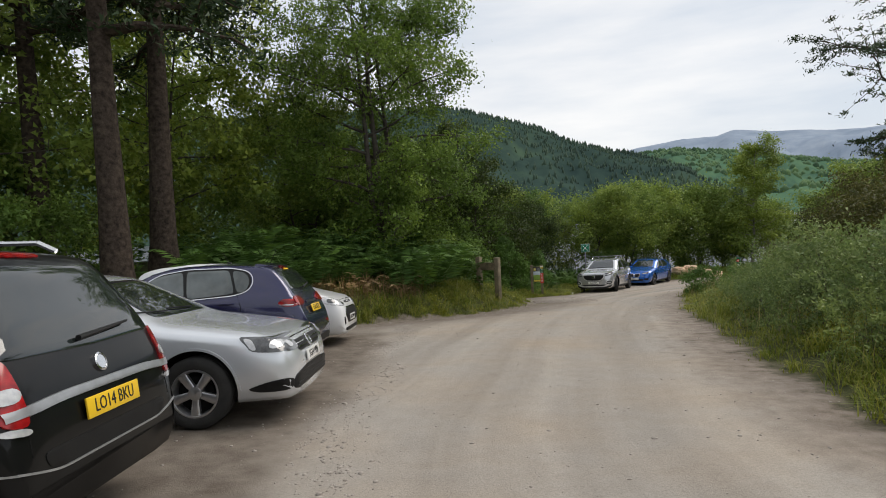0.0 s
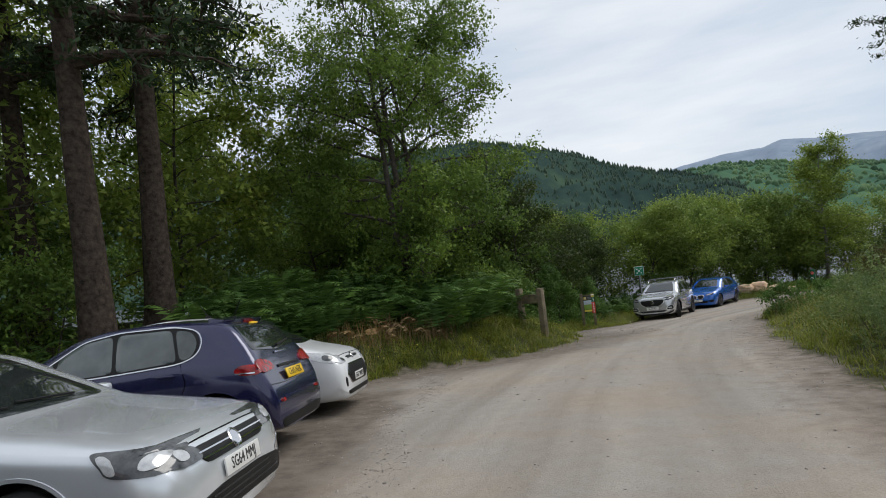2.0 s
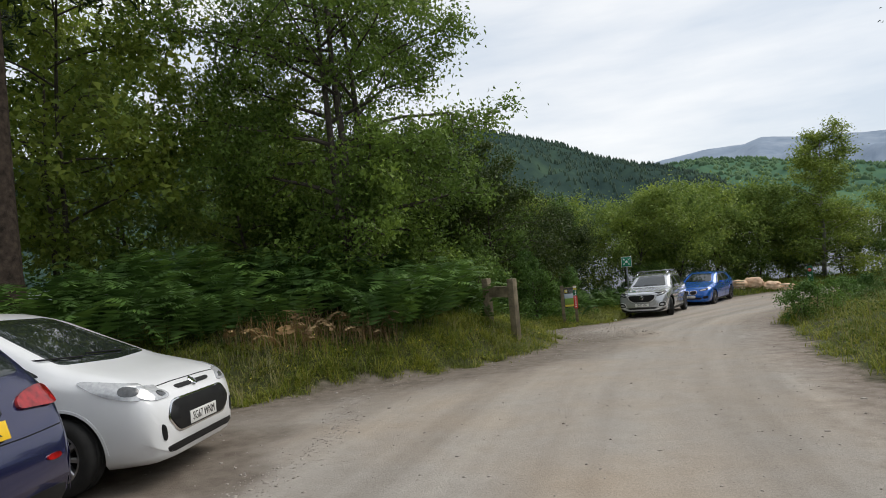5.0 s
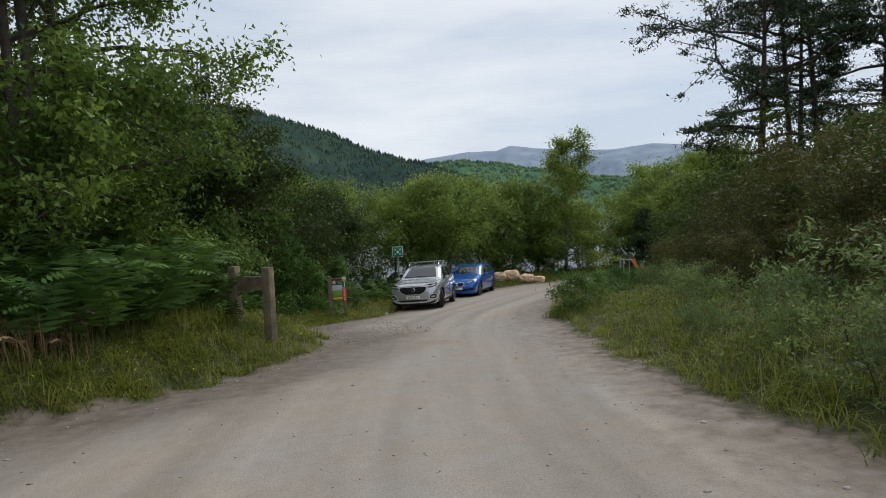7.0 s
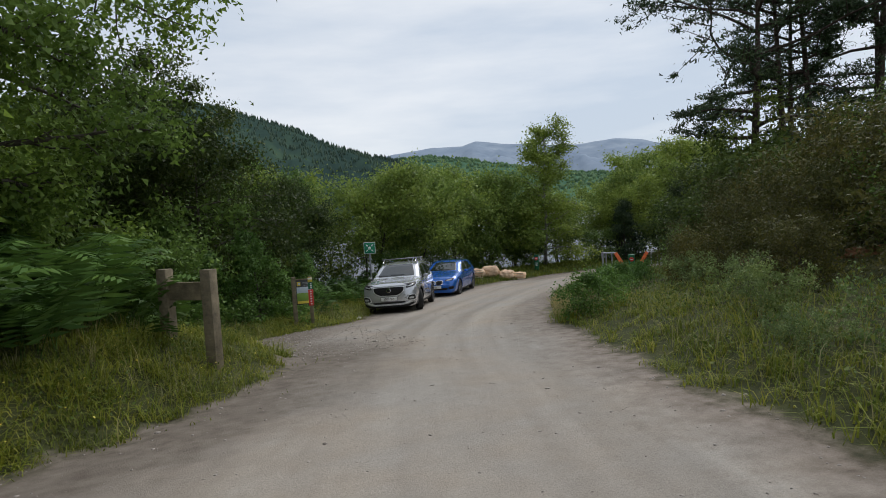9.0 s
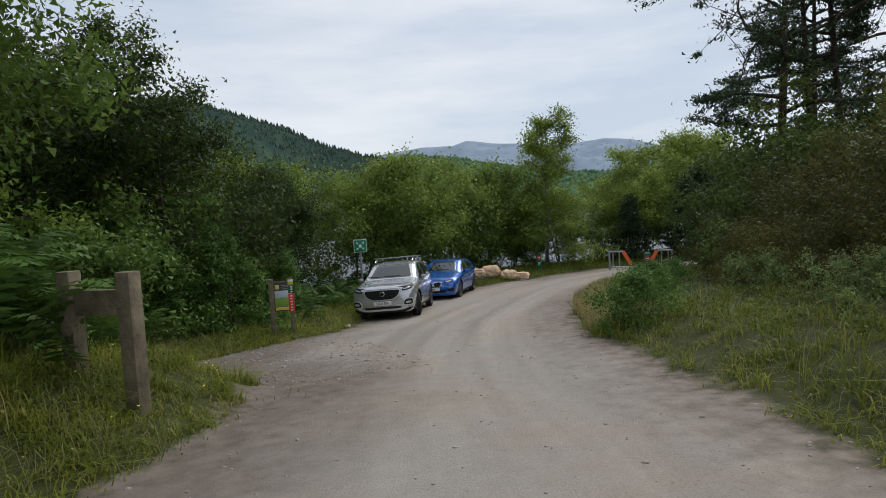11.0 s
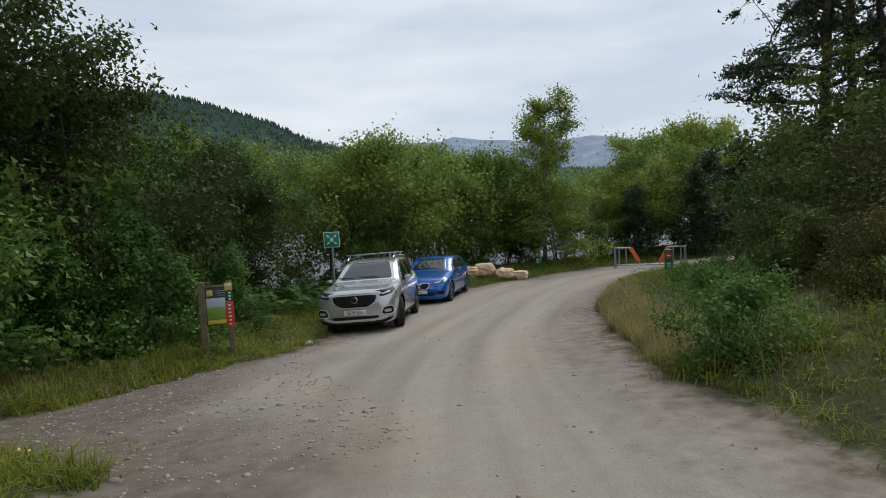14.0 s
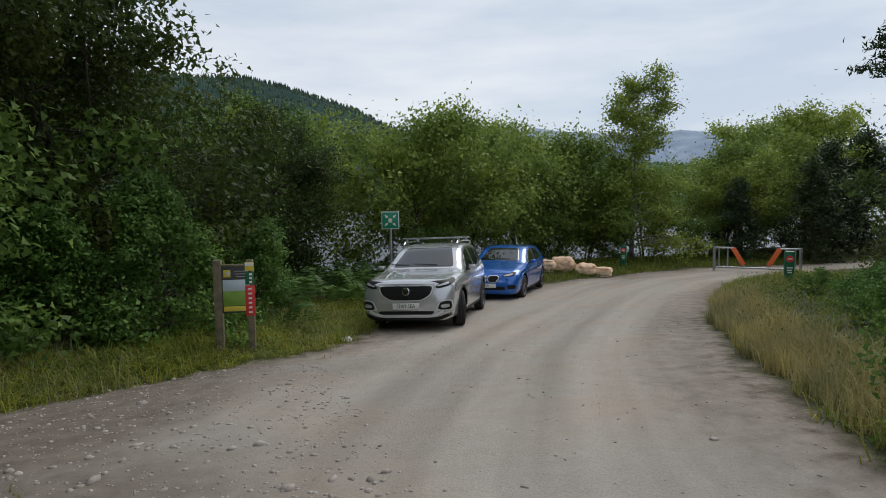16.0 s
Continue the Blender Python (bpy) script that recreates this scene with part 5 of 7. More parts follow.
mpv = dict(L=4.47, W=1.8, clear=0.16, fo=0.92, wb=2.7, wr=0.32, rim=0.21, spokes=7, spoke_w=(0.05, 0.045), lean=0.26,
           top=[(0, 0.5), (0.03, 0.66), (0.12, 0.78), (0.4, 0.88), (0.9, 1.0), (1.0, 1.03), (1.75, 1.5), (2.1, 1.6), (2.9, 1.635), (3.8, 1.6), (4.02, 1.55), (4.25, 1.2), (4.36, 1.0), (4.41, 0.86), (4.45, 0.78), (4.47, 0.5)],
           belt=[(0, 0.46), (0.12, 0.72), (0.5, 0.84), (1.1, 0.95), (3.2, 1.0), (4.2, 1.04), (4.4, 0.84), (4.47, 0.46)],
           windows=[[(1.4, 1.0), (1.85, 1.42), (2.3, 1.5), (2.35, 1.01)], [(2.42, 1.01), (2.38, 1.5), (3.2, 1.5), (3.2, 1.03)], [(3.27, 1.04), (3.27, 1.5), (3.75, 1.46), (3.9, 1.08)]],
           shuts=[[(1.25, 0.9), (1.3, 0.3)], [(2.38, 0.98), (2.38, 0.28)], [(3.24, 1.0), (3.3, 0.75), (3.15, 0.5)]], handles=[(2.2, 0.9), (3.1, 0.92)],
           screen=[(-0.62, 1.04), (-0.48, 1.5), (0.48, 1.5), (0.62, 1.04)], back=[(-0.7, 1.045), (-0.66, 1.2), (-0.54, 1.5), (0.54, 1.5), (0.66, 1.2), (0.7, 1.045), (0.0, 1.03)],
           mirror=(1.45, 1.05), plate=("rear", 0.0, 0.72, "LO14 BKU"), badge=("rear", 0.0, 0.93, 0.055), rails=(2.0, 3.8, 0.56, 1.66), aerial=(3.75, 1.62, 0), wiper=((-0.12, 1.07), (0.42, 1.11)),
           panels=[("tail_lamp", [(0.645, 0.73), (0.66, 1.05), (0.74, 1.06), (0.79, 1.0), (0.79, 0.76)], "both_rear", MAT_TAIL, 0.012),
                   ("reverse_lamp", [(0.66, 0.86), (0.665, 0.93), (0.785, 0.915), (0.785, 0.85)], "both_rear", MAT_LAMP, 0.018),
                   ("lamp_base", [(0.65, 0.7), (0.65, 0.735), (0.79, 0.755), (0.79, 0.72)], "both_rear", MAT_LAMP, 0.012),
                   ("high_stop_lamp", [(-0.16, 1.545), (-0.16, 1.575), (0.16, 1.575), (0.16, 1.545)], "rear", MAT_TAIL, 0.008),
                   ("bumper_insert", [(-0.55, 0.5), (-0.6, 0.6), (0.6, 0.6), (0.55, 0.5)], "rear", MAT_PLASTIC, 0.005),
                   ("headlight", [(0.5, 0.68), (0.55, 0.8), (0.76, 0.86), (0.76, 0.72)], "both_front", MAT_LAMP, 0.008)],
           bands=[("chrome_bar", [(-0.76, 0.80), (-0.4, 0.825), (0.4, 0.825), (0.76, 0.80)], 0.05, "rear", MAT_ALLOY, 0.02), ("bumper_line", [(-0.8, 0.56), (-0.5, 0.49), (0.5, 0.49), (0.8, 0.56)], 0.012, "rear", MAT_GALV, 0.008),
                  ("tailgate_line", [(-0.66, 0.6), (-0.66, 0.78)], 0.008, "rear", MAT_WELL, 0.0015), ("tailgate_line", [(0.66, 0.6), (0.66, 0.78)], 0.008, "rear", MAT_WELL, 0.0015)])
make_car("car", "black people carrier with silver roof rails", mpv, PAINT_BLACK, (-1.92 - 4.47, 3.3, 0))

hatch = dict(L=3.97, W=1.74, clear=0.16, tail=0.06, fo=0.82, wb=2.54, wr=0.315, rim=0.215, spokes=18, spoke_w=(0.022, 0.016), lean=0.3,
             top=[(0, 0.5), (0.03, 0.66), (0.12, 0.78), (0.35, 0.86), (0.9, 0.96), (1.0, 0.985), (1.75, 1.37), (2.05, 1.44), (2.6, 1.46), (3.2, 1.42), (3.5, 1.37), (3.68, 1.12), (3.76, 1.0), (3.82, 0.88), (3.85, 0.78), (3.88, 0.7), (3.94, 0.66), (3.97, 0.5)],
             belt=[(0, 0.46), (0.12, 0.7), (0.4, 0.8), (1.0, 0.9), (2.4, 0.96), (3.2, 1.0), (3.75, 0.98), (3.9, 0.78), (3.97, 0.46)],
             windows=[[(1.27, 0.955), (1.6, 1.16), (1.62, 0.965)], [(1.65, 0.965), (1.64, 1.185), (1.9, 1.315), (2.22, 1.365), (2.29, 0.985)], [(2.33, 0.985), (2.27, 1.365), (2.87, 1.36), (2.98, 1.03)], [(3.01, 1.035), (2.91, 1.355), (3.1, 1.32), (3.18, 1.2), (3.14, 1.06)]],
             chrome=[[(1.25, 0.925), (2.3, 0.965), (3.0, 1.005), (3.2, 1.07), (3.24, 1.2), (3.16, 1.33), (2.9, 1.385), (2.3, 1.39), (1.9, 1.335), (1.3, 0.98)]],
             shuts=[[(1.2, 0.86), (1.25, 0.3)], [(2.31, 0.95), (2.31, 0.28)], [(3.02, 1.0), (3.1, 0.8), (2.95, 0.58)]], handles=[(2.1, 0.87), (2.88, 0.9)], handle_mat=PAINT_NAVY,
             screen=[(-0.6, 1.0), (-0.44, 1.36), (0.44, 1.36), (0.6, 1.0)], strip_w=0.015, surround=[(1.25, 0.94), (1.62, 1.18), (1.9, 1.34), (2.3, 1.385), (2.9, 1.38), (3.13, 1.335), (3.21, 1.2), (3.16, 1.06), (2.98, 1.01), (2.3, 0.968)], back=[(-0.64, 1.06), (-0.6, 1.18), (-0.48, 1.37), (0.48, 1.37), (0.6, 1.18), (0.64, 1.06), (0.0, 1.02)], glass=MAT_GLASSPALE, lift=0.06,
             mirror=(1.42, 1.0), plate=("rear", 0.0, 0.76, "CE65 NZK"), aerial=(3.25, 1.43, 0.1), wiper=((-0.05, 1.05), (0.4, 1.1)), mirror_mat=MAT_CHROME,
             panels=[("tail_lamp", [(0.42, 0.84), (0.46, 0.92), (0.64, 0.965), (0.74, 0.96), (0.765, 0.9), (0.76, 0.82), (0.6, 0.83)], "both_rear", MAT_TAIL, 0.014),
                     ("stop_lamp_sticker", [(-0.11, 1.335), (-0.11, 1.352), (0.11, 1.352), (0.11, 1.335)], "rear", MAT_PLATE_Y, 0.012),
                     ("fog_lamp", [(-0.62, 0.5), (-0.62, 0.54), (-0.5, 0.54), (-0.5, 0.5)], "both_rear", MAT_TAIL, 0.008),
                     ("high_stop_lamp", [(-0.12, 1.355), (-0.12, 1.385), (0.12, 1.385), (0.12, 1.355)], "rear", MAT_TAIL, 0.012),
                     ("rear_spoiler", [(-0.52, 1.375), (-0.5, 1.41), (0.5, 1.41), (0.52, 1.375)], "rear", PAINT_NAVY, 0.03),
                     ("rear_bumper_base", [(-0.62, 0.24), (-0.66, 0.34), (0.66, 0.34), (0.62, 0.24)], "rear", MAT_PLASTIC, 0.005),
                     ("tail_lamp", [(3.56, 0.87), (3.64, 0.93), (3.86, 0.92), (3.84, 0.82), (3.66, 0.82)], "sides", MAT_TAIL, 0.012),
                     ("fuel_flap", [(3.28, 0.86), (3.3, 0.96), (3.42, 0.96), (3.42, 0.86)], "right", PAINT_NAVY, 0.003),
                     ("headlight", [(0.45, 0.68), (0.5, 0.78), (0.74, 0.84), (0.74, 0.72)], "both_front", MAT_LAMP, 0.008)],
             bands=[("lamp_chrome", [(3.6, 0.85), (3.84, 0.84)], 0.014, "left", MAT_CHROME, 0.02), ("lamp_chrome", [(3.6, 0.85), (3.84, 0.84)], 0.014, "right", MAT_CHROME, 0.02),
                    ("plate_light_bar", [(-0.3, 0.85), (0.3, 0.85)], 0.03, "rear", MAT_PLASTIC, 0.012), ("boot_line", [(-0.75, 0.7), (-0.4, 0.68), (0.4, 0.68), (0.75, 0.7)], 0.008, "rear", MAT_WELL, 0.0015),
                    ("chrome_handle", [(-0.18, 0.995), (0.18, 0.995)], 0.02, "rear", MAT_CHROME, 0.012)])
make_car("car", "dark blue hatchback with chrome-edged side windows", hatch, PAINT_NAVY, (-1.9 - 3.97, 8.78, 0))

minimpv = dict(L=4.08, W=1.75, clear=0.15, nose=0.06, fo=0.79, wb=2.49, wr=0.315, rim=0.205, spokes=9, spoke_w=(0.04, 0.03), lean=0.27,
               top=[(0, 0.5), (0.03, 0.68), (0.1, 0.8), (0.3, 0.9), (0.7, 1.0), (0.85, 1.04), (1.75, 1.47), (2.1, 1.56), (2.7, 1.6), (3.4, 1.55), (3.7, 1.48), (3.9, 1.15), (4.0, 0.9), (4.05, 0.75), (4.08, 0.5)],
               belt=[(0, 0.46), (0.1, 0.74), (0.3, 0.82), (0.9, 0.94), (2.4, 1.02), (3.4, 1.08), (3.9, 1.02), (4.08, 0.46)],
               windows=[[(0.98, 0.985), (1.3, 1.15), (1.36, 1.0)], [(1.42, 1.0), (1.4, 1.17), (1.9, 1.42), (2.3, 1.47), (2.35, 1.04)], [(2.42, 1.05), (2.38, 1.47), (3.1, 1.46), (3.2, 1.1)], [(3.26, 1.12), (3.2, 1.44), (3.48, 1.4), (3.5, 1.16)]],
               shuts=[[(1.2, 0.9), (1.22, 0.3)], [(2.38, 1.0), (2.38, 0.28)], [(3.3, 1.05), (3.3, 0.75), (3.1, 0.5)]], handles=[(2.2, 0.92), (2.62, 0.93)],
               screen=[(-0.64, 1.05), (-0.62, 1.12), (-0.47, 1.48), (0.47, 1.48), (0.62, 1.12), (0.64, 1.05), (0.0, 1.03)], back=[(-0.52, 1.15), (-0.46, 1.46), (0.46, 1.46), (0.52, 1.15)],
               mirror=(1.3, 1.06), plate=("front", 0.0, 0.47, "SG67 WNM"), aerial=(2.3, 1.59, 0.12), steer=-8,
               panels=[("grille_frame", [(-0.46, 0.385), (-0.61, 0.53), (-0.5, 0.675), (0.5, 0.675), (0.61, 0.53), (0.46, 0.385)], "front", MAT_CHROME, 0.005),
                       ("grille", [(-0.44, 0.4), (-0.58, 0.53), (-0.48, 0.66), (0.48, 0.66), (0.58, 0.53), (0.44, 0.4)], "front", MAT_PLASTIC, 0.01),
                       ("upper_grille", [(-0.3, 0.74), (-0.34, 0.775), (0.34, 0.775), (0.3, 0.74)], "front", MAT_PLASTIC, 0.005),
                       ("headlight", [(0.46, 0.7), (0.5, 0.765), (0.68, 0.82), (0.785, 0.83), (0.79, 0.735), (0.68, 0.695)], "both_front", MAT_LAMP, 0.008),
                       ("headlight_lens", [(0.52, 0.72), (0.54, 0.755), (0.62, 0.775), (0.62, 0.725)], "both_front", MAT_LAMPDARK, 0.013),
                       ("headlight_lens", [(0.16, 0.755), (0.18, 0.815), (0.32, 0.845), (0.3, 0.77)], "sides", MAT_LAMPDARK, 0.013),
                       ("headlight_side", [(0.04, 0.715), (0.07, 0.81), (0.3, 0.865), (0.62, 0.915), (0.66, 0.9), (0.45, 0.79), (0.22, 0.725)], "sides", MAT_LAMP, 0.008),
                       ("lower_grille", [(-0.6, 0.25), (-0.64, 0.31), (0.64, 0.31), (0.6, 0.25)], "front", MAT_PLASTIC, 0.006),
                       ("fog_lamp_slot", [(0.62, 0.37), (0.64, 0.5), (0.69, 0.5), (0.67, 0.36)], "both_front", MAT_PLASTIC, 0.005),
                       ("tail_lamp", [(0.6, 0.9), (0.62, 1.1), (0.78, 1.08), (0.78, 0.9)], "both_rear", MAT_TAIL, 0.008)],
               badge=("front", 0.0, 0.765, 0.05),
               bands=[("bonnet_line", [(-0.6, 0.8), (-0.3, 0.81), (0.3, 0.81), (0.6, 0.8)], 0.008, "front", MAT_WELL, 0.0015), ("grille_slat", [(-0.47, 0.58), (0.47, 0.58)], 0.012, "front", MAT_TYRE, 0.012), ("grille_slat", [(-0.45, 0.61), (0.45, 0.61)], 0.012, "front", MAT_TYRE, 0.012)])
minimpv["surround"] = [(0.94, 0.975), (1.35, 1.17), (1.88, 1.44), (2.3, 1.49), (3.15, 1.48), (3.5, 1.42), (3.53, 1.15), (3.2, 1.085), (2.35, 1.025), (1.4, 0.985)]
make_car("car", "white compact people carrier with black grille", minimpv, PAINT_WHITE, (-1.8, 11.15, 180))

suv = dict(L=4.57, W=1.88, clear=0.18, nose=0.05, fo=0.93, wb=2.72, wr=0.355, rim=0.24, spokes=10, spoke_w=(0.04, 0.03), lean=0.28, cladding=True, sill=0.1,
           top=[(0, 0.62), (0.015, 0.84), (0.05, 0.94), (0.16, 0.985), (0.9, 1.08), (1.25, 1.12), (1.35, 1.14), (2.05, 1.55), (2.4, 1.635), (3.0, 1.66), (3.7, 1.62), (4.0, 1.55), (4.3, 1.2), (4.45, 1.05), (4.53, 0.85), (4.57, 0.6)],
           belt=[(0, 0.55), (0.1, 0.85), (0.3, 0.93), (1.0, 1.02), (2.4, 1.08), (3.6, 1.14), (4.3, 1.1), (4.57, 0.55)],
           windows=[[(1.62, 1.1), (2.1, 1.46), (2.5, 1.54), (2.55, 1.12)], [(2.62, 1.12), (2.57, 1.54), (3.3, 1.52), (3.38, 1.16)], [(3.44, 1.17), (3.38, 1.5), (3.75, 1.44), (3.9, 1.22)]],
           chrome=[[(1.5, 1.06), (2.6, 1.09), (3.9, 1.17)]], strip_mat=MAT_CHROME,
           shuts=[[(1.35, 1.0), (1.4, 0.4)], [(2.58, 1.08), (2.58, 0.36)], [(3.55, 1.1), (3.5, 0.85), (3.3, 0.6)]], handles=[(2.4, 0.98), (3.3, 1.0)],
           screen=[(-0.66, 1.16), (-0.5, 1.55), (0.5, 1.55), (0.66, 1.16)], back=[(-0.52, 1.22), (-0.46, 1.52), (0.46, 1.52), (0.52, 1.22)], glass=MAT_GLASS,
           mirror=(1.66, 1.14), plate=("front", 0.0, 0.49, "SD09 SEA"), badge=("front", 0.0, 0.765, 0.075), rails=(2.1, 3.9, 0.6, 1.68), rail_mat=MAT_CHROME, steer=18, mirror_mat=PAINT_GREY, rim_mat=MAT_DARKALLOY,
           panels=[("grille_frame", [(-0.3, 0.585), (-0.49, 0.69), (-0.55, 0.875), (0.55, 0.875), (0.49, 0.69), (0.3, 0.585)], "front", MAT_SATIN, 0.005),
                   ("grille", [(-0.29, 0.605), (-0.465, 0.705), (-0.52, 0.865), (0.52, 0.865), (0.465, 0.705), (0.29, 0.605)], "front", MAT_PLASTIC, 0.01),
                   ("headlight", [(0.56, 0.825), (0.6, 0.89), (0.8, 0.955), (0.86, 0.955), (0.85, 0.87), (0.66, 0.82)], "both_front", MAT_PLASTIC, 0.008),
                   ("headlight_side", [(0.06, 0.86), (0.08, 0.95), (0.5, 1.0), (0.42, 0.93)], "sides", MAT_PLASTIC, 0.008),
                   ("headlight_lens", [(0.6, 0.85), (0.62, 0.88), (0.8, 0.935), (0.8, 0.885)], "both_front", MAT_LAMP, 0.013),
                   ("lower_grille", [(-0.5, 0.335), (-0.56, 0.4), (0.56, 0.4), (0.5, 0.335)], "front", MAT_PLASTIC, 0.006),
                   ("fog_lamp_frame", [(0.56, 0.4), (0.64, 0.595), (0.87, 0.615), (0.88, 0.4)], "both_front", MAT_SATIN, 0.005),
                   ("fog_lamp_surround", [(0.6, 0.425), (0.66, 0.575), (0.855, 0.595), (0.86, 0.425)], "both_front", MAT_PLASTIC, 0.01),
                   ("fog_lamp", [(0.66, 0.46), (0.68, 0.525), (0.82, 0.535), (0.82, 0.465)], "both_front", MAT_LAMP, 0.016),
                   ("tail_lamp", [(0.55, 0.95), (0.58, 1.08), (0.82, 1.1), (0.82, 0.95)], "both_rear", MAT_TAIL, 0.008)],
           bands=[("skid_plate", [(-0.72, 0.39), (-0.5, 0.3), (0.5, 0.3), (0.72, 0.39)], 0.05, "front", MAT_SATIN, 0.014), ("bonnet_line", [(-0.55, 0.9), (0.55, 0.9)], 0.008, "front", MAT_WELL, 0.0015),
                  ("bumper_trim", [(-0.84, 0.34), (-0.6, 0.25), (0.6, 0.25), (0.84, 0.34)], 0.07, "front", MAT_PLASTIC, 0.006),
                  ("grille_slat", [(-0.46, 0.72), (0.46, 0.72)], 0.006, "front", MAT_TYRE, 0.014), ("grille_slat", [(-0.48, 0.78), (0.48, 0.78)], 0.006, "front", MAT_TYRE, 0.014),
                  ("bonnet_crease", [(0.35, 0.5), (0.9, 0.56), (1.3, 0.6)], 0.02, "top", PAINT_GREY, 0.012), ("bonnet_crease", [(0.35, -0.5), (0.9, -0.56), (1.3, -0.6)], 0.02, "top", PAINT_GREY, 0.012)])
SUV_TURN = 60.0
suv["surround"] = [(1.56, 1.085), (2.08, 1.48), (2.5, 1.56), (3.35, 1.545), (3.78, 1.46), (3.94, 1.215), (3.4, 1.15), (2.55, 1.105)]
car_suv = make_car("car", "silver sport utility car with roof bars and black grille", suv, PAINT_GREY, (7.31, 28.8, SUV_TURN), "cars at the bend")
for k in (2.35, 3.3):
    bm = bmesh.new()
    box(bm, k, 0, 1.765, 0.07, 1.36, 0.03, 0.01)
    for s in (1, -1):
        box(bm, k, s * 0.6, 1.72, 0.06, 0.05, 0.08, 0.012)
    part("roof_bar", bm, MAT_GALV, car_suv, "grey aluminium roof bar")

coupe = dict(L=4.32, W=1.8, clear=0.14, nose=0.06, fo=0.83, wb=2.67, wr=0.33, rim=0.23, spokes=10, spoke_w=(0.035, 0.028), lean=0.3,
             top=[(0, 0.5), (0.03, 0.66), (0.12, 0.77), (0.4, 0.86), (1.0, 0.96), (1.2, 0.985), (1.3, 1.0), (2.0, 1.35), (2.3, 1.42), (2.8, 1.43), (3.5, 1.38), (3.8, 1.3), (4.05, 1.08), (4.2, 0.98), (4.28, 0.8), (4.32, 0.5)],
             belt=[(0, 0.46), (0.12, 0.7), (0.4, 0.79), (1.2, 0.9), (2.4, 0.95), (3.6, 1.0), (4.1, 0.98), (4.32, 0.46)],
             windows=[[(1.55, 0.95), (2.02, 1.26), (2.4, 1.33), (2.45, 0.97)], [(2.52, 0.97), (2.46, 1.33), (3.1, 1.31), (3.4, 1.06), (3.3, 1.02)]],
             shuts=[[(1.28, 0.86), (1.32, 0.3)], [(2.48, 0.94), (2.48, 0.28)], [(3.35, 0.98), (3.4, 0.75), (3.2, 0.5)]], handles=[(2.3, 0.84), (3.2, 0.86)],
             screen=[(-0.6, 1.02), (-0.45, 1.35), (0.45, 1.35), (0.6, 1.02)], back=[(-0.5, 1.1), (-0.42, 1.3), (0.42, 1.3), (0.5, 1.1)],
             mirror=(1.62, 1.0), plate=("front", 0.0, 0.42, "IIIIIII"), rim_mat=MAT_DARKALLOY,
             panels=[("grille", [(0.015, 0.5), (0.01, 0.69), (0.3, 0.71), (0.36, 0.64), (0.27, 0.5)], "both_front", MAT_CHROME, 0.009),
                     ("grille_core", [(0.04, 0.52), (0.035, 0.675), (0.28, 0.695), (0.33, 0.64), (0.255, 0.52)], "both_front", MAT_PLASTIC, 0.014),
                     ("headlight", [(0.4, 0.66), (0.42, 0.72), (0.7, 0.79), (0.79, 0.79), (0.74, 0.7)], "both_front", MAT_PLASTIC, 0.008),
                     ("headlight_lens", [(0.45, 0.675), (0.47, 0.712), (0.71, 0.765), (0.7, 0.71)], "both_front", MAT_LAMP, 0.013),
                     ("lower_grille", [(-0.5, 0.3), (-0.55, 0.4), (0.55, 0.4), (0.5, 0.3)], "front", MAT_PLASTIC, 0.006),
                     ("air_inlet", [(0.6, 0.33), (0.56, 0.44), (0.8, 0.47), (0.8, 0.35)], "both_front", MAT_PLASTIC, 0.006),
                     ("tail_lamp", [(0.5, 0.86), (0.52, 0.98), (0.78, 0.98), (0.78, 0.88)], "both_rear", MAT_TAIL, 0.008)],
             bands=[("bonnet_line", [(-0.6, 0.755), (0.6, 0.755)], 0.008, "front", MAT_WELL, 0.0015)])
coupe["surround"] = [(1.5, 0.935), (2.0, 1.28), (2.4, 1.35), (3.12, 1.33), (3.45, 1.06), (3.3, 1.005), (2.45, 0.955)]
make_car("car", "bright blue hatchback with a split chrome grille", coupe, PAINT_BLUE, (10.72, 33.23, 52), "cars at the bend")


# ---- timber posts, notice board, signs, barrier ----
def thing(name, label, category, group=""):
    return tagged(new(name), label, category, group)


def slab(name, w, d, h, at, mat, parent, bevel=0.008, turn=0.0, label=""):
    """A bevelled board, w across, d deep, h high, its foot at 'at', turned about z."""
    bm = bmesh.new()
    box(bm, 0, 0, h / 2, w, d, h, bevel)
    ob = part(name, bm, mat, parent, label)
    ob.matrix_basis = Matrix.Translation(at) @ Matrix.Rotation(radians(turn), 4, "Z")
    return ob


# a short two-post timber frame at the mouth of the path
posts = thing("timber_frame", "two weathered timber posts joined by a broad rail", "post")
fx, fy = 1.73, 19.1
sx, sy = 1.17, 19.62
turn = math.degrees(math.atan2(fy - sy, fx - sx))
posts.matrix_basis = Matrix.Translation((fx, fy, gz(fx, fy)))
slab("post", 0.17, 0.15, 0.33 - gz(fx, fy) + 0.3, (0, 0, -0.3), MAT_WOODPOST, posts, 0.012, turn)
slab("post", 0.17, 0.15, 0.35 - gz(sx, sy) + 0.3, (sx - fx, sy - fy, gz(sx, sy) - gz(fx, fy) - 0.3), MAT_WOODPOST, posts, 0.012, turn)
slab("rail", math.hypot(fx - sx, fy - sy) - 0.14, 0.07, 0.25, ((sx - fx) / 2, (sy - fy) / 2, 0.33 - gz(fx, fy) - 0.42), MAT_WOODPOST, posts, 0.01, turn)

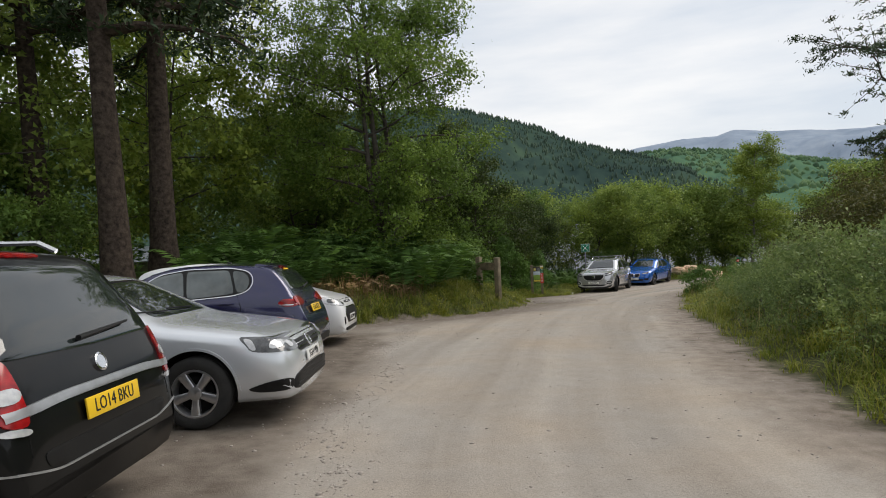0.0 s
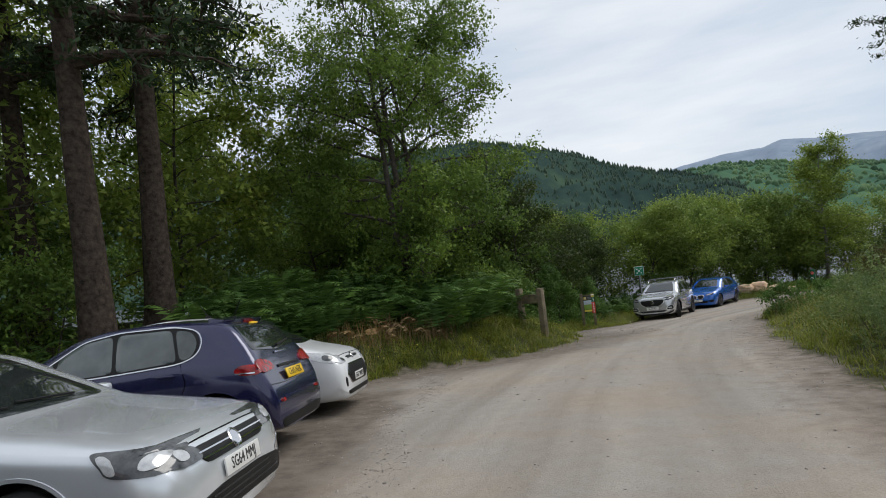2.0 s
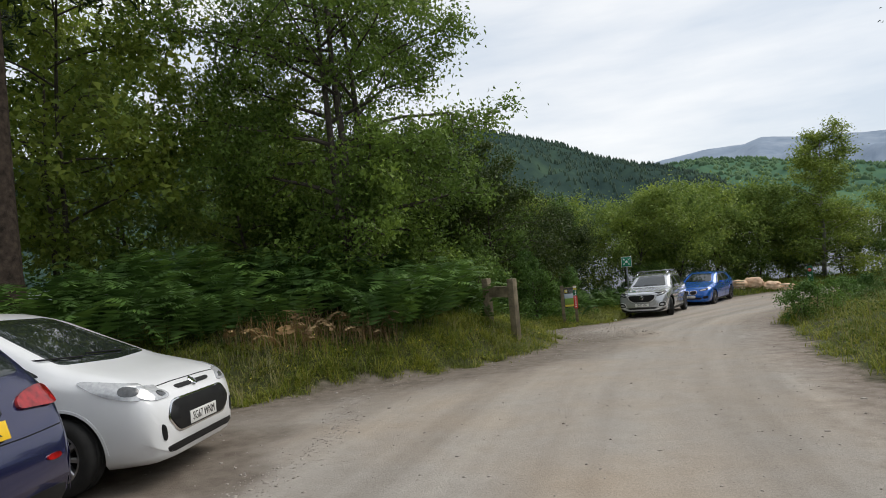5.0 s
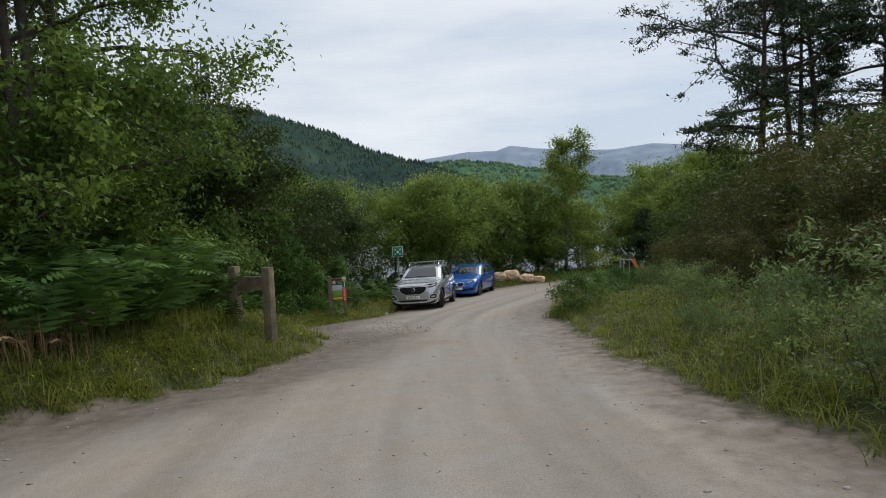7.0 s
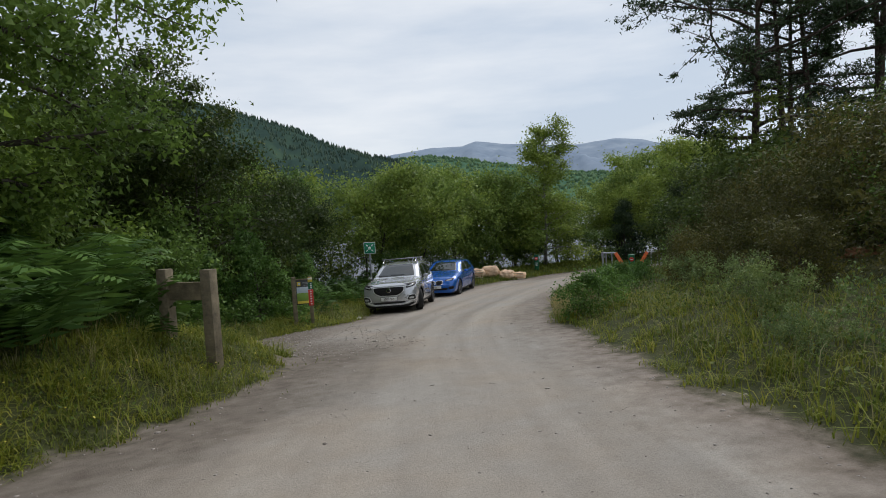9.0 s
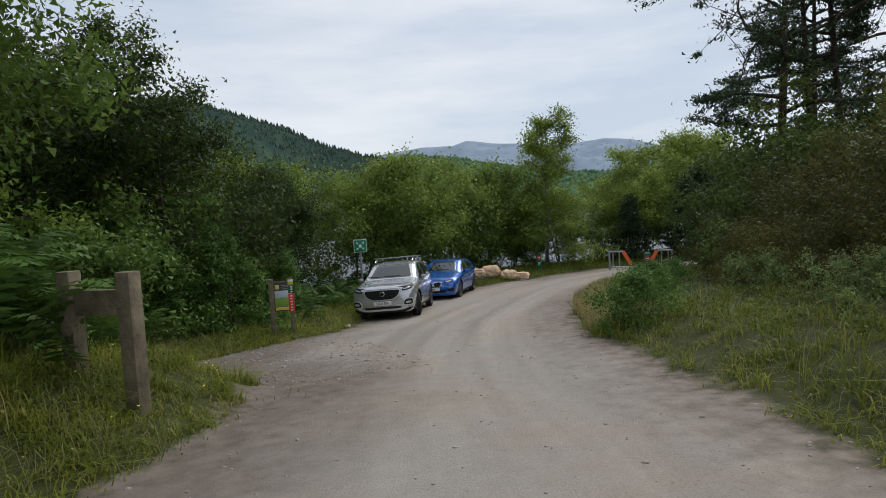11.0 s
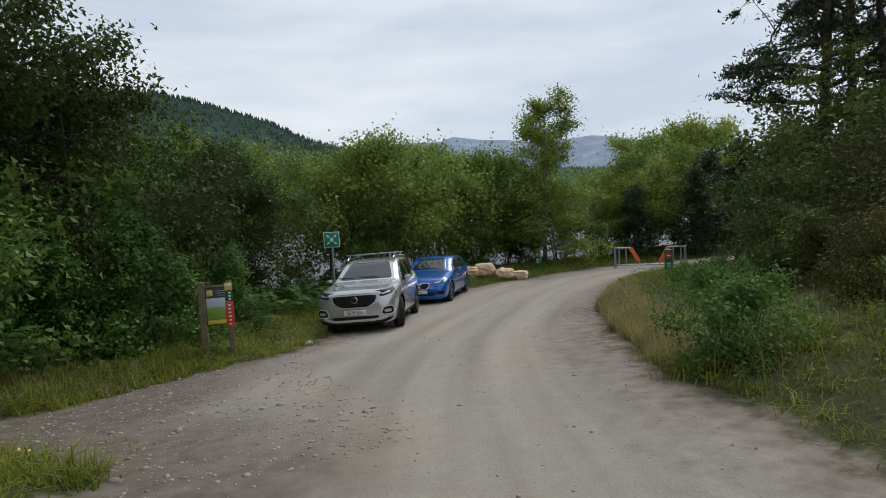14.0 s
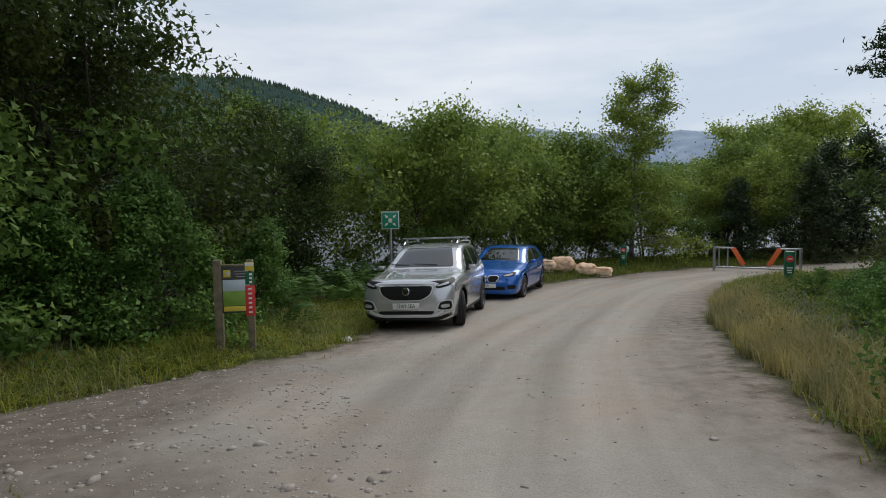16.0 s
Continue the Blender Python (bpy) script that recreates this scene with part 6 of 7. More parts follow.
# notice board and its marker post
board = thing("notice_board", "notice board with a green map panel on a timber post", "notice board")
bx, by = 4.1, 27.55
b0 = gz(bx, by)
board.matrix_basis = Matrix.Translation((bx, by, b0)) @ Matrix.Rotation(radians(-8), 4, "Z")
ztop = -0.63 - b0
slab("post", 0.12, 0.11, ztop + 0.3, (0, 0, -0.3), MAT_WOODPOST, board, 0.01)
MAT_DARKWOOD = surface("dark_panel", (0.035, 0.04, 0.04), (0.06, 0.065, 0.06), 8, 0.6)
MAT_MAPGREEN = surface("map_green", (0.17, 0.3, 0.04), (0.24, 0.38, 0.07), 7, 0.5)
MAT_MAPSKY = surface("map_sky", (0.42, 0.52, 0.62), (0.6, 0.66, 0.7), 5, 0.5)
pan = slab("panel", 0.43, 0.03, 0.7, (0.27, -0.02, ztop - 0.8), MAT_DARKWOOD, board, 0.004)
slab("frame_top", 0.45, 0.05, 0.03, (0.27, -0.02, ztop - 0.1), MAT_WOODPOST, board, 0.004)
for nm, w, h, x, z, m in (("sky_picture", 0.39, 0.17, 0, 0.33, MAT_MAPSKY), ("map_picture", 0.39, 0.22, 0, 0.11, MAT_MAPGREEN), ("yellow_strip", 0.34, 0.075, -0.02, 0.025, MAT_YELLOW), ("emblem", 0.1, 0.11, -0.13, 0.54, MAT_YELLOW), ("emblem_core", 0.05, 0.05, -0.12, 0.57, MAT_MAPSKY)):
    slab(nm, w, 0.006, h, (x, -0.018 - (0.004 if nm == "emblem_core" else 0), z), m, pan, 0.001)
for i in range(3):
    slab("text_bar", 0.2 - 0.03 * i, 0.005, 0.012, (0.07, -0.0175, 0.62 - 0.04 * i), MAT_GALV, pan, 0.001)
marker = thing("marker_post", "timber marker post with a red and green sign strip", "post")
mx, my = 4.56, 27.5
m0 = gz(mx, my)
marker.matrix_basis = Matrix.Translation((mx, my, m0)) @ Matrix.Rotation(radians(-8), 4, "Z")
mt = -0.64 - m0
slab("post", 0.1, 0.09, mt + 0.3, (0, 0, -0.3), MAT_WOODPOST, marker, 0.01)
slab("sign_top", 0.13, 0.008, 0.13, (0.0, -0.052, mt - 0.16), MAT_YELLOW, marker, 0.002)
slab("sign_top_white", 0.12, 0.004, 0.05, (0.0, -0.058, mt - 0.09), MAT_WHITE, marker, 0.001)
green_strip = slab("green_strip", 0.13, 0.008, 0.19, (0.0, -0.052, mt - 0.37), MAT_GREENBIN, marker, 0.002)
for i in range(3):
    slab("symbol", 0.04, 0.003, 0.035, (0.015, -0.006, 0.02 + 0.06 * i), MAT_WHITE, green_strip, 0.001)
red_strip = slab("red_strip", 0.14, 0.008, 0.46, (0.0, -0.052, mt - 0.84), MAT_RED, marker, 0.002)
for i in range(6):
    slab("symbol", 0.05, 0.003, 0.028, (0.0, -0.006, 0.04 + 0.07 * i), MAT_WHITE, red_strip, 0.001)

# assembly point sign
sign = thing("assembly_sign", "green assembly point sign on a grey steel pole", "sign")
px, py = 8.15, 33.75
s0 = gz(px, py)
sign.matrix_basis = Matrix.Translation((px, py, s0)) @ Matrix.Rotation(radians(-14), 4, "Z")
st = -0.04 - s0
bm = bmesh.new()
rod(bm, (0, 0, -0.4), (0, 0, st - 0.04), 0.036, 14)
part("pole", bm, MAT_GALV, sign)
plate = slab("sign_plate", 0.47, 0.012, 0.47, (0, -0.045, st - 0.47), MAT_WHITE, sign, 0.004, label="white-edged sign plate")
face = slab("sign_face", 0.43, 0.006, 0.43, (0, -0.008, 0.02), MAT_GREENSIGN, plate, 0.001)
for a in (45, 135, 225, 315):
    bm = bmesh.new()
    m = Matrix.Translation((0.135 * math.cos(radians(a)) * 1.1, -0.013, 0.235 + 0.135 * math.sin(radians(a)) * 1.1)) @ Matrix.Rotation(radians(-a), 4, "Y")
    box(bm, 0.025, 0, 0, 0.06, 0.004, 0.028, 0, m)
    v = [bm.verts.new(m @ Vector(p)) for p in ((-0.05, -0.002, 0), (0.0, -0.002, 0.045), (0.0, -0.002, -0.045))]
    bm.faces.new(v)
    part("arrow", bm, MAT_WHITE, plate, smooth=False)
for dx, w, h in ((-0.035, 0.03, 0.1), (0.0, 0.034, 0.12), (0.035, 0.03, 0.1)):
    slab("symbol", w, 0.004, h, (dx, -0.013, 0.175), MAT_WHITE, plate, 0.001)

# barrier across the track
GL, GR = Vector((24.5, 39.8)), Vector((26.8, 37.35))
gdir = (GR - GL).normalized()
glen = (GR - GL).length
gate = thing("barrier_gate", "grey steel swing barrier with two orange warning boards", "gate")
g0 = min(gz(*GL), gz(*GR))
gate.matrix_basis = Matrix.Translation((GL.x, GL.y, g0)) @ Matrix.Rotation(math.atan2(gdir.y, gdir.x), 4, "Z")
for s, base in ((1, 0.0), (-1, glen)):
    for k, r in ((0.0, 0.06), (0.2, 0.035), (0.55, 0.035)):
        bm = bmesh.new()
        rod(bm, (base + s * k, 0, -0.4 if k == 0 else 0.12), (base + s * k, 0, 1.1 if k == 0 else 1.05), r, 12)
        part("post", bm, MAT_GALV, gate)
    bm = bmesh.new()
    rod(bm, (base, 0, 1.05), (base + s * 0.78, 0, 1.05), 0.035, 12)
    part("top_tube", bm, MAT_GALV, gate)
    bm = bmesh.new()
    rod(bm, (base + s * 0.78, 0, 1.05), (base + s * 1.23, 0, 0.2), 0.035, 12)
    part("brace", bm, MAT_GALV, gate)
    bm = bmesh.new()
    box(bm, 0, 0, 0, 0.2, 0.012, 0.85, 0.003, Matrix.Translation((base + s * 0.98, -0.05, 0.68)) @ Matrix.Rotation(s * math.atan2(-0.45, 0.8), 4, "Y"))
    part("warning_board", bm, MAT_ORANGE, gate, "orange reflective warning board")
bm = bmesh.new()
rod(bm, (0.1, 0, 0.17), (glen - 0.1, 0, 0.17), 0.04, 12)
part("bottom_tube", bm, MAT_GALV, gate)


def bollard(x, y, h):
    """A green waymark bollard with a round no-entry disc."""
    b = thing("bollard", "green marker bollard with a round red no-entry disc", "bollard", "bollards at the bend")
    b.matrix_basis = Matrix.Translation((x, y, gz(x, y))) @ Matrix.Rotation(radians(-40), 4, "Z")
    bm = bmesh.new()
    box(bm, 0, 0, h / 2 - 0.1, 0.26, 0.2, h + 0.2, 0.03)
    part("body", bm, MAT_GREENBIN, b)
    bm = lathe([(0.0, 0.012), (0.095, 0.012), (0.1, 0.0)], 24)
    bmesh.ops.transform(bm, matrix=Matrix.Translation((0, -0.102, h - 0.22)) @ Matrix.Rotation(radians(180), 4, "Z"), verts=bm.verts)
    part("disc", bm, MAT_RED, b, "red no-entry disc")
    slab("disc_bar", 0.12, 0.006, 0.03, (0, -0.118, h - 0.235), MAT_WHITE, b, 0.001)
    for i in range(3):
        slab("text_bar", 0.15 - 0.02 * i, 0.005, 0.03, (0, -0.104, h - 0.5 - 0.07 * i), MAT_WHITE, b, 0.001)


bollard(19.6, 31.5, 0.9)
bollard(20.6, 41.1, 1.0)


# sacks and slatted bundles dumped at the edge of the bend
def sack(x, y, sx, sy, sz, turn, seed, label, mat, slats=0):
    s = thing("sack", label, "sack", "sacks at the bend")
    s.matrix_basis = Matrix.Translation((x, y, gz(x, y) - 0.02)) @ Matrix.Rotation(radians(turn), 4, "Z")
    bm = bmesh.new()
    bmesh.ops.create_icosphere(bm, subdivisions=4, radius=1.0)
    for v in bm.verts:
        c = v.co.copy()
        k = 1.0 / max(0.2, (abs(c.x) ** 3 + abs(c.y) ** 3 + abs(c.z) ** 3) ** (1 / 3))
        c = c * k
        w = noise.noise(c * 2.1 + Vector((seed * 7, 0, 0))) * 0.2 + noise.noise(c * 5.0 + Vector((seed, 3, 0))) * 0.07
        c *= 1 + w
        v.co = (c.x * sx / 2, c.y * sy / 2, max(0.0, (c.z * 0.5 + 0.5)) * sz)
    part("bag", bm, mat, s)
    for i in range(slats):
        bm = bmesh.new()
        box(bm, 0, -sy / 2 - 0.02, 0.06 + i * (sz - 0.1) / max(1, slats - 1), sx * 0.85, 0.03, 0.05, 0.006)
        part("slat", bm, MAT_SACKLIGHT, s, "pale wooden slat")


sack(15.7, 39.3, 0.8, 0.7, 0.5, -35, 1, "peach woven bulk sack against a slatted crate", MAT_SACK, 4)
sack(16.5, 39.3, 0.9, 0.8, 0.62, -20, 2, "full peach woven sack heaped on the verge", MAT_SACK)
sack(17.2, 38.75, 0.8, 0.7, 0.5, -30, 3, "slumped peach woven sack on the verge", MAT_SACK)
sack(17.85, 38.5, 0.7, 0.6, 0.4, -45, 4, "pale woven sack beside a slatted crate", MAT_SACK, 3)
sack(15.1, 39.7, 0.6, 0.55, 0.42, 10, 5, "small pale sack on the grass", MAT_SACKLIGHT)

# bare orange earth showing on the bank
MAT_EARTH = surface("orange_earth", (0.1, 0.052, 0.025), (0.24, 0.12, 0.06), 5, 0.95, bump_s=0.8, bump_scale=18, spec=0.1)
for ex, ey, size, turn in ((12.5, 19.0, 0.8, 35), (11.9, 16.6, 0.5, 50)):
    scar = thing("earth_scar", "bare orange earth slumped on the bank", "earth", "earth scars on the bank")
    scar.matrix_basis = Matrix.Translation((ex, ey, gz(ex, ey) - 0.1)) @ Matrix.Rotation(radians(turn), 4, "Z")
    bm = bmesh.new()
    bmesh.ops.create_icosphere(bm, subdivisions=4, radius=1.0)
    for v in bm.verts:
        w = 1 + 0.35 * noise.noise(v.co * 1.8 + Vector((ex, 0, 0))) + 0.12 * noise.noise(v.co * 6)
        v.co = (v.co.x * 0.5 * w * size, v.co.y * 1.1 * w * size, max(-0.1, v.co.z) * 0.38 * w * size)
    part("soil", bm, MAT_EARTH, scar)

# crumpled paper on the grass edge
litter = thing("paper_litter", "crumpled white paper on the grass edge", "litter")
litter.matrix_basis = Matrix.Translation((6.1, 28.25, gz(6.1, 28.25) + 0.02))
bm = bmesh.new()
bmesh.ops.create_icosphere(bm, subdivisions=3, radius=0.09)
for v in bm.verts:
    v.co *= 1 + 0.6 * noise.noise(v.co * 22)
    v.co.z *= 0.6
part("paper", bm, MAT_WHITE, litter, smooth=False)


# ---- ground plants and stones ----
def scatter(rng, n, x0, x1, y0, y1, keep):
    pts = np.stack([rng.uniform(x0, x1, n), rng.uniform(y0, y1, n)], 1)
    d, right = outside_of_track(pts[:, 0], pts[:, 1])
    ok = keep(pts[:, 0], pts[:, 1], d, right, rng.uniform(0, 1, n))
    pts = pts[ok]
    return np.column_stack([pts, ground_z(pts[:, 0], pts[:, 1])])


def grass(name, label, mat, seed, base, height, width=0.012, bend=0.5):
    """Bent tapering blades, one mesh: two quads a blade folded to a point."""
    rng = np.random.default_rng(seed)
    n = len(base)
    az = rng.uniform(0, 2 * np.pi, n)
    out = np.stack([np.cos(az), np.sin(az), np.zeros(n)], 1)
    side = np.stack([-np.sin(az), np.cos(az), np.zeros(n)], 1)
    h = (height * rng.uniform(0.45, 1.25, n))[:, None]
    w = width * rng.uniform(0.7, 1.4, (n, 1))
    b = bend * rng.uniform(0.3, 1.2, (n, 1))
    up = np.array([[0, 0, 1.0]])
    base = base - up * 0.02
    p1 = base + up * h * 0.55 + out * h * b * 0.25
    p2 = base + up * h * (1 - 0.25 * b) + out * h * b * 0.8
    v = np.stack([base - side * w, base + side * w, p1 + side * w * 0.7, p1 - side * w * 0.7, p2 + side * w * 0.12, p2 - side * w * 0.12], 1).reshape(-1, 3)
    o = np.arange(n)[:, None] * 6
    f = np.concatenate([o + np.array([[0, 1, 2, 3]]), o + np.array([[3, 2, 4, 5]])], 0)
    return tagged(part(name, mesh_from(name, v, f), mat, None, smooth=False), label, "grass", kind="stuff")


rng = np.random.default_rng(77)
patchy = lambda x, y: np.sin(1.3 * x + 0.5) * np.sin(1.1 * y) + 0.6 * np.sin(2.9 * x - 1.7 * y)


def tufts(centres, blades, radius, seed):
    """Blade feet gathered round tuft centres, and a height factor that each tuft's blades share."""
    rg = np.random.default_rng(seed)
    n = len(centres)
    xy = np.repeat(centres[:, :2], blades, axis=0) + rg.normal(0, radius, (n * blades, 2))
    tall = np.repeat(rg.lognormal(0, 0.3, n), blades)
    return np.column_stack([xy, ground_z(xy[:, 0], xy[:, 1])]), tall


def verge(side, n, x0, x1, y0, y1, out, fall, thin=None):
    return scatter(rng, n, x0, x1, y0, y1, lambda x, y, d, r, u: (r == side) & (d + edge_wander(x, y, r) > 0.0) & (d < out) & (u < np.exp(-fall * np.maximum(d - 0.8, 0)) * (1 if thin is None else thin(x, y))))


left_c = verge(False, 22000, -7, 9, 12.5, 34, 3.4, 0.3)
left_v, left_h = tufts(left_c, 13, 0.07, 51)
grass("grass", "rough green verge grass in leaning tufts", MAT_GRASS, 1, left_v, left_h * (0.17 + 0.055 * patchy(left_v[:, 0], left_v[:, 1])), 0.006, 1.9)
moss_v, moss_h = tufts(verge(False, 9000, -7, 9, 12.5, 34, 1.3, 0.6), 10, 0.1, 52)
grass("grass", "short fine grass along the verge's edge", MAT_GRASS, 7, moss_v, moss_h * 0.07, 0.006, 1.0)
dry_v, dry_h = tufts(verge(False, 5200, -6, 8, 13, 31, 2.8, 0.2, lambda x, y: np.clip(0.3 + 0.6 * np.sin(1.1 * x + 0.7 * y), 0, 1)), 9, 0.06, 53)
grass("dry_grass", "straw-coloured seed grass among the green", MAT_STRAW, 2, dry_v, dry_h * 0.3, 0.003, 0.9)
right_c = verge(True, 30000, 2.5, 24, -2, 37, 4.0, 0.45, lambda x, y: np.where((y > 21) & (y < 29), 0.2, 1.0))
right_v, right_h = tufts(right_c, 12, 0.07, 54)
grass("grass", "long lush green grass along the bank", MAT_GRASS, 3, right_v, right_h * (0.19 + 0.06 * patchy(right_v[:, 0], right_v[:, 1])), 0.006, 1.5)
straw_v = scatter(rng, 60000, 4, 24, 2, 36, lambda x, y, d, r, u: r & (d > 0.2) & (d < np.where((y > 21.5) & (y < 28.5), 0.95, 2.4)) & (u < np.where((y > 21.5) & (y < 28.5), 0.9, 0.2)))
grass("dry_grass", "tall pale seed grass on the inside of the bend", MAT_STRAW, 4, straw_v, np.where((straw_v[:, 1] > 21.5) & (straw_v[:, 1] < 28.5), 0.4, 0.42), 0.0036, 0.7)
bend_v = scatter(rng, 70000, 8.5, 16, 20.5, 30, lambda x, y, d, r, u: r & (d + edge_wander(x, y, r) > 0.05) & (d < 0.8))
grass("dry_grass", "pale dry grass thick on the bend", MAT_STRAW, 21, bend_v[:9000], 0.36, 0.005, 0.7)
far_v = scatter(rng, 60000, 7, 32, 31, 46, lambda x, y, d, r, u: ~r & (d > 0.1) & (d < 4.5))
grass("grass", "green grass strip beyond the bend", MAT_GRASS, 5, far_v, 0.22, 0.014, 0.8)
tuft_v = scatter(rng, 9000, -1, 6, 17, 33, lambda x, y, d, r, u: ~r & (d < 0.15) & (d > -0.7) & (u < 0.5 + 0.5 * np.sin(5 * x + 3 * y)) & (np.sin(2.3 * x + 1.1) * np.sin(2.9 * y) > 0.35))
grass("grass", "low tufts creeping on to the gravel", MAT_GRASS, 6, tuft_v, 0.07, 0.007, 1.0)


def fronds(name, label, mat, seed, base, length, lift=0.75, pairs=13, stalk=0.006):
    """Arching bracken fronds: a tapering stalk with paired leaflets, in one mesh."""
    rng = np.random.default_rng(seed)
    vs, fs, o = [], [], 0
    for p in base:
        az = rng.uniform(0, 6.283)
        L = length * rng.uniform(0.6, 1.2)
        fwd = np.array([math.cos(az), math.sin(az), 0])
        lat = np.array([-math.sin(az), math.cos(az), 0])
        t = np.linspace(0, 1, pairs + 4)
        lf = lift * rng.uniform(0.75, 1.2)
        line = p + fwd * (L * 0.75 * t ** 1.3)[:, None] + np.array([0, 0, 1.0]) * (L * lf * np.sin(1.9 * t))[:, None]
        v, f = tube_arrays(line, stalk * (1.1 - t), 3)
        vs.append(v)
        fs.append(f + o)
        o += len(v)
        tt = t[4:]
        c = line[4:]
        k = L * 0.34 * (1 - (tt - 0.2)) ** 0.9 * np.minimum(1, (tt - 0.08) * 6)
        tan = np.gradient(line, axis=0)[4:]
        tan /= np.linalg.norm(tan, axis=1)[:, None]
        for s in (1, -1):
            tip = c + (lat * s)[None] * k[:, None] + tan * (k * 0.35)[:, None] - np.array([0, 0, 1.0]) * (k * rng.uniform(0.1, 0.45, len(k)))[:, None]
            w = (L / pairs * 0.42)
            m1 = c + (tip - c) * 0.4
            q = np.stack([c, m1 + tan * w, tip, m1 - tan * w], 1).reshape(-1, 3)
            vs.append(q)
            fs.append(np.arange(len(q)).reshape(-1, 4) + o)
            o += len(q)
    return tagged(part(name, mesh_from(name, np.concatenate(vs), np.concatenate(fs)), mat, None, smooth=False), label, "fern", kind="stuff")


fern_v = scatter(rng, 4200, -7, 2.2, 14.0, 23.5, lambda x, y, d, r, u: ~r & (d > 1.5 + 0.5 * np.sin(x * 1.7)) & (d < 6.0) & ~((x > 0.4) & (y < 21)))
fronds("bracken", "thick green bracken under the birch", MAT_FERN, 8, fern_v[:560], 1.4, 0.75, 18)
fern2_v = scatter(rng, 1500, -2.5, 1.3, 19.5, 26, lambda x, y, d, r, u: ~r & (d > 1.0) & (d < 6))
fronds("bracken", "green bracken behind the timber posts", MAT_FERN, 9, fern2_v[:260], 1.05)
fern3_v = scatter(rng, 1500, 5, 12, 29, 41, lambda x, y, d, r, u: ~r & (d > 0.8) & (d < 4.5))
fronds("bracken", "bracken beside the parked cars", MAT_FERN, 10, fern3_v[:250], 0.9)
fern4_v = scatter(rng, 1500, -14, -6.5, 6, 19, lambda x, y, d, r, u: ~r & (d > 1.0))
fronds("bracken", "bracken beneath the pines behind the parked cars", MAT_FERN, 13, fern4_v[:220], 1.0)
dead_v = scatter(rng, 3000, -3.6, -0.7, 15.8, 18.4, lambda x, y, d, r, u: ~r & (d > 0.9) & (d < 1.9))
fronds("dead_bracken", "collapsed brown dead bracken stalks", MAT_DEADFERN, 14, dead_v[:26], 0.6, 0.7, 6, 0.008)
grass("dead_bracken", "upright reddish stalks of dead bracken", MAT_DEADFERN, 18, dead_v[:420], 0.62, 0.0055, 0.55)


def stones(name, label, seed, base, size):
    """Loose stones of the track in one mesh, each an uneven half-buried lump."""
    rng = np.random.default_rng(seed)
    bm = bmesh.new()
    bmesh.ops.create_icosphere(bm, subdivisions=1, radius=1.0)
    bm.verts.ensure_lookup_table()
    unit = np.array([v.co[:] for v in bm.verts])
    tri = np.array([[v.index for v in f.verts] for f in bm.faces])
    bm.free()
    n = len(base)
    s = size * rng.lognormal(0, 0.45, (n, 1, 1)) * np.array([1.0, 0.8, 0.5]) * rng.uniform(0.7, 1.3, (n, 1, 3))
    a = rng.uniform(0, 6.28, n)
    v = unit[None] * s * rng.uniform(0.8, 1.2, (n, len(unit), 1))
    x = v[..., 0] * np.cos(a)[:, None] - v[..., 1] * np.sin(a)[:, None]
    y = v[..., 0] * np.sin(a)[:, None] + v[..., 1] * np.cos(a)[:, None]
    v = np.stack([x, y, v[..., 2]], -1) + base[:, None]
    f = (tri[None] + (np.arange(n) * len(unit))[:, None, None]).reshape(-1, 3)
    return tagged(part(name, mesh_from(name, v.reshape(-1, 3), f), MAT_STONE, None, smooth=False), label, "gravel", kind="stuff")


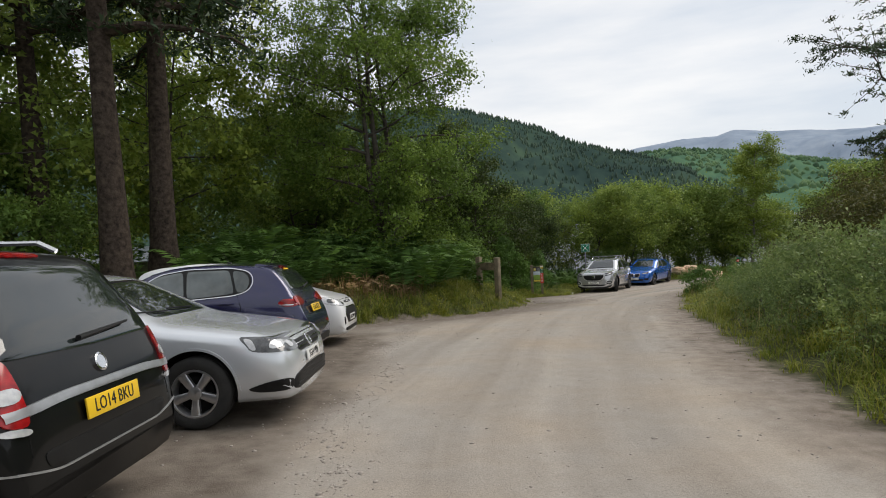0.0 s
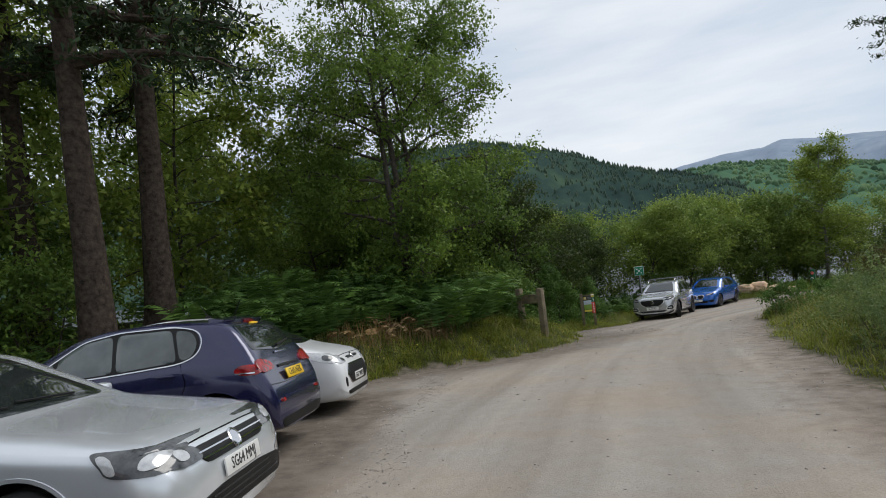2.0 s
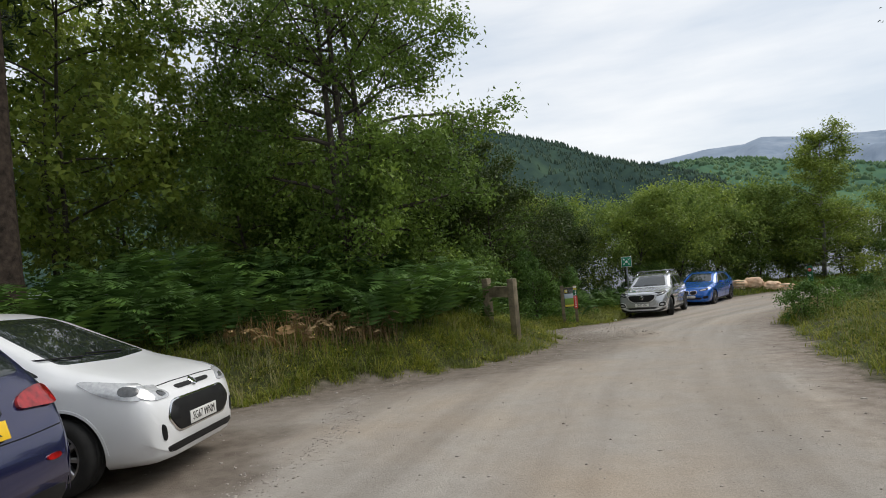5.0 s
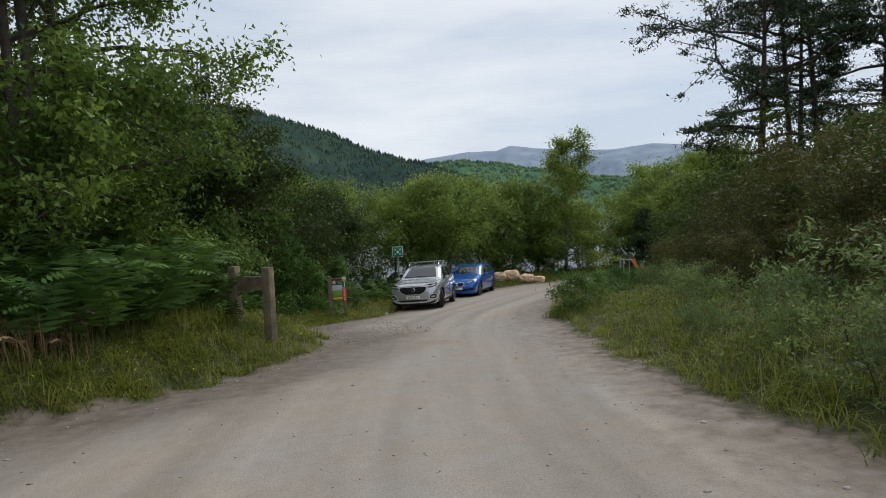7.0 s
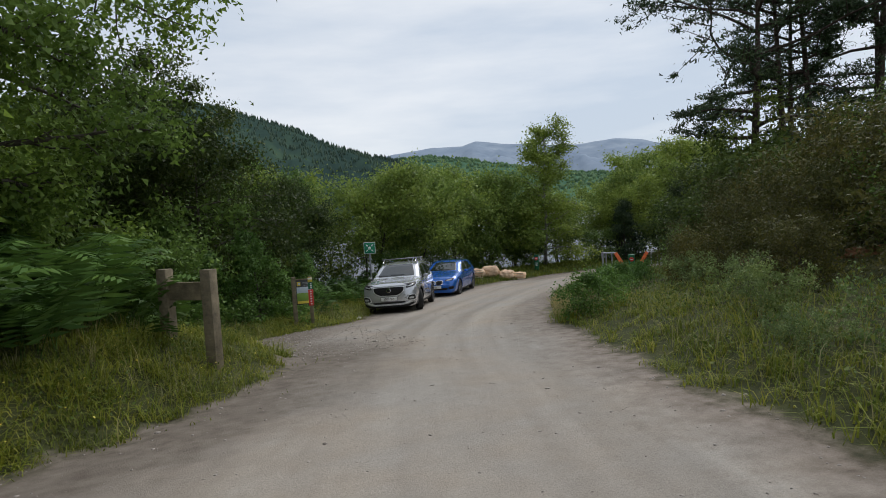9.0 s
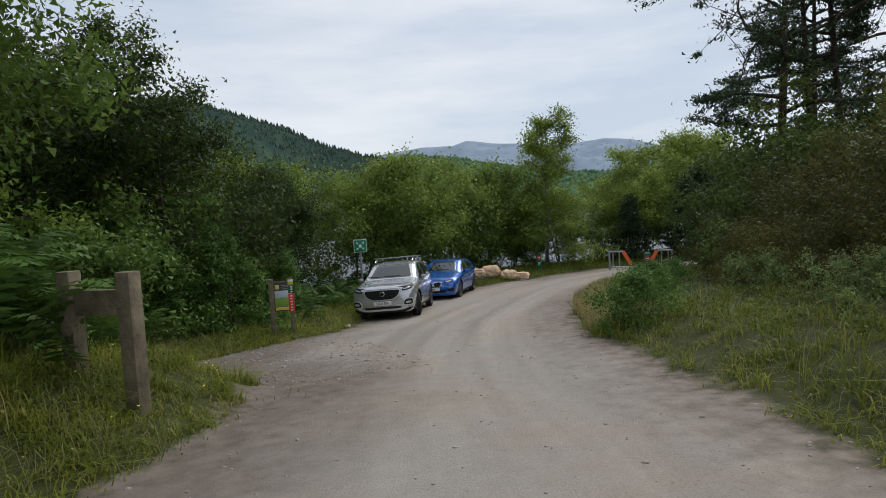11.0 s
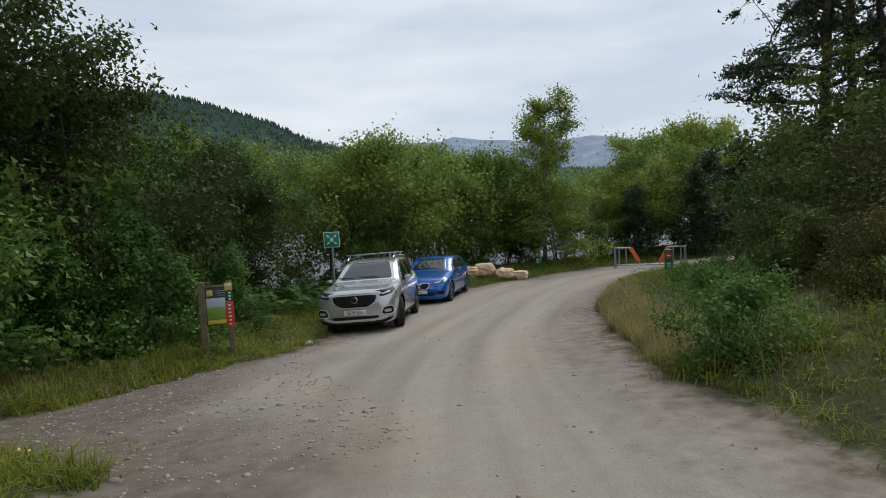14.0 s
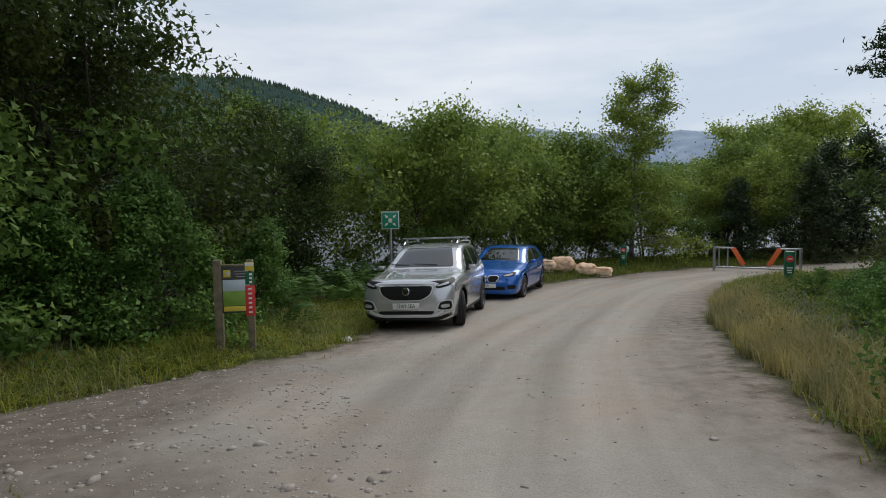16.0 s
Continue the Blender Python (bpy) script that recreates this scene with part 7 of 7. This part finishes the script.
rim_v = scatter(rng, 18000, -3, 12, 0, 31, lambda x, y, d, r, u: (d < 0.1) & (u < 0.5 * np.exp(1.6 * d)))
stones("gravel", "loose grey-brown stones along the rim of the track", 15, rim_v, 0.012)
mid_v = scatter(rng, 5200, -4, 13, 0, 31, lambda x, y, d, r, u: (d < -0.3))
stones("gravel", "scattered small stones on the track", 16, mid_v, 0.009)
patch_v = scatter(rng, 9000, 0.8, 5.5, 20.5, 26.5, lambda x, y, d, r, u: (d < 0.0) & (u < 0.45))
stones("gravel", "stony patch at the mouth of the path", 17, patch_v[:1800], 0.014)

line_v = scatter(rng, 16000, -1.7, -0.3, -2, 14.5, lambda x, y, d, r, u: u < np.exp(-((x + 0.95 + 0.12 * np.sin(1.4 * y)) / 0.22) ** 2))
stones("gravel", "line of grit and small stones along the car park's edge", 19, line_v[:3000], 0.009)

flower_v = scatter(rng, 900, -3, 3.2, 14.5, 22, lambda x, y, d, r, u: ~r & (d > 0.2) & (d < 1.8) & (u < 0.35))
fv, ff = leaf_quads(np.random.default_rng(31), flower_v + np.array([0, 0, 0.16]), 0.03, 0.028, 0.8)
tagged(part("flowers", mesh_from("flowers", fv, ff), MAT_YELLOW, None, smooth=False), "small yellow flowers dotted in the verge", "flower", kind="stuff")


def herbs(label, seed, base, spread_z, size):
    """Low leafy ground cover, one mesh of single leaves."""
    rg = np.random.default_rng(seed)
    at = base + np.column_stack([rg.normal(0, 0.05, (len(base), 2)), spread_z * rg.uniform(0.1, 1, len(base)) ** 1.3])
    v, f = leaf_quads(rg, at, size, size * 0.6, 0.55)
    tagged(part("herbs", mesh_from("herbs", v, f), MAT_HERB, None, smooth=False), label, "ground cover", kind="stuff")


herb_r = scatter(rng, 130000, 3, 20, 0, 32, lambda x, y, d, r, u: r & (d + edge_wander(x, y, r) > 0.3) & (d < 2.3) & (u < 0.8 * (np.sin(2.1 * x + 1.3 * y) * np.sin(1.7 * y - 0.9 * x) > -0.25)))
herbs("low leafy weeds on the bank beside the track", 41, herb_r[:30000], 0.34, 0.05)
herb_l = scatter(rng, 60000, -5, 7, 13, 31, lambda x, y, d, r, u: ~r & (d + edge_wander(x, y, r) > 0.3) & (d < 3.5) & (np.sin(2.4 * x + 1.1 * y) * np.sin(1.9 * y - 0.7 * x) > 0.0))
herbs("low leafy weeds in the verge grass", 42, herb_l[:14000], 0.2, 0.045)
